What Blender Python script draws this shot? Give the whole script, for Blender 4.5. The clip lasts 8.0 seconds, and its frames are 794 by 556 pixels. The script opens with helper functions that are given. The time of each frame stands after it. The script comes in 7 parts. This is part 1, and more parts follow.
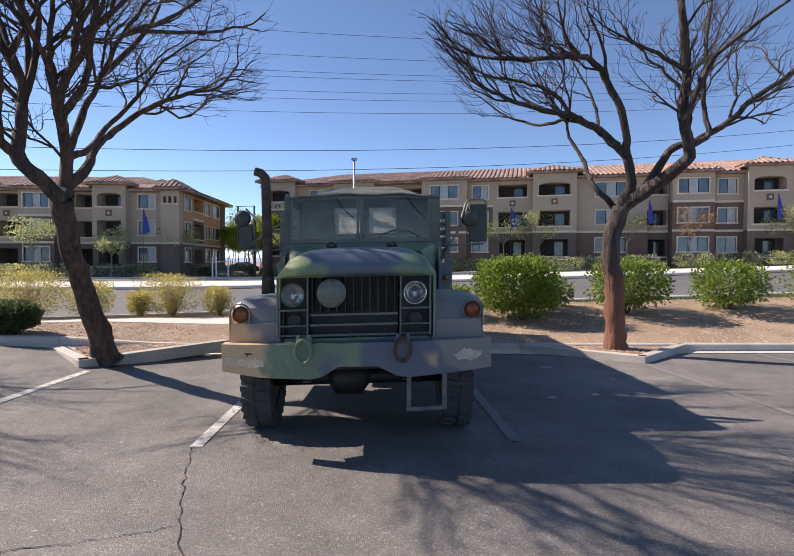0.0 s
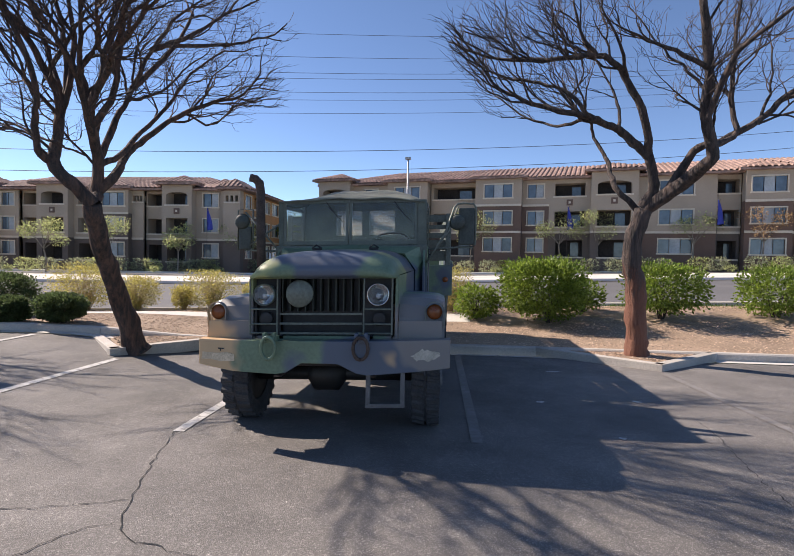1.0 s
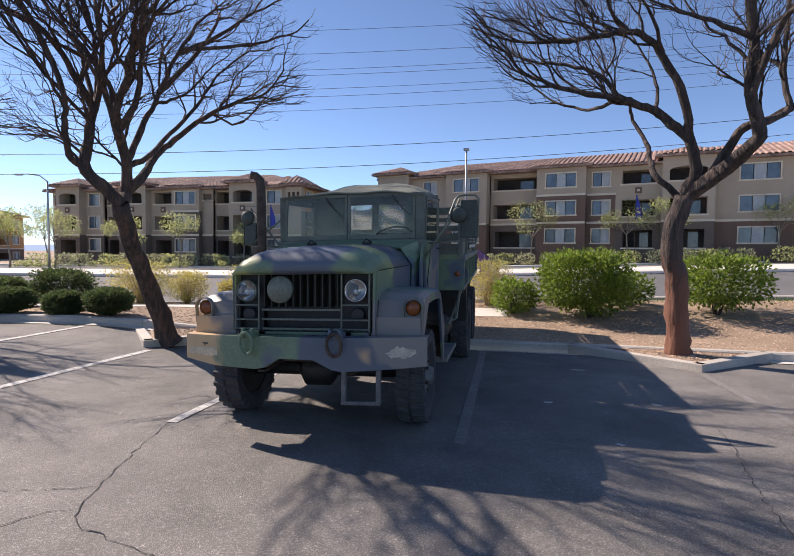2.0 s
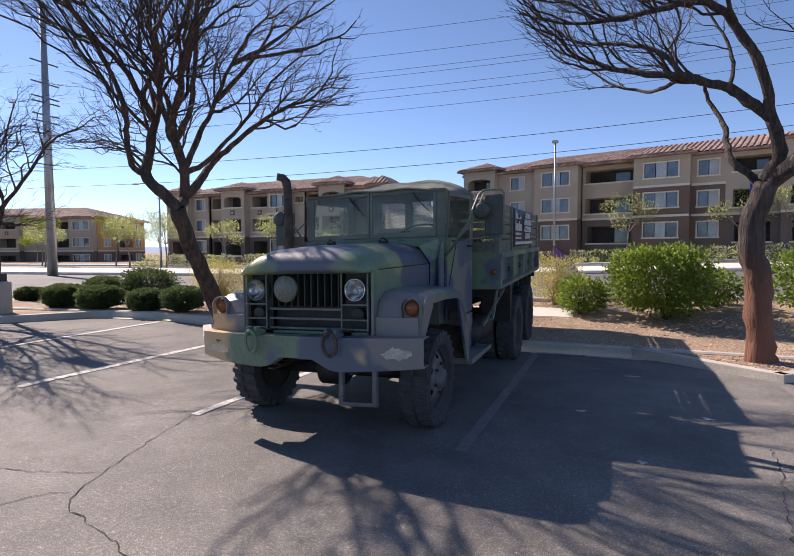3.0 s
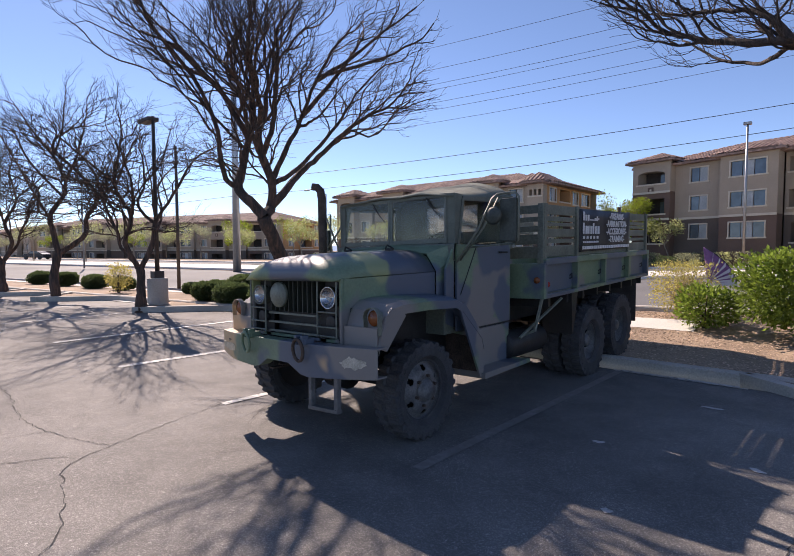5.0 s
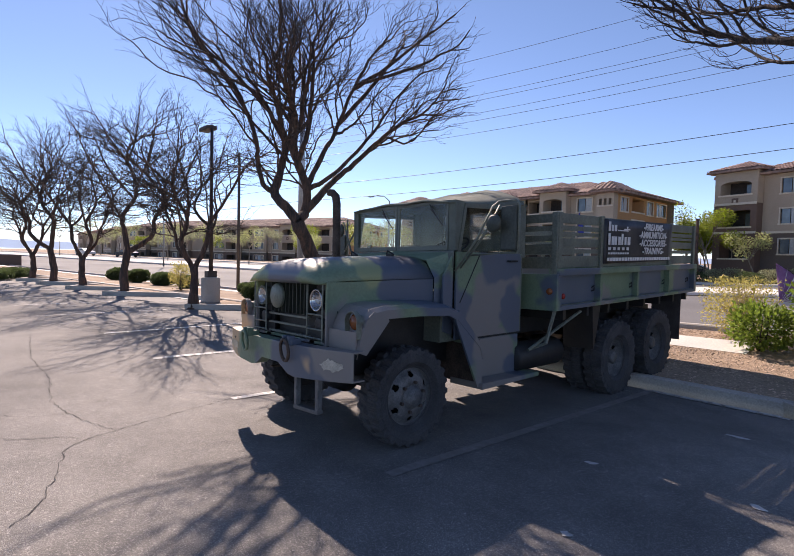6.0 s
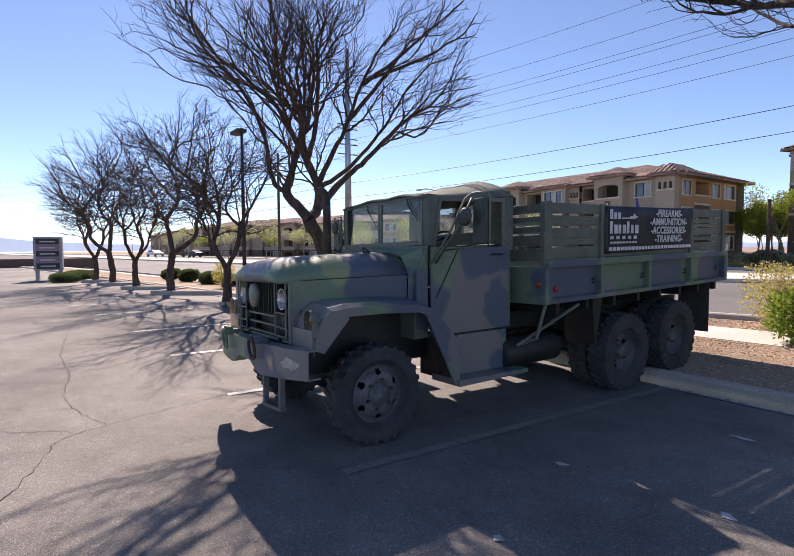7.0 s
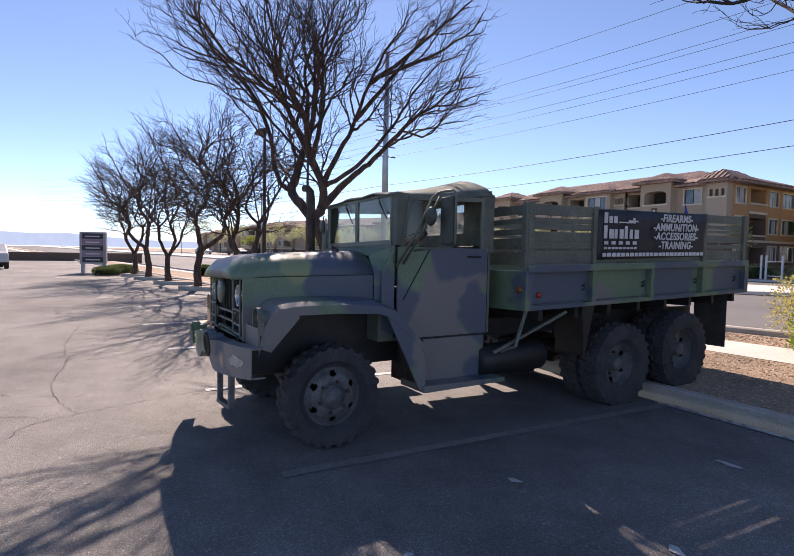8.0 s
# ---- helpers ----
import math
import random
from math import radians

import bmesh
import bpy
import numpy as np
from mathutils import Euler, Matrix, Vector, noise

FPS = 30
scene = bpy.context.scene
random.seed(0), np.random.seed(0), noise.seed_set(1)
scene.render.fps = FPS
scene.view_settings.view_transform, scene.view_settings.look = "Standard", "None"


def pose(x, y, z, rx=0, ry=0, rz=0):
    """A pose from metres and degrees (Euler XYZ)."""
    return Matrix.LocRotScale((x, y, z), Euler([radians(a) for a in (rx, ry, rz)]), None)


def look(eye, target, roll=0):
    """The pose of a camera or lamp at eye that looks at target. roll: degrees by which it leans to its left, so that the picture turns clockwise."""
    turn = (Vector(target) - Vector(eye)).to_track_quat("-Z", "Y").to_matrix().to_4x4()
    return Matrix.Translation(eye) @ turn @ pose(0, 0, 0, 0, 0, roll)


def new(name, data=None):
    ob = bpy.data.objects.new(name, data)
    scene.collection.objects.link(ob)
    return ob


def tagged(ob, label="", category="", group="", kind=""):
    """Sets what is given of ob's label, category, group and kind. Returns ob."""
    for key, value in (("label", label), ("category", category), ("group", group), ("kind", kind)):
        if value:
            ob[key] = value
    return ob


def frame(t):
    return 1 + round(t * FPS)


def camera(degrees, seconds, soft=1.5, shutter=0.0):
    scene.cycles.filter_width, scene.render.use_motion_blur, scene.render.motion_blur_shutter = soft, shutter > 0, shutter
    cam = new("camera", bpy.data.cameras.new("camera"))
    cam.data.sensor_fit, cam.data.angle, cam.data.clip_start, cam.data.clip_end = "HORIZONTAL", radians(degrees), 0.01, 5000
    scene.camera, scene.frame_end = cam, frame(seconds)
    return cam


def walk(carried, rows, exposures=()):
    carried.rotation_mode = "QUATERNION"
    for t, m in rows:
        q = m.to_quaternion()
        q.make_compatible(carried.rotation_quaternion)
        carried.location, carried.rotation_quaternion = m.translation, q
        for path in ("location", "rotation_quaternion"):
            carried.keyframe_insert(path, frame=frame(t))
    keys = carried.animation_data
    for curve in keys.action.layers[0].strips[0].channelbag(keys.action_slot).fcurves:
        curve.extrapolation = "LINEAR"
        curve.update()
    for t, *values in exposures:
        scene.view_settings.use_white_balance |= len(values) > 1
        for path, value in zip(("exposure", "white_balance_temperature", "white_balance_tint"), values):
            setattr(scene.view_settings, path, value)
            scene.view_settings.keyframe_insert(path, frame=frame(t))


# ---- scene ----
cam = camera(75.00, 8.0, soft=0.6)
# seconds, x, y, z, yaw, pitch, roll
ROWS = [
    (0.0, 3.205, 2.650, 1.553, -2.06, -1.76, -0.29),
    (0.5, 3.608, 2.544, 1.612, -0.72, -1.87, -0.98),
    (1.0, 4.027, 2.486, 1.608, 4.62, -2.03, -1.09),
    (1.5, 4.385, 2.591, 1.594, 9.92, -2.41, -0.73),
    (2.0, 4.759, 2.697, 1.634, 11.90, -2.90, -0.49),
    (2.2, 4.906, 2.765, 1.583, 15.11, -2.50, -0.07),
    (3.5, 5.850, 3.194, 1.693, 25.12, -3.91, 0.12),
    (4.0, 6.244, 3.359, 1.717, 30.47, -3.85, 0.68),
    (4.5, 6.583, 3.611, 1.711, 35.09, -3.42, 0.85),
    (5.0, 6.869, 3.942, 1.723, 40.71, -3.21, 0.17),
    (5.2, 6.947, 4.002, 1.697, 43.66, -2.88, 0.16),
    (6.5, 7.665, 4.763, 1.742, 50.34, -2.84, -1.22),
    (7.0, 7.872, 5.099, 1.757, 54.63, -3.32, 0.26),
    (7.5, 8.007, 5.480, 1.741, 56.63, -2.79, -0.90),
    (8.0, 8.147, 5.813, 1.728, 59.50, -3.01, -1.19),
]
walk(cam, [(t, pose(x, y, z, 90 + pitch, roll, yaw)) for t, x, y, z, yaw, pitch, roll in ROWS],
     exposures=[(0.0, 1.01, 6950, 18), (4.0, 0.95, 7050, 23), (8.0, 1.02, 7250, 25)])

# ---------------------------------------------------------------- world and sun
SUN = Vector((-1.15, 0.42, 1.0)).normalized()
world = bpy.data.worlds.new("sky")
scene.world = world
world.use_nodes = True
wn = world.node_tree.nodes
sky = wn.new("ShaderNodeTexSky")
sky.sky_type = 'NISHITA'
sky.sun_disc = False
sky.sun_elevation = math.asin(SUN.z)
sky.sun_rotation = math.atan2(SUN.x, SUN.y)
sky.altitude = 4000
sky.air_density, sky.dust_density, sky.ozone_density = 1.0, 1.2, 2.0
wn["Background"].inputs["Strength"].default_value = 0.094
clear = wn.new("ShaderNodeMix")
clear.data_type, clear.blend_type = 'RGBA', 'MULTIPLY'
clear.inputs["Factor"].default_value = 1.0
clear.inputs["B"].default_value = (0.87, 0.98, 1.04, 1)
world.node_tree.links.new(sky.outputs["Color"], clear.inputs["A"])
world.node_tree.links.new(clear.outputs["Result"], wn["Background"].inputs["Color"])
lamp = bpy.data.lights.new("sun", 'SUN')
lamp.energy, lamp.angle, lamp.color = 4.05, radians(0.55), (1.0, 0.93, 0.83)
sun = new("sun", lamp)
sun.matrix_world = look((0, 0, 30), Vector((0, 0, 30)) - SUN)


# ---------------------------------------------------------------- materials
def material(name, colour, rough=0.7, metal=0.0, vary=0.25, scale=3.0, fine=60.0, bump=0.15, dist=0.01,
             colour2=None, spread=0.0, spec=0.5, island=0.0):
    """Procedural surface: two scales of noise in colour, relief and roughness, in object space."""
    m = bpy.data.materials.new(name)
    m.use_nodes = True
    t = m.node_tree
    n, l = t.nodes, t.links
    b = n["Principled BSDF"]
    b.inputs["Roughness"].default_value = rough
    b.inputs["Metallic"].default_value = metal
    b.inputs["Specular IOR Level"].default_value = spec
    co = n.new("ShaderNodeTexCoord")
    big = n.new("ShaderNodeTexNoise")
    big.inputs["Scale"].default_value, big.inputs["Detail"].default_value = scale, 5
    small = n.new("ShaderNodeTexNoise")
    small.inputs["Scale"].default_value, small.inputs["Detail"].default_value = fine, 3
    l.new(co.outputs["Object"], big.inputs["Vector"])
    l.new(co.outputs["Object"], small.inputs["Vector"])
    mixa = n.new("ShaderNodeMix")
    mixa.data_type = 'RGBA'
    c2 = colour2 or tuple(c * (1 - vary) for c in colour)
    mixa.inputs["A"].default_value = (*[min(1, c * (1 + vary * 0.4)) for c in colour], 1)
    mixa.inputs["B"].default_value = (*c2, 1)
    ramp = n.new("ShaderNodeMapRange")
    ramp.inputs["From Min"].default_value, ramp.inputs["From Max"].default_value = 0.3, 0.7
    l.new(big.outputs["Fac"], ramp.inputs["Value"])
    l.new(ramp.outputs["Result"], mixa.inputs["Factor"])
    mul = n.new("ShaderNodeMix")
    mul.data_type, mul.blend_type = 'RGBA', 'MULTIPLY'
    mul.inputs["Factor"].default_value = 1.0
    fr = n.new("ShaderNodeMapRange")
    fr.inputs["From Min"].default_value, fr.inputs["From Max"].default_value = 0.25, 0.75
    fr.inputs["To Min"].default_value, fr.inputs["To Max"].default_value = 1 - vary, 1 + vary * 0.6
    l.new(small.outputs["Fac"], fr.inputs["Value"])
    l.new(mixa.outputs["Result"], mul.inputs["A"])
    l.new(fr.outputs["Result"], mul.inputs["B"])
    out = mul.outputs["Result"]
    if island:
        geo = n.new("ShaderNodeNewGeometry")
        ir = n.new("ShaderNodeMapRange")
        ir.inputs["To Min"].default_value, ir.inputs["To Max"].default_value = 1 - island, 1 + island
        l.new(geo.outputs["Random Per Island"], ir.inputs["Value"])
        m2 = n.new("ShaderNodeMix")
        m2.data_type, m2.blend_type = 'RGBA', 'MULTIPLY'
        m2.inputs["Factor"].default_value = 1.0
        l.new(out, m2.inputs["A"])
        l.new(ir.outputs["Result"], m2.inputs["B"])
        out = m2.outputs["Result"]
    l.new(out, b.inputs["Base Color"])
    rr = n.new("ShaderNodeMapRange")
    rr.inputs["To Min"].default_value, rr.inputs["To Max"].default_value = max(0.02, rough - 0.12), min(1, rough + 0.1)
    l.new(big.outputs["Fac"], rr.inputs["Value"])
    l.new(rr.outputs["Result"], b.inputs["Roughness"])
    if bump:
        bp = n.new("ShaderNodeBump")
        bp.inputs["Strength"].default_value, bp.inputs["Distance"].default_value = bump, dist
        l.new(small.outputs["Fac"], bp.inputs["Height"])
        l.new(bp.outputs["Normal"], b.inputs["Normal"])
    return m


def glass(name, tint=(0.9, 0.95, 0.95), rough=0.02, alpha=0.25):
    """Thin pane: part clear, part gloss."""
    m = bpy.data.materials.new(name)
    m.use_nodes = True
    t = m.node_tree
    n, l = t.nodes, t.links
    n.remove(n["Principled BSDF"])
    clear = n.new("ShaderNodeBsdfTransparent")
    clear.inputs["Color"].default_value = (*tint, 1)
    gloss = n.new("ShaderNodeBsdfGlossy")
    gloss.inputs["Roughness"].default_value = rough
    mix = n.new("ShaderNodeMixShader")
    lw = n.new("ShaderNodeLayerWeight")
    steep = n.new("ShaderNodeMath")
    steep.operation = 'POWER'
    steep.inputs[1].default_value = 4.0
    l.new(lw.outputs["Facing"], steep.inputs[0])
    fr = n.new("ShaderNodeMath")
    fr.operation = 'MULTIPLY_ADD'
    fr.inputs[1].default_value, fr.inputs[2].default_value = 0.6, 0.03
    l.new(steep.outputs[0], fr.inputs[0])
    l.new(fr.outputs[0], mix.inputs["Fac"])
    dust = n.new("ShaderNodeBsdfTranslucent")
    dust.inputs["Color"].default_value = (0.6, 0.6, 0.58, 1)
    film = n.new("ShaderNodeMixShader")
    film.inputs["Fac"].default_value = alpha
    l.new(clear.outputs[0], film.inputs[1])
    l.new(dust.outputs[0], film.inputs[2])
    l.new(film.outputs[0], mix.inputs[1])
    l.new(gloss.outputs[0], mix.inputs[2])
    l.new(mix.outputs[0], n["Material Output"].inputs["Surface"])
    return m


def paint_camouflage():
    """Woodland camouflage paint: green ground with black, brown and pale patches of soft, wandering outline."""
    m = material("camouflage_paint", (0.150, 0.222, 0.142), 0.47, 0, 0.18, 2.2, 40, 0.05, 0.004)
    n, l = m.node_tree.nodes, m.node_tree.links
    b = n["Principled BSDF"]
    base = b.inputs["Base Color"].links[0].from_socket
    co = n.new("ShaderNodeTexCoord")
    warp = n.new("ShaderNodeTexNoise")
    warp.inputs["Scale"].default_value = 2.6
    l.new(co.outputs["Object"], warp.inputs["Vector"])
    off = n.new("ShaderNodeVectorMath")
    off.operation = 'MULTIPLY_ADD'
    off.inputs[1].default_value = (0.5, 0.5, 0.5)
    l.new(warp.outputs["Color"], off.inputs[0])
    l.new(co.outputs["Object"], off.inputs[2])
    # black is mixed blue-grey, with the sky's reflection put into its colour
    black, brown, pale, lime, moss = (0.084, 0.108, 0.146), (0.196, 0.184, 0.176), (0.56, 0.37, 0.20), (0.31, 0.34, 0.15), (0.25, 0.29, 0.15)
    q = 0.25
    for centre, r, colour in (((0.42, -0.3, 0.74), 0.42, black), ((-0.12, -0.3, 0.72), 0.16, black), ((0.86, -0.3, 0.68), 0.28, black), ((1.27, -0.25, 0.72), 0.24, brown),
                              ((0.62, -0.3, 0.78), 0.13, pale), ((-0.58, 0.12, 1.56), 0.25, lime), ((0.0, 0.2, 1.66), 0.42, black), ((-0.2, 0.7, 1.7), 0.3, black), ((0.55, 0.55, 1.66), 0.24, moss),
                              ((0.5, 0.95, 1.72), 0.25, black), ((0.74, 0.95, 1.36), 0.36, black), ((-0.9, 0.15, 1.02), 0.4, brown), ((-1.15, -0.25, 0.80), 0.5, pale), ((1.0, 0.1, 1.05), 0.42, brown), ((1.05, 1.3, 1.1), 0.42, black),
                              ((0.95, 2.0, 1.25), 0.36, brown), ((0.95, 1.78, 1.0), 0.26, brown), ((0.95, 2.25, 1.42), 0.26, brown), ((0.95, 1.95, 0.52), 0.46, brown),
                              ((0.95, 2.0, 1.70), 0.22, black), ((0.95, 2.28, 1.68), 0.24, black), ((0.95, 2.48, 1.08), 0.30, black), ((0.95, 2.38, 0.5), 0.17, black),
                              ((1.15, 3.32, 1.38), 0.53, black), ((1.15, 4.1, 1.25), 0.2, brown), ((1.15, 5.52, 1.38), 0.57, black), ((1.15, 7.0, 1.38), 0.42, black), ((-1.15, 3.6, 1.4), 0.5, black), ((-1.15, 5.8, 1.4), 0.55, brown)):
        d = n.new("ShaderNodeVectorMath")
        d.operation = 'DISTANCE'
        d.inputs[1].default_value = tuple(c + q for c in centre)
        l.new(off.outputs[0], d.inputs[0])
        f = n.new("ShaderNodeMapRange")
        f.interpolation_type = 'SMOOTHSTEP'
        f.inputs["From Min"].default_value, f.inputs["From Max"].default_value = r + 0.05, r - 0.03
        l.new(d.outputs["Value"], f.inputs["Value"])
        mx = n.new("ShaderNodeMix")
        mx.data_type = 'RGBA'
        mx.inputs["B"].default_value = (*colour, 1)
        l.new(f.outputs["Result"], mx.inputs["Factor"])
        l.new(base, mx.inputs["A"])
        base = mx.outputs["Result"]
    l.new(base, b.inputs["Base Color"])
    return m


def roof_tiles():
    """Terracotta with mixed tones from tile to tile."""
    m = material("roof_tiles", (0.33, 0.215, 0.172), 0.85, 0, 0.35, 0.7, 3.2, 0.0)
    n, l = m.node_tree.nodes, m.node_tree.links
    b = n["Principled BSDF"]
    co = n.new("ShaderNodeTexCoord")
    fired = n.new("ShaderNodeTexVoronoi")
    fired.inputs["Scale"].default_value = 2.4
    l.new(co.outputs["Object"], fired.inputs["Vector"])
    mx = n.new("ShaderNodeMix")
    mx.data_type, mx.blend_type = 'RGBA', 'OVERLAY'
    mx.inputs["Factor"].default_value = 0.3
    l.new(b.inputs["Base Color"].links[0].from_socket, mx.inputs["A"])
    grey = n.new("ShaderNodeRGBToBW")
    l.new(fired.outputs["Color"], grey.inputs["Color"])
    l.new(grey.outputs["Val"], mx.inputs["B"])
    l.new(mx.outputs["Result"], b.inputs["Base Color"])
    return m


def asphalt_surface():
    m = material("asphalt", (0.208, 0.194, 0.180), 0.82, 0, 0.3, 0.35, 140, 0.8, 0.007)
    n, l = m.node_tree.nodes, m.node_tree.links
    b = n["Principled BSDF"]
    co = n.new("ShaderNodeTexCoord")
    grit = n.new("ShaderNodeTexVoronoi")
    grit.inputs["Scale"].default_value = 170
    l.new(co.outputs["Object"], grit.inputs["Vector"])
    pick = n.new("ShaderNodeMapRange")
    pick.inputs["From Min"].default_value, pick.inputs["From Max"].default_value = 0.55, 1.0
    pick.inputs["To Min"].default_value, pick.inputs["To Max"].default_value = 0.72, 1.95
    l.new(grit.outputs["Color"], pick.inputs["Value"])
    mx = n.new("ShaderNodeMix")
    mx.data_type, mx.blend_type = 'RGBA', 'MULTIPLY'
    mx.inputs["Factor"].default_value = 1
    l.new(b.inputs["Base Color"].links[0].from_socket, mx.inputs["A"])
    l.new(pick.outputs["Result"], mx.inputs["B"])
    speck = n.new("ShaderNodeTexVoronoi")
    speck.inputs["Scale"].default_value = 62
    l.new(co.outputs["Object"], speck.inputs["Vector"])
    bright = n.new("ShaderNodeMapRange")
    bright.inputs["From Min"].default_value, bright.inputs["From Max"].default_value = 0.80, 0.95
    bright.inputs["To Min"].default_value, bright.inputs["To Max"].default_value = 0.94, 1.5
    l.new(speck.outputs["Color"], bright.inputs["Value"])
    stain = n.new("ShaderNodeTexNoise")
    stain.inputs["Scale"].default_value, stain.inputs["Detail"].default_value, stain.inputs["Roughness"].default_value = 1.7, 7, 0.62
    l.new(co.outputs["Object"], stain.inputs["Vector"])
    worn = n.new("ShaderNodeMapRange")
    worn.inputs["From Min"].default_value, worn.inputs["From Max"].default_value = 0.35, 0.65
    worn.inputs["To Min"].default_value, worn.inputs["To Max"].default_value = 0.80, 1.16
    l.new(stain.outputs["Fac"], worn.inputs["Value"])
    out = mx.outputs["Result"]
    for src in (bright, worn):
        m2 = n.new("ShaderNodeMix")
        m2.data_type, m2.blend_type = 'RGBA', 'MULTIPLY'
        m2.inputs["Factor"].default_value = 1
        l.new(out, m2.inputs["A"])
        l.new(src.outputs["Result"], m2.inputs["B"])
        out = m2.outputs["Result"]
    l.new(out, b.inputs["Base Color"])
    return m


def worn_paint(name, colour, a, b2):
    """Parking line paint with worn gaps."""
    m = material(name, colour, 0.7, 0, 0.2, 4, 90, 0.3, 0.004)
    n, l = m.node_tree.nodes, m.node_tree.links
    b = n["Principled BSDF"]
    co = n.new("ShaderNodeTexCoord")
    wear = n.new("ShaderNodeTexNoise")
    wear.inputs["Scale"].default_value, wear.inputs["Detail"].default_value = 14, 8
    l.new(co.outputs["Object"], wear.inputs["Vector"])
    f = n.new("ShaderNodeMapRange")
    f.inputs["From Min"].default_value, f.inputs["From Max"].default_value = a, b2
    l.new(wear.outputs["Fac"], f.inputs["Value"])
    mx = n.new("ShaderNodeMix")
    mx.data_type = 'RGBA'
    mx.inputs["B"].default_value = (0.18, 0.165, 0.15, 1)
    l.new(f.outputs["Result"], mx.inputs["Factor"])
    l.new(b.inputs["Base Color"].links[0].from_socket, mx.inputs["A"])
    l.new(mx.outputs["Result"], b.inputs["Base Color"])
    return m


def bark_surface(name, dark, light, bared=None):
    """Furrowed bark: ridges drawn out along the trunk, reddish where the outer bark has come away."""
    m = material(name, dark, 0.95, 0, 0.35, 3.0, 60, 0.2, 0.01)
    n, l = m.node_tree.nodes, m.node_tree.links
    b = n["Principled BSDF"]
    co = n.new("ShaderNodeTexCoord")
    mp = n.new("ShaderNodeMapping")
    mp.inputs["Scale"].default_value = (16, 16, 2.6)
    l.new(co.outputs["Object"], mp.inputs["Vector"])
    ridge = n.new("ShaderNodeTexNoise")
    ridge.inputs["Scale"].default_value, ridge.inputs["Detail"].default_value, ridge.inputs["Roughness"].default_value = 1.0, 6, 0.65
    l.new(mp.outputs["Vector"], ridge.inputs["Vector"])
    f = n.new("ShaderNodeMapRange")
    f.inputs["From Min"].default_value, f.inputs["From Max"].default_value = 0.42, 0.68
    l.new(ridge.outputs["Fac"], f.inputs["Value"])
    mx = n.new("ShaderNodeMix")
    mx.data_type = 'RGBA'
    l.new(f.outputs["Result"], mx.inputs["Factor"])
    l.new(b.inputs["Base Color"].links[0].from_socket, mx.inputs["A"])
    mx.inputs["B"].default_value = (*light, 1)
    skin = mx.outputs["Result"]
    if bared:
        # the outer bark has flaked off the lower trunk
        place = n.new("ShaderNodeSeparateXYZ")
        l.new(co.outputs["Object"], place.inputs[0])
        ragged = n.new("ShaderNodeMath")
        ragged.operation = 'MULTIPLY_ADD'
        ragged.inputs[1].default_value = 2.6
        l.new(ridge.outputs["Fac"], ragged.inputs[0])
        l.new(place.outputs["Z"], ragged.inputs[2])
        flaked = n.new("ShaderNodeMapRange")
        flaked.inputs["From Min"].default_value, flaked.inputs["From Max"].default_value = 2.9, 2.3
        l.new(ragged.outputs[0], flaked.inputs["Value"])
        red = n.new("ShaderNodeMix")
        red.data_type = 'RGBA'
        red.inputs["B"].default_value = (*bared, 1)
        l.new(flaked.outputs["Result"], red.inputs["Factor"])
        l.new(skin, red.inputs["A"])
        skin = red.outputs["Result"]
    l.new(skin, b.inputs["Base Color"])
    bp = n.new("ShaderNodeBump")
    bp.inputs["Strength"].default_value, bp.inputs["Distance"].default_value = 1.0, 0.09
    l.new(ridge.outputs["Fac"], bp.inputs["Height"])
    l.new(bp.outputs["Normal"], b.inputs["Normal"])
    return m


ASPHALT = asphalt_surface()
LINE = worn_paint("line_paint", (0.55, 0.54, 0.515), 0.5, 0.66)
# Dimmer copy of the line paint: more wear, and shade put into its colour.
FAINT = worn_paint("worn_shaded_line_paint", (0.235, 0.225, 0.215), 0.40, 0.60)
ROAD = material("road_asphalt", (0.13, 0.127, 0.125), 0.85, 0, 0.2, 0.2, 60, 0.3)
CONCRETE = material("concrete", (0.50, 0.46, 0.41), 0.85, 0, 0.22, 1.3, 45, 0.3, 0.006)
PALE = material("pale_concrete", (0.62, 0.59, 0.54), 0.85, 0, 0.15, 0.6, 30, 0.2, 0.006)
EARTH = material("desert_gravel_ground", (0.36, 0.26, 0.18), 0.95, 0, 0.35, 0.9, 26, 0.8, 0.03)
STONE = material("gravel_stone", (0.50, 0.36, 0.26), 0.9, 0, 0.3, 3, 20, 0.2, 0.005, island=0.45)
CRACK = material("crack_filler", (0.03, 0.03, 0.03), 0.9, 0, 0.3, 4, 60, 0.2)
BARK = bark_surface("bark", (0.068, 0.050, 0.043), (0.19, 0.105, 0.072))
REDBARK = bark_surface("red_bark", (0.056, 0.046, 0.042), (0.135, 0.094, 0.076), (0.215, 0.098, 0.066))
PALEBARK = bark_surface("pale_bark", (0.26, 0.21, 0.16), (0.38, 0.33, 0.27))
STRAW = material("straw_twig", (0.46, 0.36, 0.20), 0.8, 0, 0.3, 8, 50, 0.1)
TWIG = material("twig_bark", (0.070, 0.054, 0.048), 0.9, 0, 0.3, 8, 50, 0.2)
LEAF = material("shrub_leaf", (0.19, 0.27, 0.04), 0.5, 0, 0.25, 1.6, 30, 0.0, island=0.4)
LEAFY = material("yellow_leaf", (0.52, 0.46, 0.14), 0.6, 0, 0.25, 2, 30, 0.0, island=0.4)
LEAFD = material("dark_shrub_leaf", (0.095, 0.135, 0.05), 0.55, 0, 0.25, 2, 30, 0.0, island=0.4)
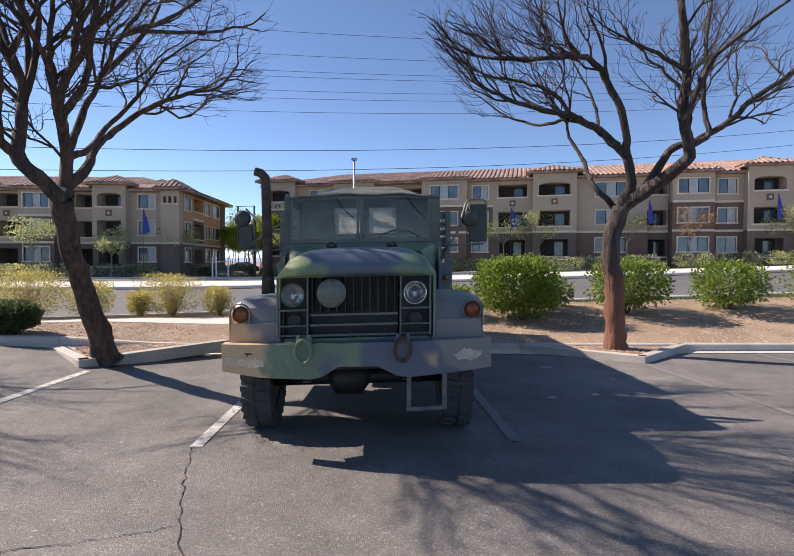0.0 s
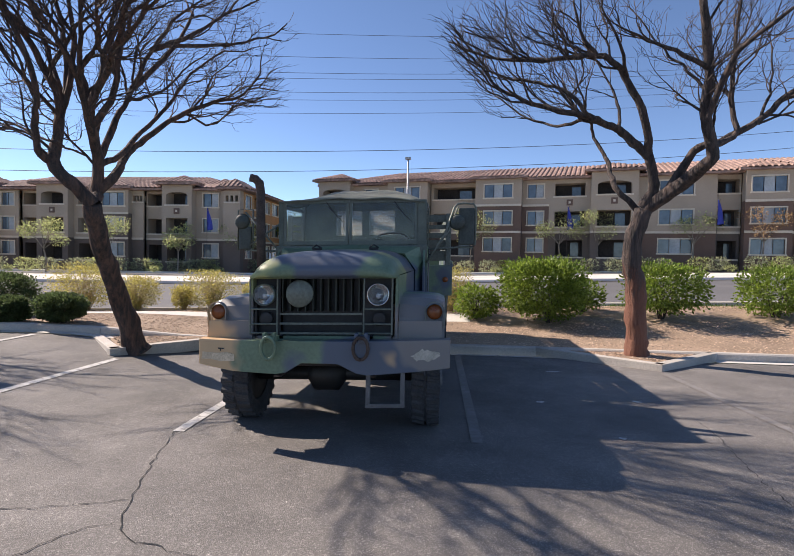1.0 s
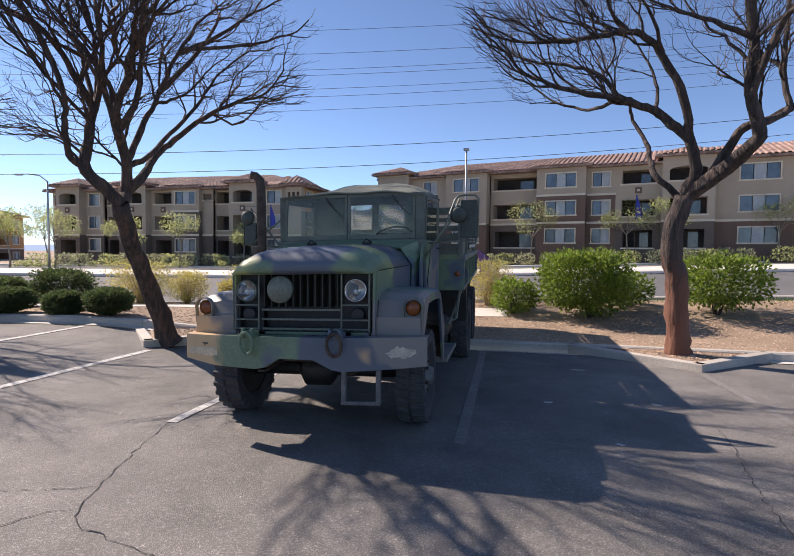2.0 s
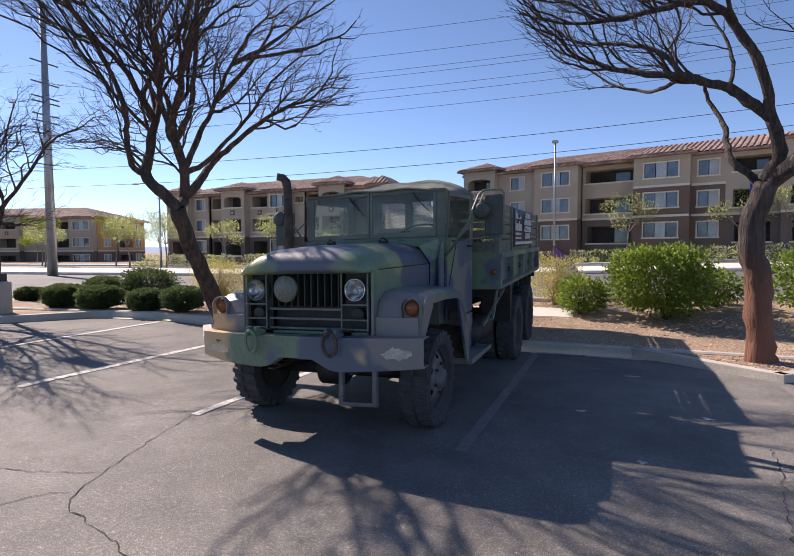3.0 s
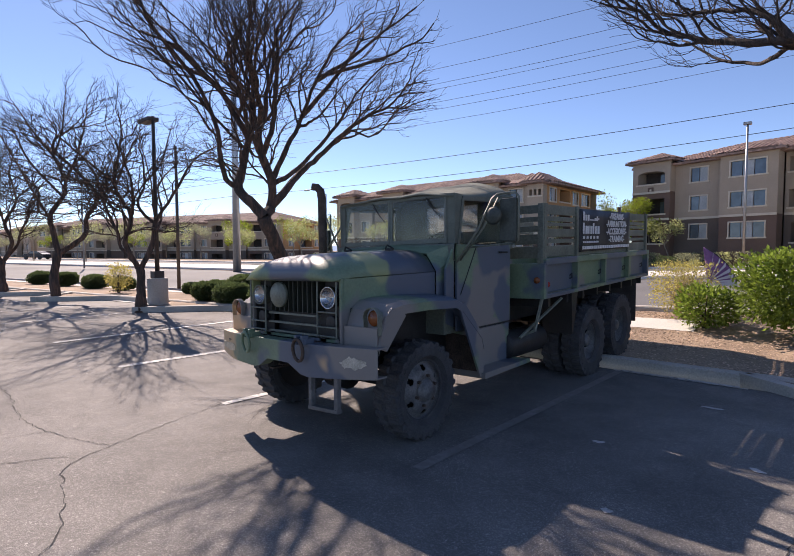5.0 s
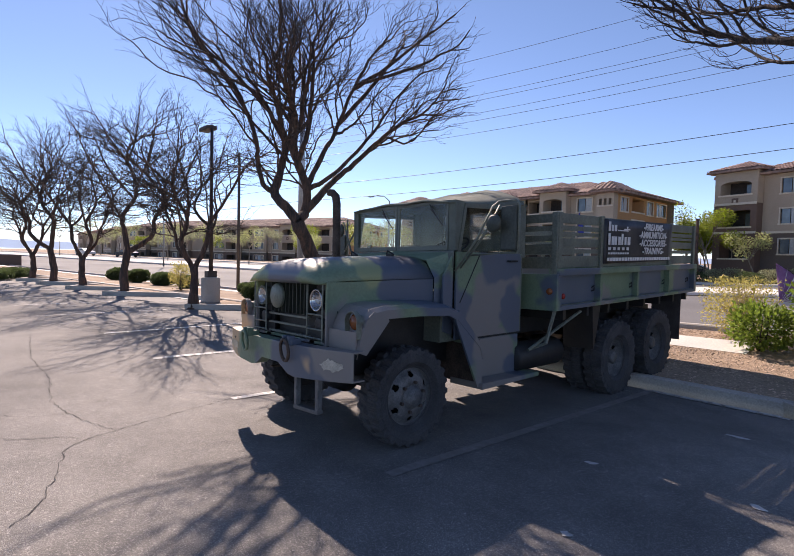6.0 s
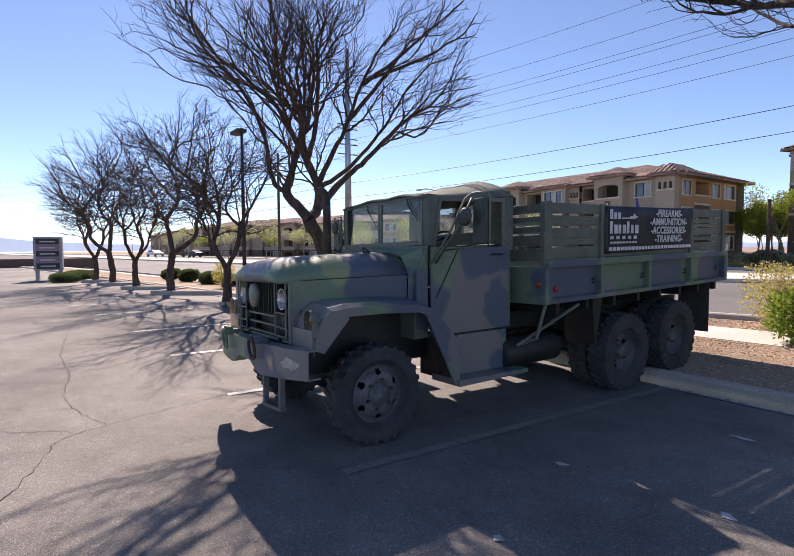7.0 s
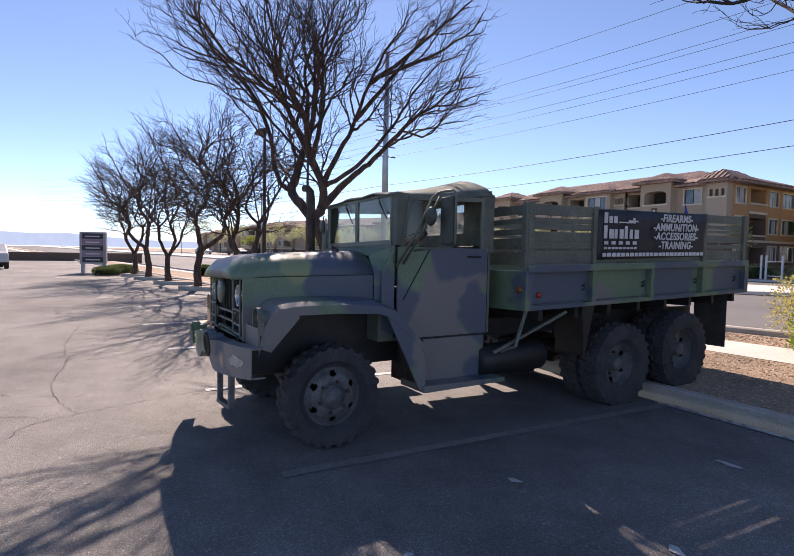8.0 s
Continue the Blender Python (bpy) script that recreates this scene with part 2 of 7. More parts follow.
LEAFT = material("pale_tree_leaf", (0.47, 0.50, 0.22), 0.6, 0, 0.25, 0.6, 10, 0.0, island=0.4)
LEAFG = material("grey_shrub_leaf", (0.38, 0.40, 0.24), 0.6, 0, 0.25, 0.6, 10, 0.0, island=0.4)
LEAFB = material("bright_tree_leaf", (0.26, 0.33, 0.03), 0.6, 0, 0.25, 0.6, 10, 0.0, island=0.4)
LEAFO = material("dry_tree_leaf", (0.42, 0.27, 0.14), 0.7, 0, 0.25, 0.6, 10, 0.0, island=0.4)
PETAL = material("pink_petal", (0.62, 0.08, 0.22), 0.6, 0, 0.2, 2, 30, 0.0, island=0.3)
GRASS = material("grass_blade", (0.10, 0.19, 0.03), 0.6, 0, 0.3, 1, 10, 0.0, island=0.4)
for leaf in (LEAF, LEAFY, LEAFD, LEAFG, LEAFT, LEAFB, LEAFO, PETAL, GRASS):
    ln, ll = leaf.node_tree.nodes, leaf.node_tree.links
    through_leaf = ln.new("ShaderNodeBsdfTranslucent")
    ll.new(ln["Principled BSDF"].inputs["Base Color"].links[0].from_socket, through_leaf.inputs["Color"])
    both = ln.new("ShaderNodeMixShader")
    both.inputs["Fac"].default_value = 0.5
    ll.new(ln["Principled BSDF"].outputs[0], both.inputs[1])
    ll.new(through_leaf.outputs[0], both.inputs[2])
    ll.new(both.outputs[0], ln["Material Output"].inputs["Surface"])
STUCCO = material("tan_stucco", (0.435, 0.348, 0.262), 0.9, 0, 0.1, 0.4, 14, 0.3, 0.02)
# Lower-storey browns, set darker to hold the shade below the balcony overhangs.
STUCCO2 = material("brown_stucco", (0.170, 0.108, 0.082), 0.9, 0, 0.12, 0.4, 14, 0.3, 0.02)
STUCCO3 = material("grey_brown_stucco", (0.145, 0.112, 0.092), 0.9, 0, 0.12, 0.4, 14, 0.3, 0.02)
# End walls: the orange light on that side is put into the stucco colour.
ORANGE = material("orange_lit_stucco", (0.50, 0.27, 0.12), 0.9, 0, 0.12, 0.4, 14, 0.3, 0.02)
TRIM = material("cream_trim", (0.66, 0.58, 0.46), 0.8, 0, 0.1, 1, 12, 0.1)
ROOF = roof_tiles()
# Near-black: the shade inside the balconies is put into this colour.
BALCONYSHADE = material("painted_recess_shade", (0.06, 0.05, 0.045), 0.9, 0, 0.3, 0.8, 6, 0.0)
WINDOW = material("window_glass_far", (0.10, 0.14, 0.18), 0.06, 0, 0.35, 0.5, 1.5, 0.0, spec=0.8)
BLIND = material("window_blind", (0.42, 0.45, 0.46), 0.4, 0, 0.2, 1.2, 9, 0.0)
CAMO = paint_camouflage()
OLIVE = material("olive_paint", (0.150, 0.168, 0.134), 0.5, 0, 0.3, 3, 40, 0.06, 0.004)
MIRRORBACK = material("dark_green_paint", (0.058, 0.068, 0.056), 0.6, 0, 0.3, 5, 50, 0.06)
CANVAS = material("green_canvas", (0.165, 0.182, 0.148), 0.9, 0, 0.3, 5, 150, 0.5, 0.006)
BLACK = material("black_steel", (0.018, 0.018, 0.018), 0.55, 0, 0.3, 6, 50, 0.1)
RUBBER = material("tyre_rubber", (0.054, 0.054, 0.057), 0.85, 0, 0.35, 5, 60, 0.3)
WHEEL = material("wheel_paint", (0.135, 0.135, 0.135), 0.55, 0, 0.4, 9, 60, 0.1)
RUST = material("rusty_steel", (0.10, 0.07, 0.055), 0.8, 0.2, 0.5, 8, 60, 0.3)
STEEL = material("dark_pole_paint", (0.09, 0.07, 0.06), 0.6, 0.2, 0.25, 2, 40, 0.05)
GALV = material("galvanised_steel", (0.42, 0.43, 0.44), 0.45, 0.7, 0.2, 1.5, 30, 0.05)
CHROME = material("chrome", (0.55, 0.55, 0.55), 0.16, 1.0, 0.1, 8, 50, 0.0)
AMBER = material("amber_lens", (0.24, 0.07, 0.02), 0.25, 0, 0.2, 12, 80, 0.1)
REDLENS = material("red_lens", (0.45, 0.03, 0.02), 0.25, 0, 0.2, 12, 80, 0.1)
BANNER = material("black_banner", (0.022, 0.022, 0.028), 0.5, 0, 0.3, 3, 30, 0.1)
WHITE = material("white_lettering", (0.7, 0.7, 0.7), 0.6, 0, 0.12, 5, 50, 0.0)
TANPRIMER = material("tan_primer", (0.66, 0.53, 0.36), 0.7, 0, 0.3, 9, 60, 0.1)
CHIP = material("bare_primer", (0.50, 0.46, 0.38), 0.7, 0, 0.3, 14, 90, 0.1)
PANE = glass("windscreen_glass", (0.92, 0.94, 0.93), 0.03, 0.014)
VINYL = glass("clear_vinyl", (0.93, 0.94, 0.92), 0.15, 0.35)
LAMPGLASS = glass("lamp_glass", (0.95, 0.97, 0.97), 0.03, 0.1)
MIRROR = material("mirror_glass", (0.7, 0.72, 0.74), 0.03, 1.0, 0.02, 1, 5, 0.0)
SEAT = material("seat_vinyl", (0.03, 0.035, 0.025), 0.7, 0, 0.3, 5, 60, 0.2)
FLAGCLOTH = material("flag_cloth", (0.55, 0.52, 0.55), 0.8, 0, 0.1, 8, 60, 0.1)
FLAGDARK = material("flag_purple", (0.24, 0.11, 0.26), 0.8, 0, 0.2, 8, 60, 0.1)
BLUECLOTH = material("blue_banner_cloth", (0.03, 0.05, 0.34), 0.7, 0, 0.2, 3, 40, 0.1)
CARPAINT = material("dark_car_paint", (0.02, 0.024, 0.035), 0.25, 0.2, 0.1, 2, 20, 0.0)
CARWHITE = material("white_car_paint", (0.6, 0.6, 0.6), 0.3, 0, 0.1, 2, 20, 0.0)
SIGNCOLOUR = material("sign_panel", (0.06, 0.045, 0.055), 0.6, 0, 0.2, 1, 20, 0.0)
SIGNPINK = material("sign_panel_pink", (0.34, 0.22, 0.27), 0.6, 0, 0.2, 1, 20, 0.0)
SIGNGREY = material("sign_frame", (0.40, 0.41, 0.43), 0.6, 0, 0.2, 1, 20, 0.0)
YELLOW = material("hydrant_paint", (0.62, 0.42, 0.03), 0.5, 0, 0.2, 6, 40, 0.05)
WIRE = material("wire", (0.03, 0.03, 0.035), 0.6, 0, 0.1, 1, 20, 0.0)
# Distance haze is put into the hills' pale colour and a glow.
HAZEHILL = material("far_hill_haze", (0.50, 0.56, 0.68), 1.0, 0, 0.15, 0.004, 0.05, 0.0)
HAZEHILL.node_tree.nodes["Principled BSDF"].inputs["Emission Color"].default_value = (0.38, 0.47, 0.62, 1)
HAZEHILL.node_tree.nodes["Principled BSDF"].inputs["Emission Strength"].default_value = 0.55


# ---------------------------------------------------------------- mesh helpers
def link_mesh(name, bm, mat, parent=None, label="", smooth=False):
    me = bpy.data.meshes.new(name)
    bm.normal_update()
    bm.to_mesh(me)
    bm.free()
    for m in (mat if isinstance(mat, (list, tuple)) else [mat]):
        me.materials.append(m)
    if smooth:
        for p in me.polygons:
            p.use_smooth = True
    ob = new(name, me)
    if parent:
        ob.parent = parent
    return tagged(ob, label)


def part(name, bm, mat, parent, label="", smooth=False):
    return link_mesh(name, bm, mat, parent, label, smooth)


def lists_mesh(name, verts, faces, mat, parent=None, smooth=False):
    me = bpy.data.meshes.new(name)
    me.from_pydata(verts, [], faces)
    me.materials.append(mat)
    if smooth:
        for p in me.polygons:
            p.use_smooth = True
    ob = new(name, me)
    if parent:
        ob.parent = parent
    return ob


def thing(name, at, label, category, group="", kind=""):
    ob = new(name)
    ob.location = at
    return tagged(ob, label, category, group, kind)


def box(bm, x0, x1, y0, y1, z0, z1, bevel=0.0):
    r = bmesh.ops.create_cube(bm, size=1)
    for v in r["verts"]:
        v.co = Vector((x0 + (v.co.x + 0.5) * (x1 - x0), y0 + (v.co.y + 0.5) * (y1 - y0), z0 + (v.co.z + 0.5) * (z1 - z0)))
    if bevel:
        edges = list({e for v in r["verts"] for e in v.link_edges})
        bmesh.ops.bevel(bm, geom=edges, offset=bevel, segments=2, affect='EDGES', profile=0.6)
    return r


def prism(bm, outline, axis, a, b, bevel=0.0):
    """Extrude a closed outline. axis x: outline in (y, z); y: in (x, z); z: in (x, y)."""
    def at(p, v):
        return {"x": (v, p[0], p[1]), "y": (p[0], v, p[1]), "z": (p[0], p[1], v)}[axis]
    v0 = [bm.verts.new(at(p, a)) for p in outline]
    v1 = [bm.verts.new(at(p, b)) for p in outline]
    n = len(outline)
    fs = [bm.faces.new(v0[::-1]), bm.faces.new(v1)]
    for i in range(n):
        fs.append(bm.faces.new((v0[i], v0[(i + 1) % n], v1[(i + 1) % n], v1[i])))
    bmesh.ops.recalc_face_normals(bm, faces=fs)
    if bevel:
        es = list({e for f in fs for e in f.edges})
        bmesh.ops.bevel(bm, geom=es, offset=bevel, segments=2, affect='EDGES', profile=0.6)


def tube(bm, pts, radii, n=8, cap=True):
    """A round bar along points."""
    pts = [Vector(p) for p in pts]
    if not isinstance(radii, (list, tuple)):
        radii = [radii] * len(pts)
    rings = []
    up = Vector((0.31, 0.22, 0.92))
    for i, p in enumerate(pts):
        d = (pts[min(i + 1, len(pts) - 1)] - pts[max(i - 1, 0)]).normalized()
        a = d.cross(up)
        if a.length < 1e-3:
            a = d.cross(Vector((1, 0, 0)))
        a.normalize()
        c = d.cross(a)
        rings.append([bm.verts.new(p + (a * math.cos(k * 2 * math.pi / n) + c * math.sin(k * 2 * math.pi / n)) * radii[i]) for k in range(n)])
    for r0, r1 in zip(rings, rings[1:]):
        for k in range(n):
            bm.faces.new((r0[k], r0[(k + 1) % n], r1[(k + 1) % n], r1[k]))
    if cap:
        bm.faces.new(rings[0][::-1])
        bm.faces.new(rings[-1])


def lathe(bm, profile, centre, axis=Vector((1, 0, 0)), n=40):
    """Turn a profile of (along, radius) round an axis."""
    axis = axis.normalized()
    a = axis.cross(Vector((0, 0, 1)))
    if a.length < 1e-3:
        a = Vector((1, 0, 0))
    a.normalize()
    c = axis.cross(a)
    centre = Vector(centre)
    rings = [[bm.verts.new(centre + axis * s + (a * math.cos(k * 2 * math.pi / n) + c * math.sin(k * 2 * math.pi / n)) * max(r, 1e-4))
              for k in range(n)] for s, r in profile]
    for r0, r1 in zip(rings, rings[1:]):
        for k in range(n):
            bm.faces.new((r0[k], r0[(k + 1) % n], r1[(k + 1) % n], r1[k]))
    return rings


def smooth_step(a):
    a = min(max(a, 0.0), 1.0)
    return a * a * (3 - 2 * a)


# ---------------------------------------------------------------- ground
KERB = 11.75


def bend(x):
    """The kerb, walk and street turn a little west of the truck."""
    return 0.155 * (x - math.sqrt(x * x + 1.0)) / 2 + 0.5 * smooth_step((x + 2) / 3.5)


def lot_height(x, y=12.1):
    """The lot rises to the west and drains towards the kerb."""
    fall = 0.024 * min(max(y - 7.2, 0), 4.9) * smooth_step((x + 3) / 3.5)
    return 0.2 * smooth_step((1 - x) / 4.5) - fall


def land(x, y):
    """Height of the land beyond the kerb: the street climbs to the east."""
    q = x + 5
    street = 0.033 * (q + math.sqrt(q * q + 9)) / 2 - 0.033
    k = y - bend(x)
    w = smooth_step((k - 12.2) / 5)
    berm = 0.12 * math.exp(-((k - 14.6) / 1.6) ** 2) * smooth_step((x - 5.5) / 2)
    return lot_height(x) * (1 - w) + street * w + berm


def spaced(a, b, fine0, fine1, step, grow):
    """Grid lines, fine between fine0 and fine1 and wider outwards."""
    out = []
    v = fine0
    while v <= fine1:
        out.append(v)
        v += step
    v, s = fine1, step
    while v < b:
        s *= grow
        v += s
        out.append(min(v, b))
    v, s = fine0, step
    while v > a:
        s *= grow
        v -= s
        out.insert(0, max(v, a))
    return out


def strip(name, mat, xs, ks, height, label, category, parent=None, kind="structure"):
    """A sheet laid over lines x and offsets k from the bending kerb line."""
    v = [(x, k + bend(x), height(x, k + bend(x))) for x in xs for k in ks]
    n = len(ks)
    f = [(i * n + j, (i + 1) * n + j, (i + 1) * n + j + 1, i * n + j + 1) for i in range(len(xs) - 1) for j in range(n - 1)]
    ob = lists_mesh(name, v, f, mat, parent, True)
    return tagged(ob, label, category, kind=kind)


XS = spaced(-400, 400, -24, 24, 0.6, 1.25)
strip("ground", EARTH, XS, spaced(KERB + 0.1, 1500, KERB + 0.1, 60, 0.6, 1.35), lambda x, y: land(x, y) + 0.11 - 0.12 * smooth_step((y - bend(x) - 15.8) / 0.6),
      "tan desert gravel ground reaching the horizon", "ground")
strip("parking_lot", ASPHALT, XS, spaced(-400, KERB + 0.16, -6, KERB + 0.16, 0.5, 1.4), lambda x, y: lot_height(x, y), "weathered grey asphalt of the parking lot", "parking lot")
strip("pavement", PALE, [x for x in XS if x < 4.95], [14.35, 14.42, 15.13, 15.2], lambda x, y: land(x, y) + 0.117, "pale concrete pavement along the street", "pavement")
strip("road_kerb", CONCRETE, XS, [16.5, 16.52, 16.66, 16.68], lambda x, y: land(x, y) + (0.12 if 16.51 < y - bend(x) < 16.67 else 0.0), "concrete kerb along the road", "kerb")
strip("road", ROAD, XS, [16.68 + i for i in range(0, 16)], lambda x, y: land(x, y) + 0.03, "grey asphalt road", "road")
strip("median", PALE, XS, [32.6, 32.62, 33.5, 40.9, 41.0], lambda x, y: land(x, y) + (0.16 if 32.61 < y - bend(x) < 40.95 else 0.02), "pale concrete median of the road", "median")
strip("far_road", ROAD, XS, [41.0 + i for i in range(0, 10)], lambda x, y: land(x, y) + 0.03, "grey asphalt carriageway beyond the median", "road")
strip("far_pavement", PALE, XS, [50.0, 50.02, 51.6, 51.62], lambda x, y: land(x, y) + (0.16 if 50.01 < y - bend(x) < 51.61 else 0.0), "pale pavement on the far side of the road", "pavement")
for xs in ([x for x in XS if x < 2.2], [x for x in XS if x > 8.9]):
    strip("gutter", PALE, xs, [KERB - 0.2, KERB + 0.005], lambda x, y: lot_height(x, y) + 0.006, "pale concrete gutter along the parking kerb", "gutter")
strip("gutter_lip", PALE, [4.3, 4.9, 5.5, 6.0], [KERB - 0.34, KERB - 0.28], lambda x, y: lot_height(x, y) + 0.006, "thin pale concrete lip before the parking kerb", "gutter")


def kerb_stones():
    """Kerb between the lot and the planting, in cast lengths with open joints."""
    holder = thing("parking_kerb", (0, 0, 0), "grey concrete kerb edging the parking lot", "kerb", kind="structure")
    x = -48.0
    while x < 40:
        x1 = x + 2.7
        bm = bmesh.new()
        prof = [(0.0, -0.1), (0.012, 0.115), (0.04, 0.14), (0.15, 0.14), (0.15, -0.1)]
        ends = []
        for xx in (x + 0.006, x + 1.35, x1 - 0.006):
            ends.append([bm.verts.new((xx, KERB + bend(xx) + a, lot_height(xx) + b)) for a, b in prof])
        for r0, r1 in zip(ends, ends[1:]):
            for i in range(len(prof)):
                j = (i + 1) % len(prof)
                bm.faces.new((r0[i], r0[j], r1[j], r1[i]))
        bm.faces.new(ends[0])
        bm.faces.new(ends[-1][::-1])
        bmesh.ops.recalc_face_normals(bm, faces=bm.faces[:])
        part("kerb_length", bm, CONCRETE, holder)
        x = x1


kerb_stones()


def island(cx, group="planting islands of the parking lot"):
    """A three-cornered planting island: two kerb arms and gravel between them."""
    z = lot_height(cx)
    y = KERB + bend(cx)
    ob = thing("planting_island", (cx, y, z), "triangular concrete kerbed planting island filled with gravel", "planting island", group)
    a = 0.155 * (cx < -0.5)
    tip, left, right = ((0.0, -1.62), (-1.35, 0.02 - 1.35 * a), (1.55, 0.02 + 1.55 * a)) if cx < 0 else ((0.0, -1.3), (-1.75, 0.02), (1.5, 0.02))
    for p, q in ((tip, left), (right, tip)):
        d = (Vector(q) - Vector(p)).normalized()
        nrm = Vector((d.y, -d.x)) * 0.16
        if nrm.y < 0:
            nrm = -nrm
        bm = bmesh.new()
        o = [p, q, (q[0] + nrm.x, q[1] + nrm.y), (p[0] + nrm.x, p[1] + nrm.y)]
        prism(bm, o, "z", -0.05, 0.14, 0.012)
        part("kerb_arm", bm, CONCRETE, ob)
    bm = bmesh.new()
    prism(bm, [(0, tip[1] + 0.2), (right[0] - 0.15, 0.1), (left[0] + 0.15, 0.1)], "z", -0.04, 0.10)
    part("fill", bm, EARTH, ob, "tan gravel fill")
    return ob


for cx in (-1.0, 7.6, -6.1, -11.2, -14.4, -17.6, -20.2):
    island(cx)


def flat_ribbon(name, pts, width, mat, label, category, lift=0.006):
    v, f = [], []
    for i, p in enumerate(pts):
        a, b = Vector(pts[max(i - 1, 0)]), Vector(pts[min(i + 1, len(pts) - 1)])
        d = (b - a).normalized()
        w = width[i] if isinstance(width, list) else width
        for s in (-1, 1):
            x, y = p[0] - d.y * s * w / 2, p[1] + d.x * s * w / 2
            v.append((x, y, lot_height(x, y) + lift))
    for i in range(len(pts) - 1):
        f.append((2 * i, 2 * i + 2, 2 * i + 3, 2 * i + 1))
    return tagged(lists_mesh(name, v, f, mat), label, category, kind="structure")


for i, (lx, y0, y1) in enumerate(((1.69, 6.98, 11.85), (4.40, 7.05, 11.95), (7.55, 6.9, 10.8), (10.2, 7.0, 11.9), (12.95, 7.0, 11.9), (-0.8, 6.85, 9.9), (-2.95, 6.65, 10.9),
                                  (-6.2, 6.2, 9.0), (-8.9, 5.9, 8.8), (-11.6, 5.6, 9.7), (-14.3, 5.2, 8.0), (-17, 4.8, 8.6), (-19.7, 4.4, 8.0))):
    n = 24
    flat_ribbon("parking_line", [(lx, y0 + (y1 - y0) * k / n) for k in range(n + 1)], 0.105, FAINT if i in (1, 2, 3) else LINE, "worn parking line on the asphalt, dimmed in colour for the shade" if i in (1, 2, 3) else "worn white parking line on the asphalt", "line")
flat_ribbon("white_edge_line", [(4.40 + k * 0.1, 11.95) for k in range(16)], 0.1, LINE, "worn white line in front of the kerb", "line", 0.011)


def crack(pts, width, seed):
    rnd = random.Random(seed)
    out, w = [], []
    for (x0, y0), (x1, y1) in zip(pts, pts[1:]):
        n = max(3, int(math.hypot(x1 - x0, y1 - y0) / 0.05))
        for k in range(n):
            t = k / n
            out.append((x0 + (x1 - x0) * t + rnd.uniform(-0.018, 0.018), y0 + (y1 - y0) * t + rnd.uniform(-0.018, 0.018)))
            w.append(0.75 * width * rnd.uniform(0.4, 1.4))
    flat_ribbon("asphalt_crack", out, w, CRACK, "open dark crack wandering across the asphalt", "crack", 0.005)


crack([(1.66, 6.98), (1.79, 6.50), (1.90, 6.10), (2.03, 5.74), (2.14, 5.40), (2.32, 5.22), (2.60, 5.15), (2.95, 5.05), (3.35, 4.90), (3.55, 4.72)], 0.010, 1)
crack([(2.02, 5.66), (1.60, 5.52), (1.20, 5.42), (0.60, 5.36), (-0.40, 5.50), (-1.50, 5.42), (-3.20, 5.60)], 0.009, 2)
crack([(2.14, 5.38), (1.95, 5.26), (1.86, 5.05), (1.62, 4.75), (1.50, 4.30)], 0.009, 3)
crack([(6.76, 8.10), (6.66, 7.40), (6.57, 7.00), (6.47, 6.50), (6.42, 5.90), (6.55, 5.30)], 0.009, 4)
crack([(1.20, 5.42), (1.12, 5.12), (0.80, 4.80)], 0.007, 5)
# small white marks on the asphalt in the bay
for mx, my, mw, turn in ((5.84, 10.6, 0.26, 0.1), (5.25, 8.62, 0.10, 0.5), (6.42, 8.82, 0.12, -0.4), (5.75, 7.35, 0.07, 0.3)):
    flat_ribbon("white_mark", [(mx + mw * (k / 4 - 0.5), my + turn * mw * (k / 4 - 0.5) + 0.012 * math.sin(k * 2.1)) for k in range(5)], [0.02, 0.06, 0.075, 0.05, 0.015], LINE, "small white mark on the asphalt", "paint mark", 0.007)


# ---------------------------------------------------------------- the truck (its own axes: x across, y back from the bumper, z up)
TRUCK = thing("army_truck", (3.03, 6.89, 0), "camouflage-painted six-wheeled military cargo truck parked nose-out on asphalt", "truck")
LEANING = 0.026


def tpart(name, bm, mat, parent=None, label="", smooth=False, lean=True):
    if lean:
        for v in bm.verts:
            v.co.z += v.co.x * LEANING
    return part(name, bm, mat, parent or TRUCK, label, smooth)


def loft(bm, rings, close=False, cap=False):
    vs = [[bm.verts.new(p) for p in r] for r in rings]
    n = len(vs[0])
    for r0, r1 in zip(vs, vs[1:]):
        for k in range(n if close else n - 1):
            bm.faces.new((r0[k], r0[(k + 1) % n], r1[(k + 1) % n], r1[k]))
    if cap:
        bm.faces.new(vs[0][::-1])
        bm.faces.new(vs[-1])
    bmesh.ops.recalc_face_normals(bm, faces=bm.faces[:])


def thicken(bm, t):
    bmesh.ops.solidify(bm, geom=bm.faces[:], thickness=t)


def bowed(bm):
    """The bumper and what hangs on it bow forward in the middle."""
    for x in (-1.0, -0.85, -0.65, -0.45, -0.2, 0.0, 0.2, 0.45, 0.65, 0.85, 1.0):
        bmesh.ops.bisect_plane(bm, geom=bm.verts[:] + bm.edges[:] + bm.faces[:], plane_co=(x, 0, 0), plane_no=(1, 0, 0))
    for v in bm.verts:
        v.co.y -= 0.14 * (1 - min(abs(v.co.x) / 1.11, 1) ** 3)
    return bm


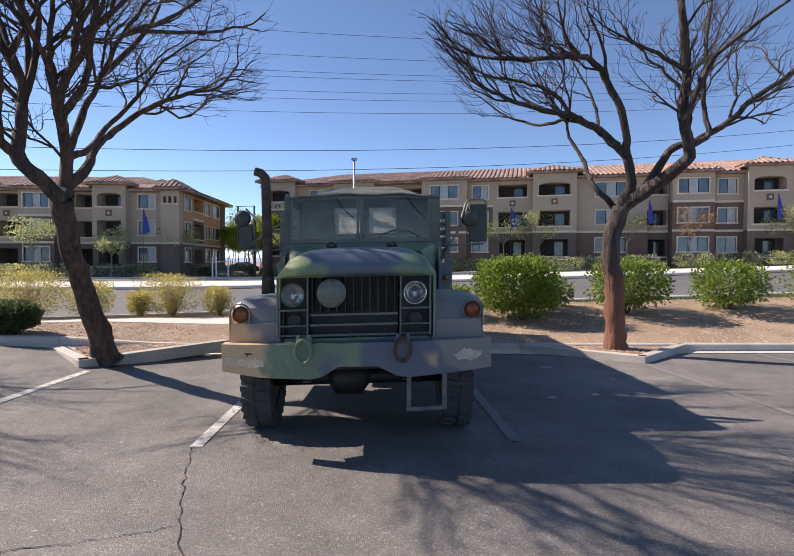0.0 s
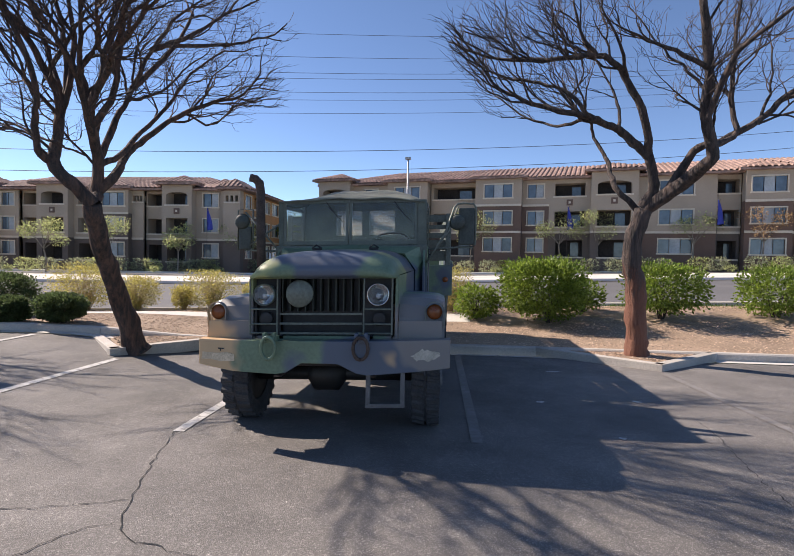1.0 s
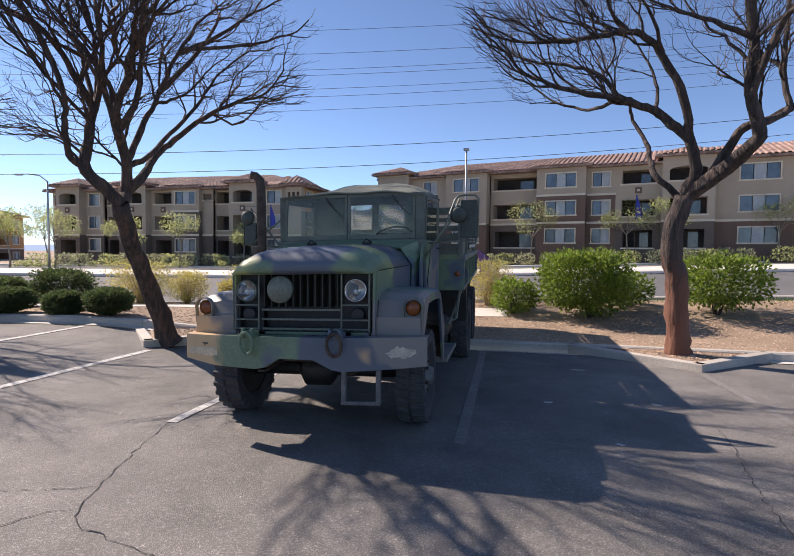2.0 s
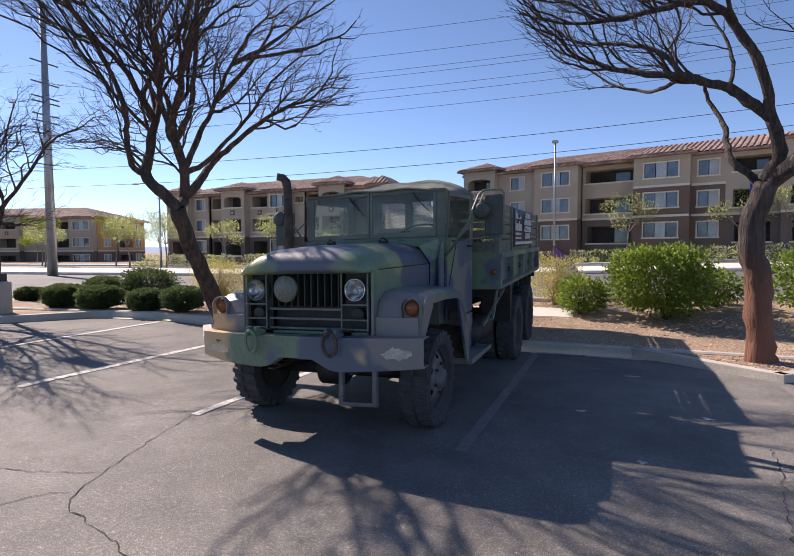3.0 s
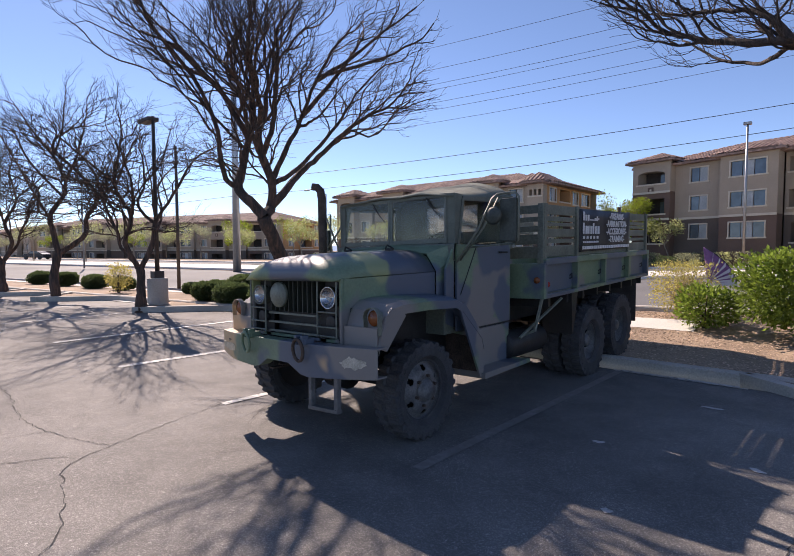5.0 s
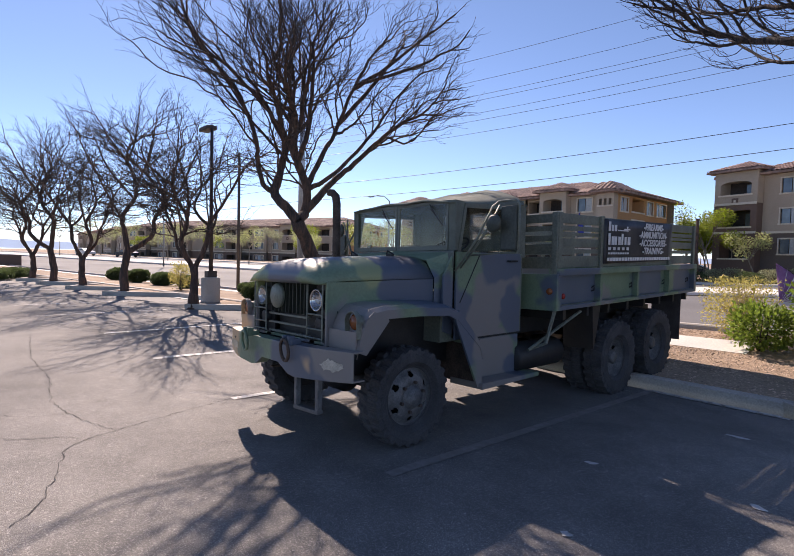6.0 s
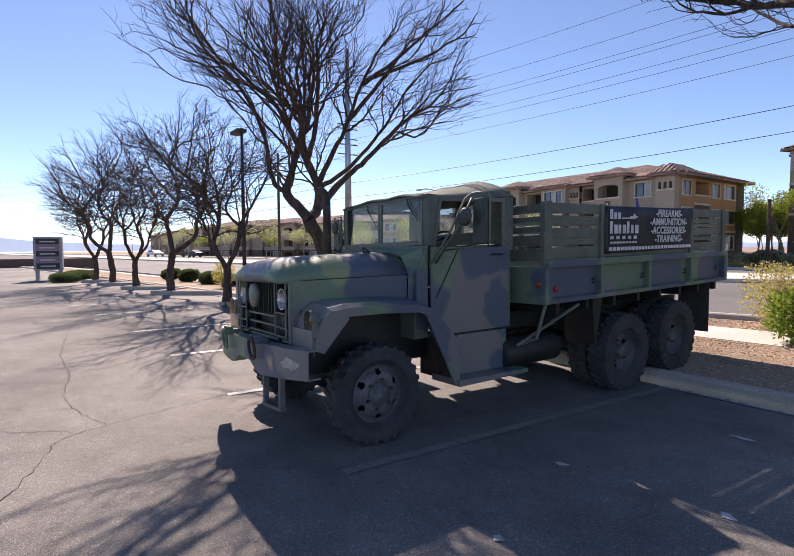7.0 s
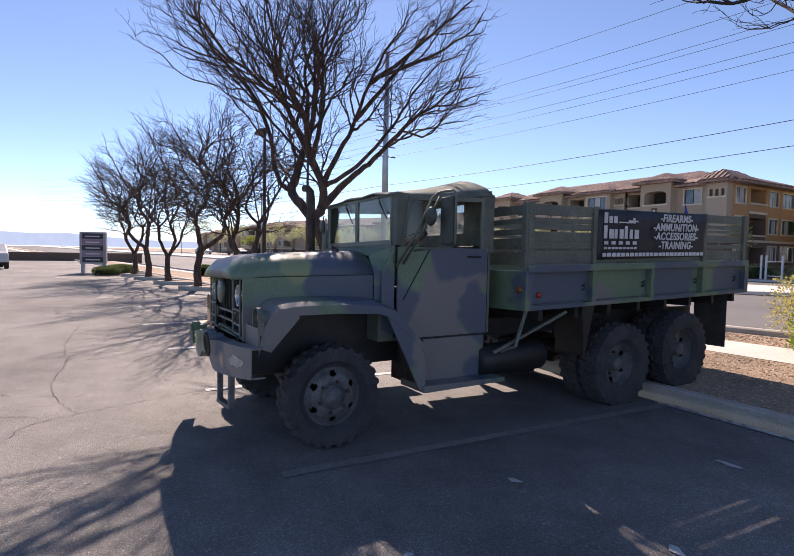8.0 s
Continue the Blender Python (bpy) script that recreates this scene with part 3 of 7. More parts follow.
def truck_front():
    # bumper: pressed channel, open behind, with the raised middle of its lower edge
    bm = bmesh.new()
    lower = [(1.11, 0.665), (0.42, 0.625), (0.33, 0.64), (0.17, 0.72), (-0.14, 0.725), (-0.27, 0.645), (-0.36, 0.63), (-0.75, 0.645), (-1.09, 0.69)]
    prism(bm, [(-1.09, 0.912), (1.11, 0.912)] + lower, "y", -0.02, -0.006, 0.005)
    prism(bm, [(-1.09, 0.898), (-1.09, 0.911), (1.11, 0.911), (1.11, 0.898)], "y", -0.007, 0.10)
    prism(bm, lower + [(x, z + 0.013) for x, z in reversed(lower)], "y", -0.007, 0.10)
    bumper = tpart("bumper", bowed(bm), CAMO, label="camouflage steel front bumper with chipped paint")
    bm = bmesh.new()
    rnd = random.Random(5)
    outline = [(0.905 + 0.115 * math.cos(a) * rnd.uniform(0.78, 1.12), 0.785 + 0.052 * math.sin(a) * rnd.uniform(0.62, 1.25)) for a in [k * math.pi / 15 for k in range(30)]]
    prism(bm, outline, "y", -0.0245, -0.019)
    tpart("bare_patch", bowed(bm), CHIP, bumper, "bare primer patch")
    bm = bmesh.new()
    prism(bm, [(-1.06, 0.735), (-1.05, 0.80), (-0.93, 0.795), (-0.80, 0.805), (-0.735, 0.79), (-0.73, 0.735), (-0.86, 0.725), (-0.97, 0.74)], "y", -0.0245, -0.019)
    tpart("primer_band", bowed(bm), TANPRIMER, bumper, "tan primer band")
    bm = bmesh.new()
    box(bm, -0.89, -0.83, -0.0245, -0.019, 0.832, 0.842)
    box(bm, -0.87, -0.862, -0.0245, -0.019, 0.815, 0.832)
    tpart("stencil_mark", bowed(bm), BLACK, bumper)
    # shackles
    for sx in (-0.41, 0.37):
        bm = bmesh.new()
        box(bm, sx - 0.06, sx + 0.06, -0.05, 0.06, 0.90, 0.955, 0.012)
        box(bm, sx - 0.055, sx - 0.025, -0.07, 0.0, 0.90, 0.985, 0.01)
        box(bm, sx + 0.025, sx + 0.055, -0.07, 0.0, 0.90, 0.985, 0.01)
        hook = tpart("shackle_bracket", bowed(bm), CAMO)
        bm = bmesh.new()
        ring = [(sx + 0.062 * math.sin(a), -0.075 - 0.01 * math.cos(a), 0.86 + 0.095 * math.cos(a)) for a in [k * math.pi / 8 - math.pi for k in range(17)]]
        tube(bm, ring, 0.015, 8)
        tpart("shackle", bowed(bm), RUST if sx > 0 else CAMO, hook, smooth=True)
    # grille shell and side plates
    bm = bmesh.new()
    box(bm, -0.655, -0.63, 0.03, 0.14, 0.90, 1.46, 0.006)
    box(bm, 0.63, 0.655, 0.03, 0.14, 0.90, 1.46, 0.006)
    box(bm, -0.63, 0.63, 0.05, 0.14, 1.43, 1.46)
    box(bm, -0.63, 0.63, 0.05, 0.14, 0.90, 0.925)
    shell = tpart("grille_shell", bm, CAMO)
    bm = bmesh.new()
    box(bm, -0.40, 0.34, 0.17, 0.19, 0.91, 1.44)
    tpart("radiator", bm, BLACK, label="black radiator core behind the grille")
    for k in range(11):
        bm = bmesh.new()
        x = -0.37 + k * 0.068
        box(bm, x - 0.006, x + 0.006, 0.06, 0.165, 1.14, 1.43)
        tpart("grille_slat", bm, SEAT, shell)
    for k in range(3):
        bm = bmesh.new()
        z = 1.12 - k * 0.085
        box(bm, -0.39, 0.34, 0.045, 0.075, z - 0.009, z + 0.009)
        tpart("grille_bar", bm, OLIVE, shell)
    # lamp housings and guards
    for sx in (-1, 1):
        c = -0.025 + sx * 0.505
        bm = bmesh.new()
        box(bm, c - 0.125, c + 0.125, 0.12, 0.14, 0.92, 1.44)
        back = tpart("lamp_panel", bm, BLACK)
        bm = bmesh.new()
        lathe(bm, [(0.12, 0.085), (0.02, 0.098), (0.0, 0.098), (0.0, 0.088), (0.03, 0.086)], (c, 0.03, 1.29), Vector((0, 1, 0)), 32)
        lamp_ob = tpart("headlamp", bm, CHROME if sx > 0 else OLIVE, smooth=True)
        bm = bmesh.new()
        lathe(bm, [(0.075, 0.001), (0.07, 0.03), (0.05, 0.06), (0.012, 0.086)], (c, 0.03, 1.29), Vector((0, 1, 0)), 32)
        tpart("reflector", bm, CHROME, lamp_ob, smooth=True)
        bm = bmesh.new()
        lathe(bm, [(0.012, 0.086), (-0.012, 0.06), (-0.02, 0.03), (-0.022, 0.001)], (c, 0.03, 1.29), Vector((0, 1, 0)), 32)
        lens = tpart("lens", bm, LAMPGLASS, lamp_ob, smooth=True)
        lens.visible_shadow = False
        bm = bmesh.new()
        tube(bm, [(c, 0.07, 1.27), (c, 0.03, 1.29)], [0.02, 0.012], 10)
        tpart("bulb", bm, WHITE, lamp_ob, smooth=True)
        bm = bmesh.new()
        lathe(bm, [(0.06, 0.055), (0.0, 0.062), (-0.005, 0.05), (0.0, 0.001)], (c + 0.01, 0.06, 1.075), Vector((0, 1, 0)), 24)
        tpart("blackout_lamp", bm, BLACK, back, "small dark blackout lamp", smooth=True)
        bm = bmesh.new()
        x0, x1 = c - 0.12 * 1.0, c + 0.125
        tube(bm, [(x0, 0.02, 0.94), (x0, 0.02, 1.43)], 0.008, 6)
        tube(bm, [(x1, 0.02, 0.94), (x1, 0.02, 1.43)], 0.008, 6)
        for z in (0.955, 1.035, 1.165):
            tube(bm, [(x0, 0.02, z), (x1, 0.02, z)], 0.008, 6)
        tpart("lamp_guard", bm, OLIVE, label="bent rod lamp guard")
    bm = bmesh.new()
    lathe(bm, [(0.02, 0.12), (0.0, 0.122), (-0.012, 0.115), (-0.016, 0.001)], (-0.21, 0.03, 1.30), Vector((0, 1, 0)), 36)
    tpart("round_cover", bm, OLIVE, label="round dull green disc on the grille", smooth=True)
    # hood
    bm = bmesh.new()
    rings = []
    for y, w, zt, zs in ((-0.03, 0.60, 1.437, 1.435), (-0.06, 0.61, 1.475, 1.436), (-0.05, 0.63, 1.545, 1.44), (0.02, 0.65, 1.62, 1.45), (0.2, 0.665, 1.665, 1.465), (0.5, 0.68, 1.685, 1.47), (0.9, 0.705, 1.70, 1.475), (1.25, 0.73, 1.715, 1.48)):
        r = []
        for k in range(17):
            a = k / 16 * 2 - 1
            e = 1 - abs(a) ** 5.5
            r.append((w * a * (1 - 0.04 * (1 - abs(a))), y, zs + (zt - zs) * (e ** 0.7) * (1 - 0.10 * a * a)))
        rings.append(r)
    loft(bm, rings)
    thicken(bm, 0.015)
    hood = tpart("hood", bm, CAMO, label="rounded camouflage hood", smooth=True)
    for sx in (-0.3, 0.31):
        bm = bmesh.new()
        box(bm, sx - 0.05, sx + 0.05, 1.02, 1.05, 1.70, 1.725, 0.006)
        tube(bm, [(sx - 0.05, 1.03, 1.72), (sx, 1.0, 1.755), (sx + 0.05, 1.03, 1.72)], 0.009, 6)
        tpart("hood_latch", bm, BLACK, hood)
    for sx in (-1, 1):
        bm = bmesh.new()
        rings = [[(sx * (0.655 + 0.075 * (y / 1.25)), y, z) for z in (1.20, 1.33, 1.45 + 0.018 * y)] for y in (0.06, 0.4, 0.8, 1.25)]
        loft(bm, rings)
        thicken(bm, 0.012)
        tpart("engine_side_panel", bm, CAMO, label="camouflage engine side panel")


def truck_fenders():
    for sx in (-1, 1):
        bm = bmesh.new()
        inner, outer = 0.66, 1.06
        prof = [(0.06, 0.90), (0.10, 1.06), (0.15, 1.17), (0.23, 1.235), (0.38, 1.255), (0.75, 1.255), (1.15, 1.235), (1.27, 1.19), (1.62, 0.84), (1.66, 0.72)]
        rings = []
        for i, (y, zz) in enumerate(prof):
            drop = 0.075 if 2 < i < 8 else 0.03
            rings.append([(sx * inner, y, zz + 0.03), (sx * (inner + 0.2), y, zz + 0.015), (sx * (outer - 0.06), y, zz), (sx * outer, y, zz - 0.03), (sx * outer, y, zz - drop - 0.03)])
        loft(bm, rings)
        thicken(bm, 0.012)
        fender = tpart("fender", bm, CAMO, label="broad flat-topped camouflage fender", smooth=False)
        bm = bmesh.new()
        prism(bm, [(0.06, 0.90), (0.16, 0.86), (0.40, 1.13), (0.36, 1.2), (0.23, 1.215), (0.15, 1.15), (0.10, 1.05)], "x", sx * 1.03, sx * 1.055)
        tpart("fender_edge", bm, CAMO, fender)
        bm = bmesh.new()
        prism(bm, [(1.22, 1.13), (1.30, 1.17), (1.66, 0.80), (1.66, 0.38), (1.60, 0.38)], "x", sx * 1.03, sx * 1.055)
        tpart("fender_skirt", bm, CAMO, fender)
        bm = bmesh.new()
        box(bm, min(sx * 0.66, sx * 1.04), max(sx * 0.66, sx * 1.04), 0.055, 0.072, 0.885, 1.06)
        tpart("fender_apron", bm, CAMO, fender)
        # turn lamp with its hoop guard
        bm = bmesh.new()
        lathe(bm, [(0.09, 0.05), (0.0, 0.07), (-0.005, 0.066)], (sx * 0.97, 0.10, 1.135), Vector((0, 1, 0)), 24)
        lamp_ob = tpart("turn_lamp", bm, OLIVE, smooth=True)
        bm = bmesh.new()
        lathe(bm, [(-0.004, 0.066), (-0.022, 0.05), (-0.03, 0.001)], (sx * 0.97, 0.10, 1.135), Vector((0, 1, 0)), 24)
        tpart("amber_lens", bm, AMBER, lamp_ob, "amber glass lens", smooth=True)
        bm = bmesh.new()
        hoop = [(sx * 0.97 + 0.088 * math.sin(a), 0.065, 1.14 + 0.088 * math.cos(a)) for a in [k * math.pi / 10 - math.pi * 0.62 for k in range(13)]]
        pts = [(hoop[0][0], 0.07, 1.0)] + hoop + [(hoop[-1][0], 0.07, 1.0)]
        v = []
        for p in pts:
            v.append([(p[0], p[1] - 0.012, p[2]), (p[0], p[1] + 0.035, p[2])])
        loft(bm, v)
        thicken(bm, 0.008)
        tpart("lamp_hoop", bm, OLIVE if sx > 0 else CAMO, lamp_ob)
        # inner wheel arch
        bm = bmesh.new()
        prism(bm, [(0.05, 0.6), (0.05, 1.2), (1.4, 1.2), (1.6, 0.85), (1.6, 0.6)], "x", sx * 0.60, sx * 0.615)
        tpart("inner_arch", bm, BLACK, fender)
        # splash plate behind the wheel
        bm = bmesh.new()
        box(bm, min(sx * 0.45, sx * 1.03), max(sx * 0.45, sx * 1.03), 1.63, 1.645, 0.39, 0.86, 0.004)
        tpart("wheel_well_plate", bm, RUST if sx > 0 else BLACK, fender, "dark plate closing the wheel well")


def cab_part(name, bm, mat, parent=None, label="", smooth=False):
    """A part of the cab: its sides stand 0.87 m from the middle."""
    for v in bm.verts:
        v.co.y += 0.075 * min(max((v.co.y - 1.6) / 0.9, 0), 1)
        if abs(v.co.x) > 0.865 and name != "running_board":
            v.co.x -= math.copysign(0.08, v.co.x)
    return tpart(name, bm, mat, parent, label, smooth)


def truck_cab():
    # cowl
    bm = bmesh.new()
    loft(bm, [[(-0.74, 1.25, 0.9), (-0.745, 1.25, 1.48), (-0.62, 1.25, 1.66), (0, 1.25, 1.715), (0.62, 1.25, 1.66), (0.745, 1.25, 1.48), (0.74, 1.25, 0.9)],
              [(-0.90, 1.42, 0.9), (-0.91, 1.42, 1.6), (-0.80, 1.42, 1.745), (0, 1.42, 1.765), (0.80, 1.42, 1.745), (0.91, 1.42, 1.6), (0.90, 1.42, 0.9)]])
    thicken(bm, 0.015)
    cab_part("cowl", bm, CAMO, label="camouflage cowl")
    bm = bmesh.new()
    box(bm, -0.88, 0.88, 1.40, 1.62, 1.58, 1.76, 0.02)
    dash = cab_part("dashboard", bm, OLIVE)
    # windscreen: two framed lights, leaning back a little
    frame = None
    for a, b in ((-0.79, -0.03), (-0.03, 0.75)):
        bm = bmesh.new()
        y0, y1, z0, z1, w = 1.44, 1.43, 1.765, 2.275, 0.035
        for q0, q1, r0, r1, d in ((a + 0.002, b - 0.002, z0, z0 + 0.05, 0.0), (a + 0.002, b - 0.002, z1 - w, z1, 0.0), (a + 0.004, a + w, z0 + 0.02, z1 - 0.01, 0.003), (b - w, b - 0.004, z0 + 0.02, z1 - 0.01, 0.003)):
            box(bm, q0, q1, 1.425 + d, 1.455 - d, r0, r1, 0.004)
        f = cab_part("windscreen_frame", bm, OLIVE)
        bm = bmesh.new()
        box(bm, a + w, b - w, 1.438, 1.442, z0 + 0.05, z1 - w)
        p = cab_part("windscreen_pane", bm, PANE, f, "dusty windscreen glass")
        p.visible_shadow = False
        bm = bmesh.new()
        px = a + (b - a) * 0.66
        tube(bm, [(px, 1.42, 2.25), (px + 0.1, 1.418, 2.12), (px + 0.13, 1.418, 2.08)], 0.006, 6)
        tube(bm, [(px + 0.02, 1.415, 2.2), (px + 0.2, 1.415, 2.02)], 0.005, 6)
        cab_part("wiper", bm, BLACK, f)
    # doors and lower cab sides
    for sx in (-1, 1):
        def face(outline, name, mat, x0=0.93, x1=0.95, parent=None, bevel=0.004, label=""):
            bm = bmesh.new()
            prism(bm, outline, "x", sx * x0, sx * x1, bevel)
            return cab_part(name, bm, mat, parent, label)
        face([(1.42, 0.9), (1.42, 1.76), (1.40, 1.70), (1.28, 1.5), (1.28, 0.95)], "cowl_side", CAMO, 0.90, 0.925)
        door = face([(1.44, 0.855), (1.44, 1.745), (2.47, 1.745), (2.47, 0.855)], "door", CAMO, 0.925, 0.95, label="camouflage cab door with a crossed brace line")
        bm = bmesh.new()
        for q, d in (([(1.47, 1.747), (1.555, 2.225), (1.595, 2.225), (1.51, 1.747)], 0.003), ([(2.39, 1.747), (2.39, 2.255), (2.427, 2.255), (2.427, 1.747)], 0.003), ([(1.56, 2.20), (1.56, 2.245), (2.43, 2.28), (2.43, 2.235)], 0.0)):
            prism(bm, q, "x", sx * (0.915 + d), sx * (0.94 - d))
        wf = cab_part("window_frame", bm, OLIVE, door)
        bm = bmesh.new()
        prism(bm, [(1.51, 1.75), (1.59, 2.21), (2.39, 2.245), (2.39, 1.75)], "x", sx * 0.926, sx * 0.929)
        p = cab_part("door_glass", bm, PANE, door, "dusty side window glass")
        p.visible_shadow = False
        bm = bmesh.new()
        tube(bm, [(sx * 0.955, 2.22, 1.66), (sx * 0.98, 2.24, 1.66), (sx * 0.98, 2.36, 1.66), (sx * 0.955, 2.38, 1.66)], 0.01, 6)
        cab_part("door_handle", bm, BLACK, door)
        bm = bmesh.new()
        tube(bm, [(sx * 0.953, 1.50, 1.23), (sx * 0.953, 1.78, 1.72)], 0.006, 6)
        cab_part("strap", bm, BLACK, door, "thin dark strap across the door")
        bm = bmesh.new()
        prism(bm, [(1.68, 0.835), (2.43, 0.835), (2.43, 0.41), (1.70, 0.41)], "x", sx * 0.94, sx * 0.965, 0.006)
        low = cab_part("lower_cab_side", bm, CAMO)
        bm = bmesh.new()
        prism(bm, [(1.62, 0.355), (2.55, 0.365), (2.55, 0.41), (1.62, 0.42)], "x", sx * 0.66, sx * 1.10, 0.006)
        cab_part("running_board", bm, CAMO, low)
        bm = bmesh.new()
        box(bm, min(sx * 0.92, sx * 0.94), max(sx * 0.92, sx * 0.94), 1.64, 2.47, 0.825, 0.862)
        cab_part("sill_seal", bm, BLACK, low)
    # floor, back wall with its window, seats, wheel
    bm = bmesh.new()
    box(bm, -0.92, 0.92, 1.42, 2.48, 0.84, 0.87)
    box(bm, -0.92, 0.92, 1.25, 1.42, 0.84, 1.2)
    cab_part("cab_floor", bm, OLIVE)
    bm = bmesh.new()
    for x0, x1, z0, z1 in ((-0.92, 0.92, 0.85, 1.93), (-0.92, -0.40, 1.93, 2.36), (0.40, 0.92, 1.93, 2.36), (-0.05, 0.05, 1.93, 2.36), (-0.4, 0.4, 2.26, 2.45)):
        box(bm, x0, x1, 2.50, 2.53, z0, z1)
    cab_part("cab_back", bm, CANVAS, label="green canvas cab back with twin windows")
    for s0, s1 in ((-0.40, -0.05), (0.05, 0.40)):
        bm = bmesh.new()
        box(bm, s0, s1, 2.508, 2.511, 1.93, 2.27)
        pane = cab_part("rear_window", bm, VINYL, label="hazy clear vinyl rear window")
        pane.visible_shadow = False
    for s0, s1 in ((-0.75, -0.1), (0.1, 0.75)):
        bm = bmesh.new()
        box(bm, s0, s1, 1.95, 2.4, 1.15, 1.30, 0.03)
        seat = cab_part("seat", bm, SEAT)
        bm = bmesh.new()
        box(bm, s0, s1, 2.36, 2.45, 1.28, 1.78, 0.03)
        cab_part("seat_back", bm, SEAT, seat)
    bm = bmesh.new()
    c = Vector((0.42, 1.78, 1.80))
    t = Vector((0, -0.55, 0.83))
    a, bq = Vector((1, 0, 0)), t.cross(Vector((1, 0, 0))).normalized()
    tube(bm, [c + (a * math.cos(k * math.pi / 14) + bq * math.sin(k * math.pi / 14)) * 0.23 for k in range(29)], 0.013, 8, False)
    for k in range(3):
        tube(bm, [c, c + (a * math.cos(k * 2.09 + 0.5) + bq * math.sin(k * 2.09 + 0.5)) * 0.23], 0.009, 6)
    tube(bm, [c, c + Vector((0, -0.35, -0.5))], 0.02, 8)
    cab_part("steering_wheel", bm, BLACK, smooth=True)
    # canvas roof with a hump behind
    bm = bmesh.new()
    rings = []
    for y, zt, zs, w in ((1.39, 2.285, 2.25, 0.80), (1.43, 2.305, 2.245, 0.84), (1.7, 2.345, 2.245, 0.85), (2.05, 2.41, 2.265, 0.862), (2.34, 2.485, 2.29, 0.863), (2.5, 2.53, 2.30, 0.863), (2.555, 2.52, 2.29, 0.863), (2.565, 2.36, 2.28, 0.86)):
        r = []
        for k in range(13):
            q = k / 12 * 2 - 1
            e = 1 - abs(q) ** 4
            r.append((w * q, y, zs + (zt - zs) * e + 0.008 * math.sin(q * 9 + y * 7)))
        rings.append(r)
    loft(bm, rings)
    thicken(bm, 0.012)
    cab_part("canvas_roof", bm, CANVAS, label="weathered green canvas cab roof", smooth=True)
    for sx in (-1, 1):
        bm = bmesh.new()
        prism(bm, [(2.40, 1.74), (2.40, 2.32), (2.56, 2.32), (2.56, 1.70)], "x", sx * 0.91, sx * 0.93)
        cab_part("canvas_quarter", bm, CANVAS)
        bm = bmesh.new()
        prism(bm, [(1.44, 1.76), (1.43, 2.27), (1.57, 2.26), (1.48, 1.76)], "x", sx * 0.75 if sx > 0 else sx * 0.79, sx * 0.845)
        cab_part("windscreen_post", bm, CANVAS)


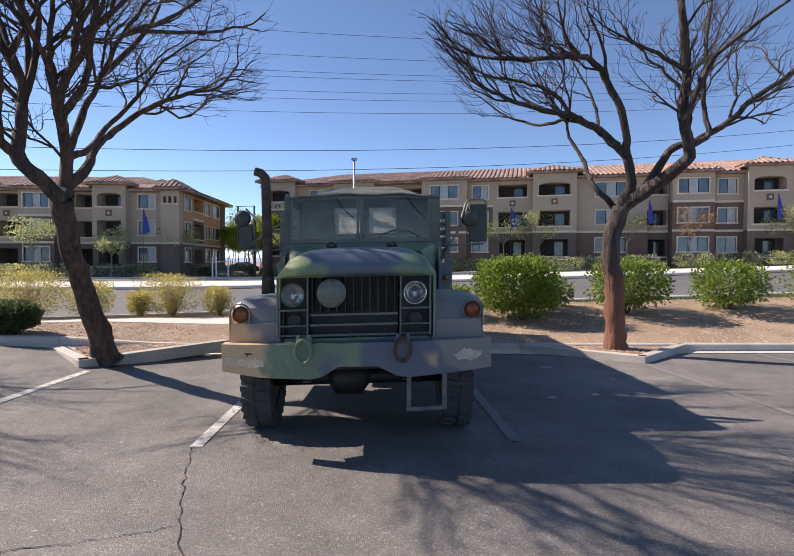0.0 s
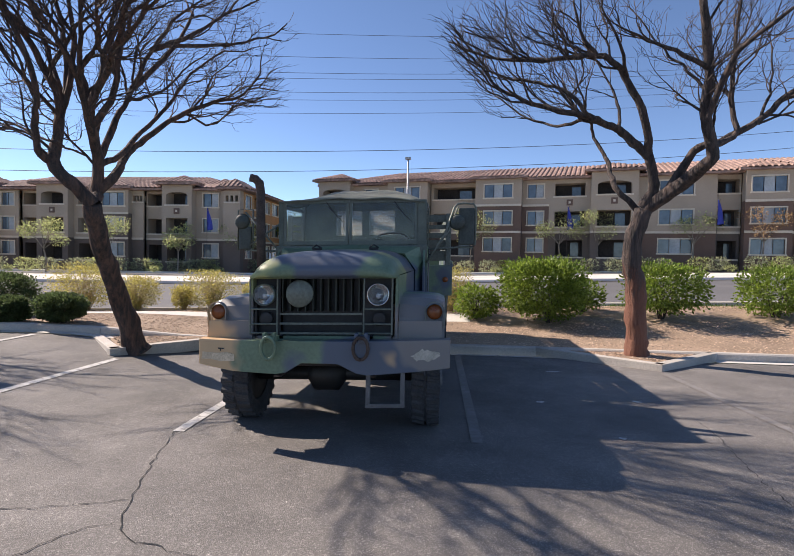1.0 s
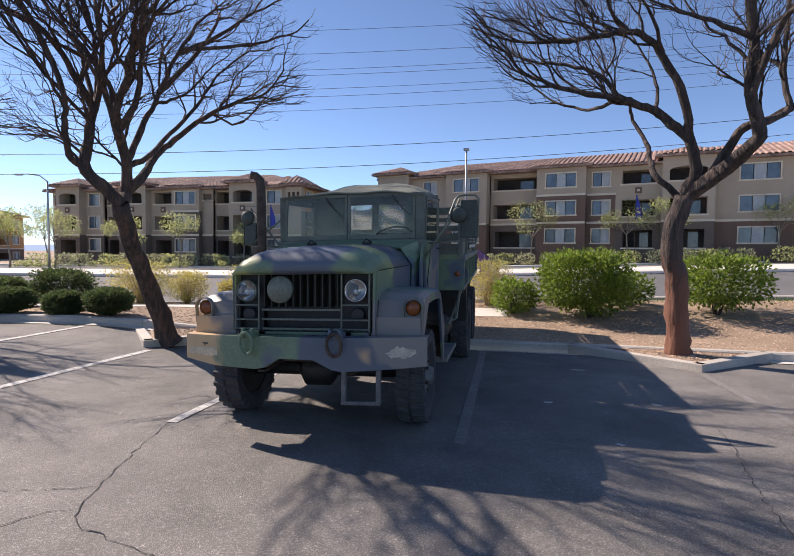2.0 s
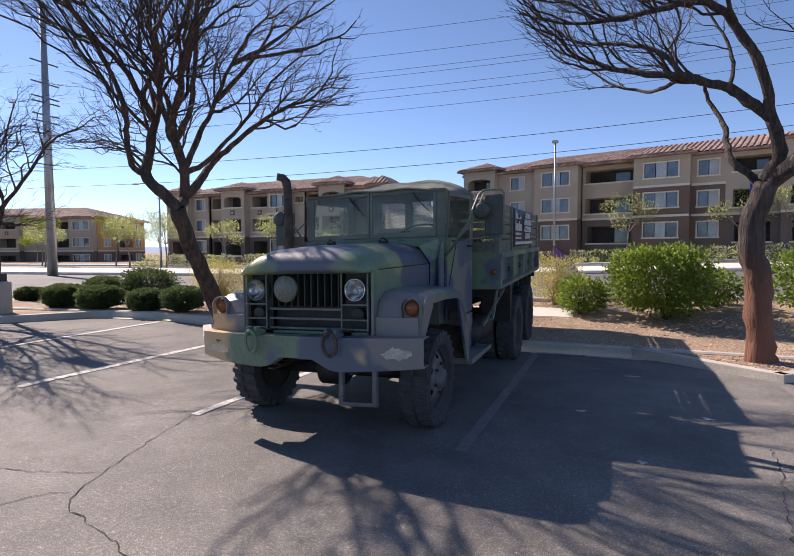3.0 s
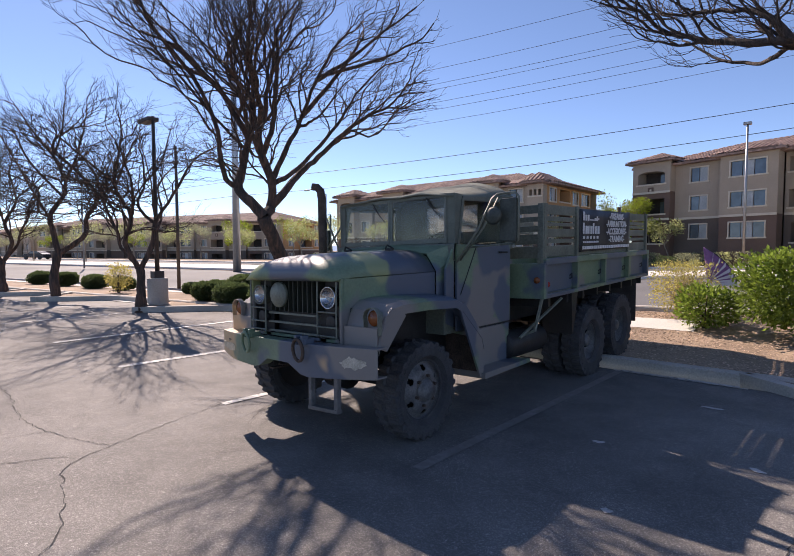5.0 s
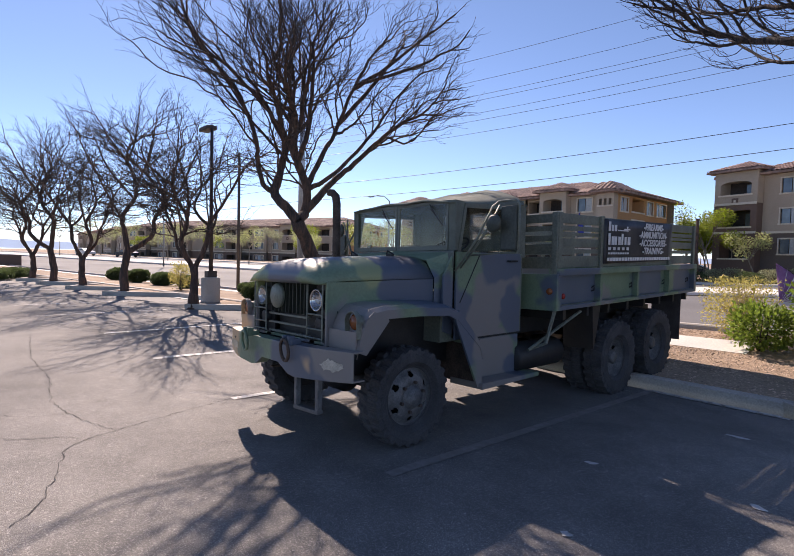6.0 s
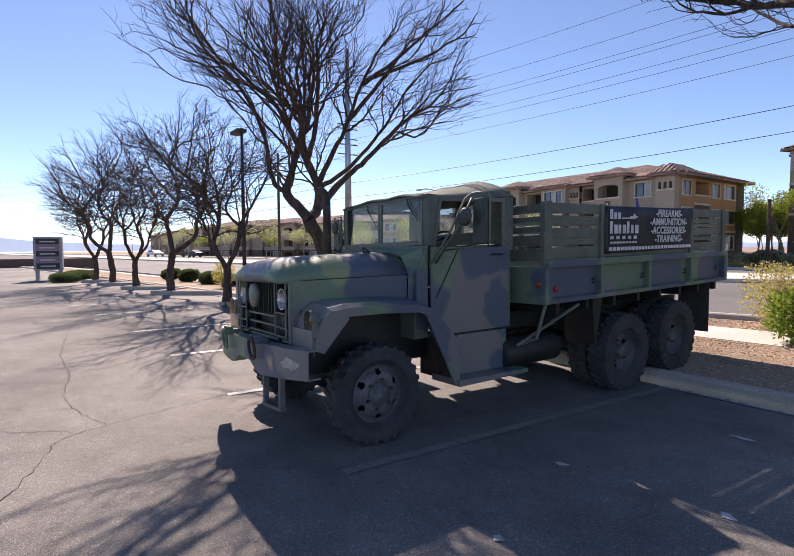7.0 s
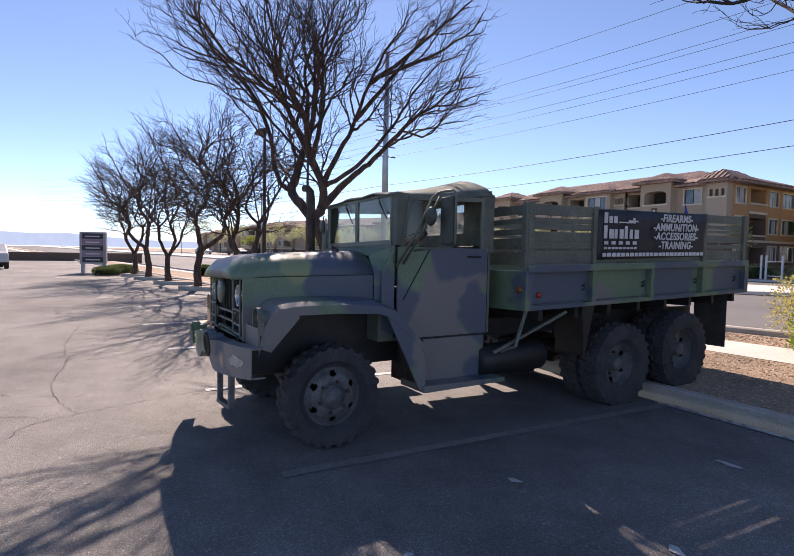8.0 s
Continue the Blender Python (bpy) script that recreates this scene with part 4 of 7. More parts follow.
def truck_fittings():
    # exhaust stack
    bm = bmesh.new()
    tube(bm, [(-0.99, 1.28, 1.18), (-0.99, 1.28, 1.30), (-0.99, 1.28, 1.42)], [0.065, 0.07, 0.06], 16)
    tube(bm, [(-0.99, 1.28, 1.40), (-1.0, 1.28, 1.9), (-1.01, 1.28, 2.36), (-1.02, 1.27, 2.46), (-1.06, 1.25, 2.505), (-1.11, 1.22, 2.515)], [0.048, 0.05, 0.05, 0.05, 0.046, 0.044], 16)
    tpart("exhaust_pipe", bm, RUST, label="dull rusty exhaust stack with a bent mouth", smooth=True)
    # mirrors: a tube frame reaching out from the cowl, a flat housing hung in it and a round one beside it
    for sx in (-1, 1):
        x, y, low, high, half = (-1.30, 1.60, 1.73, 2.00, 0.075) if sx < 0 else (1.31, 1.70, 1.76, 2.19, 0.092)
        bm = bmesh.new()
        if sx < 0:
            for p in ([(-0.85, 1.42, 1.70), (x, y, 1.72)], [(-0.83, 1.44, 2.02), (x, y, 1.74)], [(-0.85, 1.42, 1.72), (x, y, 2.17)]):
                tube(bm, p, 0.011, 6)
            tube(bm, [(x - 0.09, y, 1.72), (x - 0.09, y, 2.2), (x + 0.09, y, 2.2), (x + 0.09, y, 1.72)], 0.011, 6)
        else:
            tube(bm, [(0.86, 1.43, 1.55), (1.06, 1.52, 1.88), (1.16, 1.62, 2.19), (1.20, 1.66, 2.235), (1.27, 1.69, 2.245), (1.38, 1.70, 2.24), (1.415, 1.70, 2.20), (1.415, 1.70, 1.77), (1.38, 1.70, 1.735), (1.20, 1.70, 1.735)], 0.012, 8)
            tube(bm, [(0.868, 1.50, 1.58), (1.10, 1.58, 1.92), (1.205, 1.67, 2.20)], 0.011, 8)
            tube(bm, [(0.868, 1.62, 1.71), (1.22, 1.70, 1.735)], 0.010, 8)
        arm = tpart("mirror_bracket", bm, OLIVE, label="tubular mirror bracket", smooth=True)
        bm = bmesh.new()
        box(bm, x - half, x + half, y - 0.03, y + 0.015, low, high, 0.015)
        tpart("mirror_housing", bm, MIRRORBACK, arm)
        bm = bmesh.new()
        box(bm, x - half + 0.012, x + half - 0.012, y + 0.0155, y + 0.018, low + 0.012, high - 0.012)
        tpart("mirror_glass", bm, MIRROR, arm, "silvered mirror glass")
        bm = bmesh.new()
        lathe(bm, [(0.02, 0.001), (0.015, 0.06), (0.0, 0.092), (-0.02, 0.07), (-0.03, 0.001)], (x - 0.03, y - 0.03, 2.06) if sx < 0 else (1.20, 1.585, 2.02), Vector((0, 1, 0)), 28)
        tpart("round_mirror", bm, MIRRORBACK, arm, smooth=True)
    # step hanging under the bumper
    bm = bmesh.new()
    for x in (0.425, 0.715):
        box(bm, x - 0.018, x + 0.018, 0.004, 0.05, 0.365, 0.66, 0.004)
    box(bm, 0.405, 0.735, 0.0, 0.06, 0.345, 0.378, 0.004)
    box(bm, 0.408, 0.732, 0.006, 0.045, 0.645, 0.672, 0.004)
    tpart("hanging_step", bowed(bm), WHEEL, label="steel step frame hung below the bumper")
    # arms that carry the bumper on the frame rails
    for sx in (-1, 1):
        bm = bmesh.new()
        box(bm, min(sx * 0.37, sx * 0.43), max(sx * 0.37, sx * 0.43), -0.12, 0.10, 0.76, 0.89, 0.006)
        tpart("bumper_arm", bm, BLACK)
    # chassis, axles, tank
    for sx in (-1, 1):
        bm = bmesh.new()
        box(bm, min(sx * 0.36, sx * 0.44), max(sx * 0.36, sx * 0.44), 0.05, 7.1, 0.74, 0.94)
        tpart("chassis_rail", bm, BLACK)
    for y in (0.3, 1.5, 3.0, 5.2, 6.9):
        bm = bmesh.new()
        box(bm, -0.36, 0.36, y - 0.04, y + 0.04, 0.76, 0.92)
        tpart("cross_member", bm, BLACK)
    bm = bmesh.new()
    box(bm, -0.34, 0.34, 0.3, 1.2, 0.6, 1.35, 0.04)
    tpart("engine", bm, BLACK)
    for y, z in ((0.745, 0.45), (4.52, 0.385), (5.81, 0.465)):
        bm = bmesh.new()
        tube(bm, [(-0.85, y, z), (0.85, y, z)], 0.07, 12)
        lathe(bm, [(-0.2, 0.06), (-0.12, 0.17), (0.12, 0.17), (0.2, 0.06)], (-0.1, y, z), Vector((1, 0, 0)), 20)
        tpart("axle", bm, BLACK, smooth=True)
        for sx in (-1, 1):
            bm = bmesh.new()
            for k in range(5):
                l = 0.65 - k * 0.1
                box(bm, sx * 0.42 - 0.035, sx * 0.42 + 0.035, y - l, y + l, z + 0.1 + k * 0.018 - 0.0, z + 0.115 + k * 0.018)
            tpart("leaf_spring", bm, RUST)
    bm = bmesh.new()
    prof = [(0.0, 0.001), (0.0, 0.15), (0.03, 0.172), (0.92, 0.172), (0.95, 0.15), (0.95, 0.001)]
    lathe(bm, prof, (0.80, 2.45, 0.545), Vector((0, 1, 0)), 28)
    tpart("fuel_tank", bm, BLACK, label="dark round-ended fuel tank", smooth=True)


def settle(verts):
    """The bed sits a little nose-down and askew on the frame."""
    for v in verts:
        k = v.co.y - 2.83
        v.co += Vector((-0.019 * k, 0.035 * k, 0.021 * k - 0.083))


def bed_part(name, bm, mat, parent=None, label="", smooth=False):
    settle(bm.verts)
    return tpart(name, bm, mat, parent, label, smooth)


def truck_bed():
    b0, b1, half = 2.84, 7.25, 1.185
    bm = bmesh.new()
    box(bm, -half + 0.03, half - 0.03, b0 + 0.02, b1 - 0.02, 1.18, 1.235)
    floor_ = bed_part("bed_floor", bm, OLIVE)
    for k in range(8):
        bm = bmesh.new()
        y = b0 + 0.25 + k * 0.56
        box(bm, -1.12, 1.12, y - 0.03, y + 0.03, 1.05, 1.18)
        bed_part("bed_joist", bm, BLACK, floor_)
    ribs = [2.84, 3.86, 4.95, 6.10, 7.25]
    for sx in (-1, 1):
        bm = bmesh.new()
        box(bm, min(sx * (half - 0.10), sx * (half - 0.08)), max(sx * (half - 0.10), sx * (half - 0.08)), b0, b1, 1.20, 1.60)
        side = bed_part("side_panel", bm, CAMO, label="ribbed steel camouflage bed side")
        bm = bmesh.new()
        box(bm, min(sx * (half - 0.10), sx * (half + 0.01)), max(sx * (half - 0.10), sx * (half + 0.01)), b0 - 0.01, b1 + 0.01, 1.575, 1.655, 0.012)
        bed_part("top_rail", bm, CAMO, side)
        bm = bmesh.new()
        box(bm, min(sx * (half - 0.10), sx * half), max(sx * (half - 0.10), sx * half), b0 - 0.01, b1 + 0.01, 1.175, 1.225, 0.008)
        bed_part("bottom_rail", bm, CAMO, side)
        for y in ribs:
            bm = bmesh.new()
            w = 0.035
            yy = min(max(y, b0 + w), b1 - w)
            box(bm, min(sx * (half - 0.08), sx * (half - 0.003)), max(sx * (half - 0.08), sx * (half - 0.003)), yy - w, yy + w, 1.222, 1.578)
            bed_part("rib", bm, CAMO, side)
        for y in (3.75, 4.84, 5.99, 7.0):
            bm = bmesh.new()
            tube(bm, [(sx * (half - 0.085), y, 1.40), (sx * (half - 0.05), y, 1.43), (sx * (half - 0.05), y, 1.37), (sx * (half - 0.085), y, 1.36)], 0.011, 6)
            bed_part("lashing_hook", bm, BLACK, side)
        bm = bmesh.new()
        lathe(bm, [(0.0, 0.034), (0.012, 0.034), (0.02, 0.028), (0.024, 0.001)], (sx * (half - 0.078), 3.06, 1.33), Vector((sx, 0, 0)), 20)
        bed_part("side_reflector", bm, REDLENS, side, "round red reflector", smooth=True)
        # stake posts and boards
        for y in (2.88, 3.88, 6.12, 7.18):
            bm = bmesh.new()
            box(bm, sx * 1.14 - 0.022, sx * 1.14 + 0.022, y - 0.04, y + 0.04, 1.60, 2.315, 0.006)
            bed_part("stake_post", bm, OLIVE)
        for g0, g1 in ((2.95, 3.82), (3.94, 6.06), (6.19, 7.13)):
            for z0, z1 in ((1.665, 1.80), (1.835, 1.885), (1.915, 2.015), (2.045, 2.085), (2.11, 2.165), (2.19, 2.305)):
                bm = bmesh.new()
                rnd = random.Random(int(g0 * 100 + z0 * 1000 + sx))
                d = rnd.uniform(-0.006, 0.006)
                box(bm, sx * 1.112 - 0.017, sx * 1.112 + 0.017, g0 - 0.07, g1 + 0.07, z0 + d, z1 + d, 0.004)
                bed_part("board", bm, OLIVE)
    # front bulkhead: steel panel, boards above
    bm = bmesh.new()
    box(bm, -half, half, b0 - 0.035, b0 + 0.01, 1.175, 1.60, 0.008)
    head = bed_part("front_panel", bm, CAMO)
    for sx in (-1, 1):
        bm = bmesh.new()
        lathe(bm, [(0.0, 0.038), (-0.015, 0.038), (-0.024, 0.028), (-0.028, 0.001)], (sx * 1.09, b0 - 0.037, 1.40), Vector((0, 1, 0)), 20)
        bed_part("front_marker", bm, AMBER, head, "amber marker lens", smooth=True)
    for x in (-1.12, -0.4, 0.4, 1.12):
        bm = bmesh.new()
        box(bm, x - 0.035, x + 0.035, b0 - 0.03, b0 + 0.02, 1.60, 2.315, 0.006)
        bed_part("front_stake", bm, OLIVE)
    for z0, z1 in ((1.66, 1.80), (1.83, 1.95), (1.98, 2.05), (2.10, 2.16), (2.20, 2.30)):
        bm = bmesh.new()
        box(bm, -1.10, 1.10, b0 + 0.02, b0 + 0.042, z0, z1, 0.004)
        bed_part("front_board", bm, OLIVE)
    bm = bmesh.new()
    box(bm, -half, half, b1 - 0.01, b1 + 0.03, 1.175, 1.65, 0.008)
    bed_part("tailgate", bm, CAMO)
    # braces below the bed
    bm = bmesh.new()
    tube(bm, [(1.12, 2.88, 1.18), (1.08, 2.78, 0.80), (0.95, 2.70, 0.74)], 0.022, 6)
    tube(bm, [(1.10, 3.50, 1.12), (1.0, 2.55, 0.74)], 0.02, 6)
    bed_part("bed_brace", bm, OLIVE)
    for sx in (-1, 1):
        bm = bmesh.new()
        box(bm, min(sx * 0.5, sx * 0.98), max(sx * 0.5, sx * 0.98), 7.10, 7.115, 0.36, 1.15)
        tpart("mud_flap", bm, RUBBER)
        bm = bmesh.new()
        prism(bm, [(3.72, 1.17), (3.78, 0.55), (3.80, 0.55), (3.95, 1.17)], "x", sx * 0.72, sx * 1.14)
        tpart("splash_plate", bm, BLACK)
    # banner: black sheet with light lettering
    bm = bmesh.new()
    v = []
    for i in range(23):
        y = 3.90 + i * (2.22 / 22)
        v.append([(1.168 + 0.006 * math.sin(i * 1.1) + 0.004 * math.sin(i * 2.7 + z), y, 1.705 + z * 0.576 / 5 + 0.02 * i / 22) for z in range(6)])
    loft(bm, v)
    thicken(bm, 0.004)
    banner = bed_part("banner", bm, BANNER, label="black vinyl banner with white lettering on the stakes", smooth=True)
    for text, y, z, size in (("-FIREARMS-", 5.40, 2.207, 0.132), ("-AMMUNITION-", 5.40, 2.092, 0.132), ("-ACCESSORIES-", 5.40, 1.977, 0.132), ("-TRAINING-", 5.40, 1.862, 0.132)):
        cu = bpy.data.curves.new("lettering", 'FONT')
        cu.body, cu.size, cu.align_x, cu.align_y, cu.extrude, cu.shear, cu.offset = text, size, 'CENTER', 'CENTER', 0.002, 0.12, 0.004
        cu.space_character = 1.08
        ob = new("lettering_tmp", cu)
        bpy.context.view_layer.update()
        me = bpy.data.meshes.new_from_object(ob.evaluated_get(bpy.context.evaluated_depsgraph_get()))
        bpy.data.objects.remove(ob)
        me.transform(Matrix.Translation((1.186, y, z + 0.005 + 1.18 * LEANING)) @ pose(0, 0, 0, 90, 0, 90))
        settle(me.vertices)
        me.materials.clear()
        me.materials.append(WHITE)
        t = new("lettering", me)
        t.parent = banner
        tagged(t, "white capital lettering")
    # company sign, left as plain bars and blocks
    rnd = random.Random(8)

    def mark(name, y0, y1, z0, z1):
        bm = bmesh.new()
        box(bm, 1.184, 1.188, y0, y1, z0, z1)
        bed_part(name, bm, WHITE, banner)

    for k in range(7):
        mark("sign_block", 3.98 + k * 0.093, 4.03 + k * 0.093 + rnd.uniform(0, 0.03), 1.95, 2.06 + (0.04 if k in (0, 4) else 0))
    for k in range(3):
        mark("sign_block", 3.98 + k * 0.085, 4.04 + k * 0.085, 2.13, 2.25 if k == 0 else 2.21)
    for y0, y1, z0, z1 in ((4.24, 4.55, 2.135, 2.15), (4.42, 4.60, 2.152, 2.17), (4.50, 4.54, 2.172, 2.20)):
        mark("sign_block", y0, y1, z0, z1)
    for k in range(5):
        mark("sign_bar", 3.99 + k * 0.13, 4.06 + k * 0.13, 1.88, 1.92)
    for k in range(9):
        mark("sign_bar", 3.99 + k * 0.068, 4.04 + k * 0.068, 1.825, 1.85)
    y = 3.97
    while y < 6.02:
        w = rnd.uniform(0.05, 0.085)
        mark("sign_bar", y, y + w, 1.737, 1.782)
        y += w + 0.018


def wheel(x, y, z, r, front, sx):
    """Tyre with cross-country lugs, a dished or domed disc, hub and nuts. sx: outer side."""
    w = 0.25
    out = Vector((sx, 0, 0))
    c = Vector((x, y, z))
    bm = bmesh.new()
    n = 120
    # disc
    if front:
        prof = [(0.055, 0.29), (0.075, 0.275), (0.04, 0.262), (0.052, 0.24), (0.059, 0.23), (0.068, 0.22), (0.077, 0.21), (0.085, 0.20), (0.089, 0.19), (0.092, 0.18), (0.095, 0.17), (0.10, 0.15), (0.105, 0.11)]
    else:
        prof = [(0.055, 0.29), (0.075, 0.275), (0.04, 0.262), (-0.02, 0.25), (-0.028, 0.238), (-0.034, 0.228), (-0.04, 0.218), (-0.045, 0.208), (-0.048, 0.198), (-0.05, 0.188), (-0.052, 0.178), (-0.055, 0.15), (-0.05, 0.11)]
    rings = lathe(bm, prof, c, out, n)
    kill = []
    for f in bm.faces:
        d = f.calc_center_median() - c
        d -= out * d.dot(out)
        turn = math.degrees(math.atan2(d.z, d.y * sx)) % 60 - 30
        if math.hypot(d.length * math.cos(math.radians(turn)) - 0.205, d.length * math.sin(math.radians(turn))) < 0.029:
            kill.append(f)
    bmesh.ops.delete(bm, geom=kill, context='FACES')
    thicken(bm, 0.008)
    wob = tpart("wheel", bm, WHEEL, None, "grey steel wheel with hand holes", True, False)
    bm = bmesh.new()
    if front:
        lathe(bm, [(0.105, 0.11), (0.125, 0.085), (0.155, 0.08), (0.16, 0.001)], c, out, 24)
    else:
        lathe(bm, [(-0.05, 0.11), (-0.03, 0.09), (0.05, 0.085), (0.065, 0.07), (0.07, 0.001)], c, out, 24)
    tpart("hub", bm, WHEEL, wob, "", True, False)
    for k in range(6):
        bm = bmesh.new()
        a = k * math.pi / 3 + 0.3
        p = c + out * (0.10 if front else -0.052) + Vector((0, math.cos(a), math.sin(a))) * 0.135
        tube(bm, [p, p + out * 0.028], 0.016, 6)
        tpart("wheel_nut", bm, RUST, wob, "", False, False)
    bm = bmesh.new()
    lathe(bm, [(-0.10, 0.27), (0.02, 0.262)], c, out, 32)
    lathe(bm, [(-0.09, 0.27), (-0.09, 0.001)], c, out, 32)
    tpart("brake_drum", bm, BLACK, wob, "", True, False)
    # tyre: one skin, the staggered lugs of its two shoulders raised out of the tread
    bm = bmesh.new()
    h = w / 2
    prof = [(-h + 0.03, 0.27, 0), (-h, 0.32, 0), (-h - 0.008, r * 0.82, 0), (-h - 0.006, r - 0.075, 0), (-h - 0.004, r - 0.06, 1), (-h - 0.002, r - 0.022, 1), (-0.016, r - 0.008, 1), (-0.006, r - 0.026, 0),
            (0.006, r - 0.026, 0), (0.016, r - 0.008, 1), (h + 0.002, r - 0.022, 1), (h + 0.004, r - 0.06, 1), (h + 0.006, r - 0.075, 0), (h + 0.008, r * 0.82, 0), (h, 0.32, 0), (h - 0.04, 0.285, 0), (h - 0.05, 0.262, 0)]
    rings = lathe(bm, [(q[0], q[1]) for q in prof], c, out, 26 * 6)
    for (along, rad, lug), ring in zip(prof, rings):
        if lug:
            shift = 0 if along > 0 else 3
            for k, v in enumerate(ring):
                d = v.co - c
                side = out * d.dot(out)
                if (k + shift + (1 if abs(along) > 0.05 else 0)) % 6 < 3:
                    v.co = c + side * 1.025 + (d - side) * (1 + 0.006 / rad)
                else:
                    v.co = c + side * 0.97 + (d - side) * (1 - 0.014 / rad)
    bmesh.ops.recalc_face_normals(bm, faces=bm.faces[:])
    tpart("tyre", bm, RUBBER, wob, "black lugged cross-country tyre", False, False)


truck_front()
truck_fenders()
truck_cab()
truck_fittings()
truck_bed()
for side in (-1, 1):
    wheel(side * 0.90, 0.735, 0.44, 0.46, True, side)
    wheel(side * 1.01, 4.52, 0.385, 0.53, False, side)
    wheel(side * 1.01, 5.81, 0.465, 0.53, False, side)
    wheel(side * 0.71, 4.52, 0.385, 0.53, False, side)
    wheel(side * 0.71, 5.81, 0.465, 0.53, False, side)


# ---------------------------------------------------------------- apartment buildings across the road
def roof_mesh(bm, W, u0, u1, d0, d1, z, rise, over):
    """A hip roof over a rectangle of the building's own axes."""
    u0, u1, d0, d1 = u0 - over, u1 + over, d0 - over, d1 + over
    h = min(u1 - u0, d1 - d0) / 2
    if u1 - u0 >= d1 - d0:
        r0, r1 = (u0 + h, (d0 + d1) / 2), (u1 - h, (d0 + d1) / 2)
    else:
        r0, r1 = ((u0 + u1) / 2, d0 + h), ((u0 + u1) / 2, d1 - h)
    c = [bm.verts.new(W(u, d, z)) for u, d in ((u0, d1), (u1, d1), (u1, d0), (u0, d0))]
    e = [bm.verts.new(W(u, d, z - 0.18)) for u, d in ((u0, d1), (u1, d1), (u1, d0), (u0, d0))]
    t = [bm.verts.new(W(r0[0], r0[1], z + rise)), bm.verts.new(W(r1[0], r1[1], z + rise))]
    if u1 - u0 >= d1 - d0:
        faces = [(c[0], c[1], t[1], t[0]), (c[1], c[2], t[1]), (c[2], c[3], t[0], t[1]), (c[3], c[0], t[0])]
    else:
        faces = [(c[0], c[1], t[1]), (c[1], c[2], t[0], t[1]), (c[2], c[3], t[0]), (c[3], c[0], t[1], t[0])]
    for corners in faces:
        bm.faces.new(corners)
    for i in range(4):
        bm.faces.new((c[(i + 1) % 4], c[i], e[i], e[(i + 1) % 4]))
    bm.faces.new(e)
    # rows of barrel tiles running up the front slope and the hipped ends
    pitch = 0.44
    along = u1 - u0 >= d1 - d0
    run = (d1 - d0) / 2 if along else h

    def corrugated(rows, across):
        """One skin of rounded ridges and valleys over a slope."""
        last = None
        for p, q in rows:
            low, high = ([bm.verts.new(W(end[0] + across[0] * o, end[1] + across[1] * o, end[2] + up)) for o, up in ((-0.17, 0.012), (-0.09, 0.10), (0.09, 0.10), (0.17, 0.012))] for end in (p, q))
            for k in range(3):
                bm.faces.new((low[k], low[k + 1], high[k + 1], high[k]))
            if last:
                bm.faces.new((last[0], low[0], high[0], last[1]))
            last = (low[3], high[3])

    def slope(a, b, place):
        rows = []
        for k in range(int((b - a) / pitch)):
            v = a + 0.22 + k * pitch
            reach = min(1.0, (v - a) / h, (b - v) / h)
            if reach > 0.03:
                rows.append(place(v, reach))
        return rows

    corrugated(slope(u0, u1, lambda u, r: ((u, d1 + 0.05, z), (u, d1 - run * r, z + rise * r))), (1, 0))
    corrugated(slope(d0, d1, lambda d, r: ((u1 + 0.05, d, z), (u1 - h * r, d, z + rise * r))), (0, 1))
    corrugated(slope(d0, d1, lambda d, r: ((u0 - 0.05, d, z), (u0 + h * r, d, z + rise * r))), (0, 1))


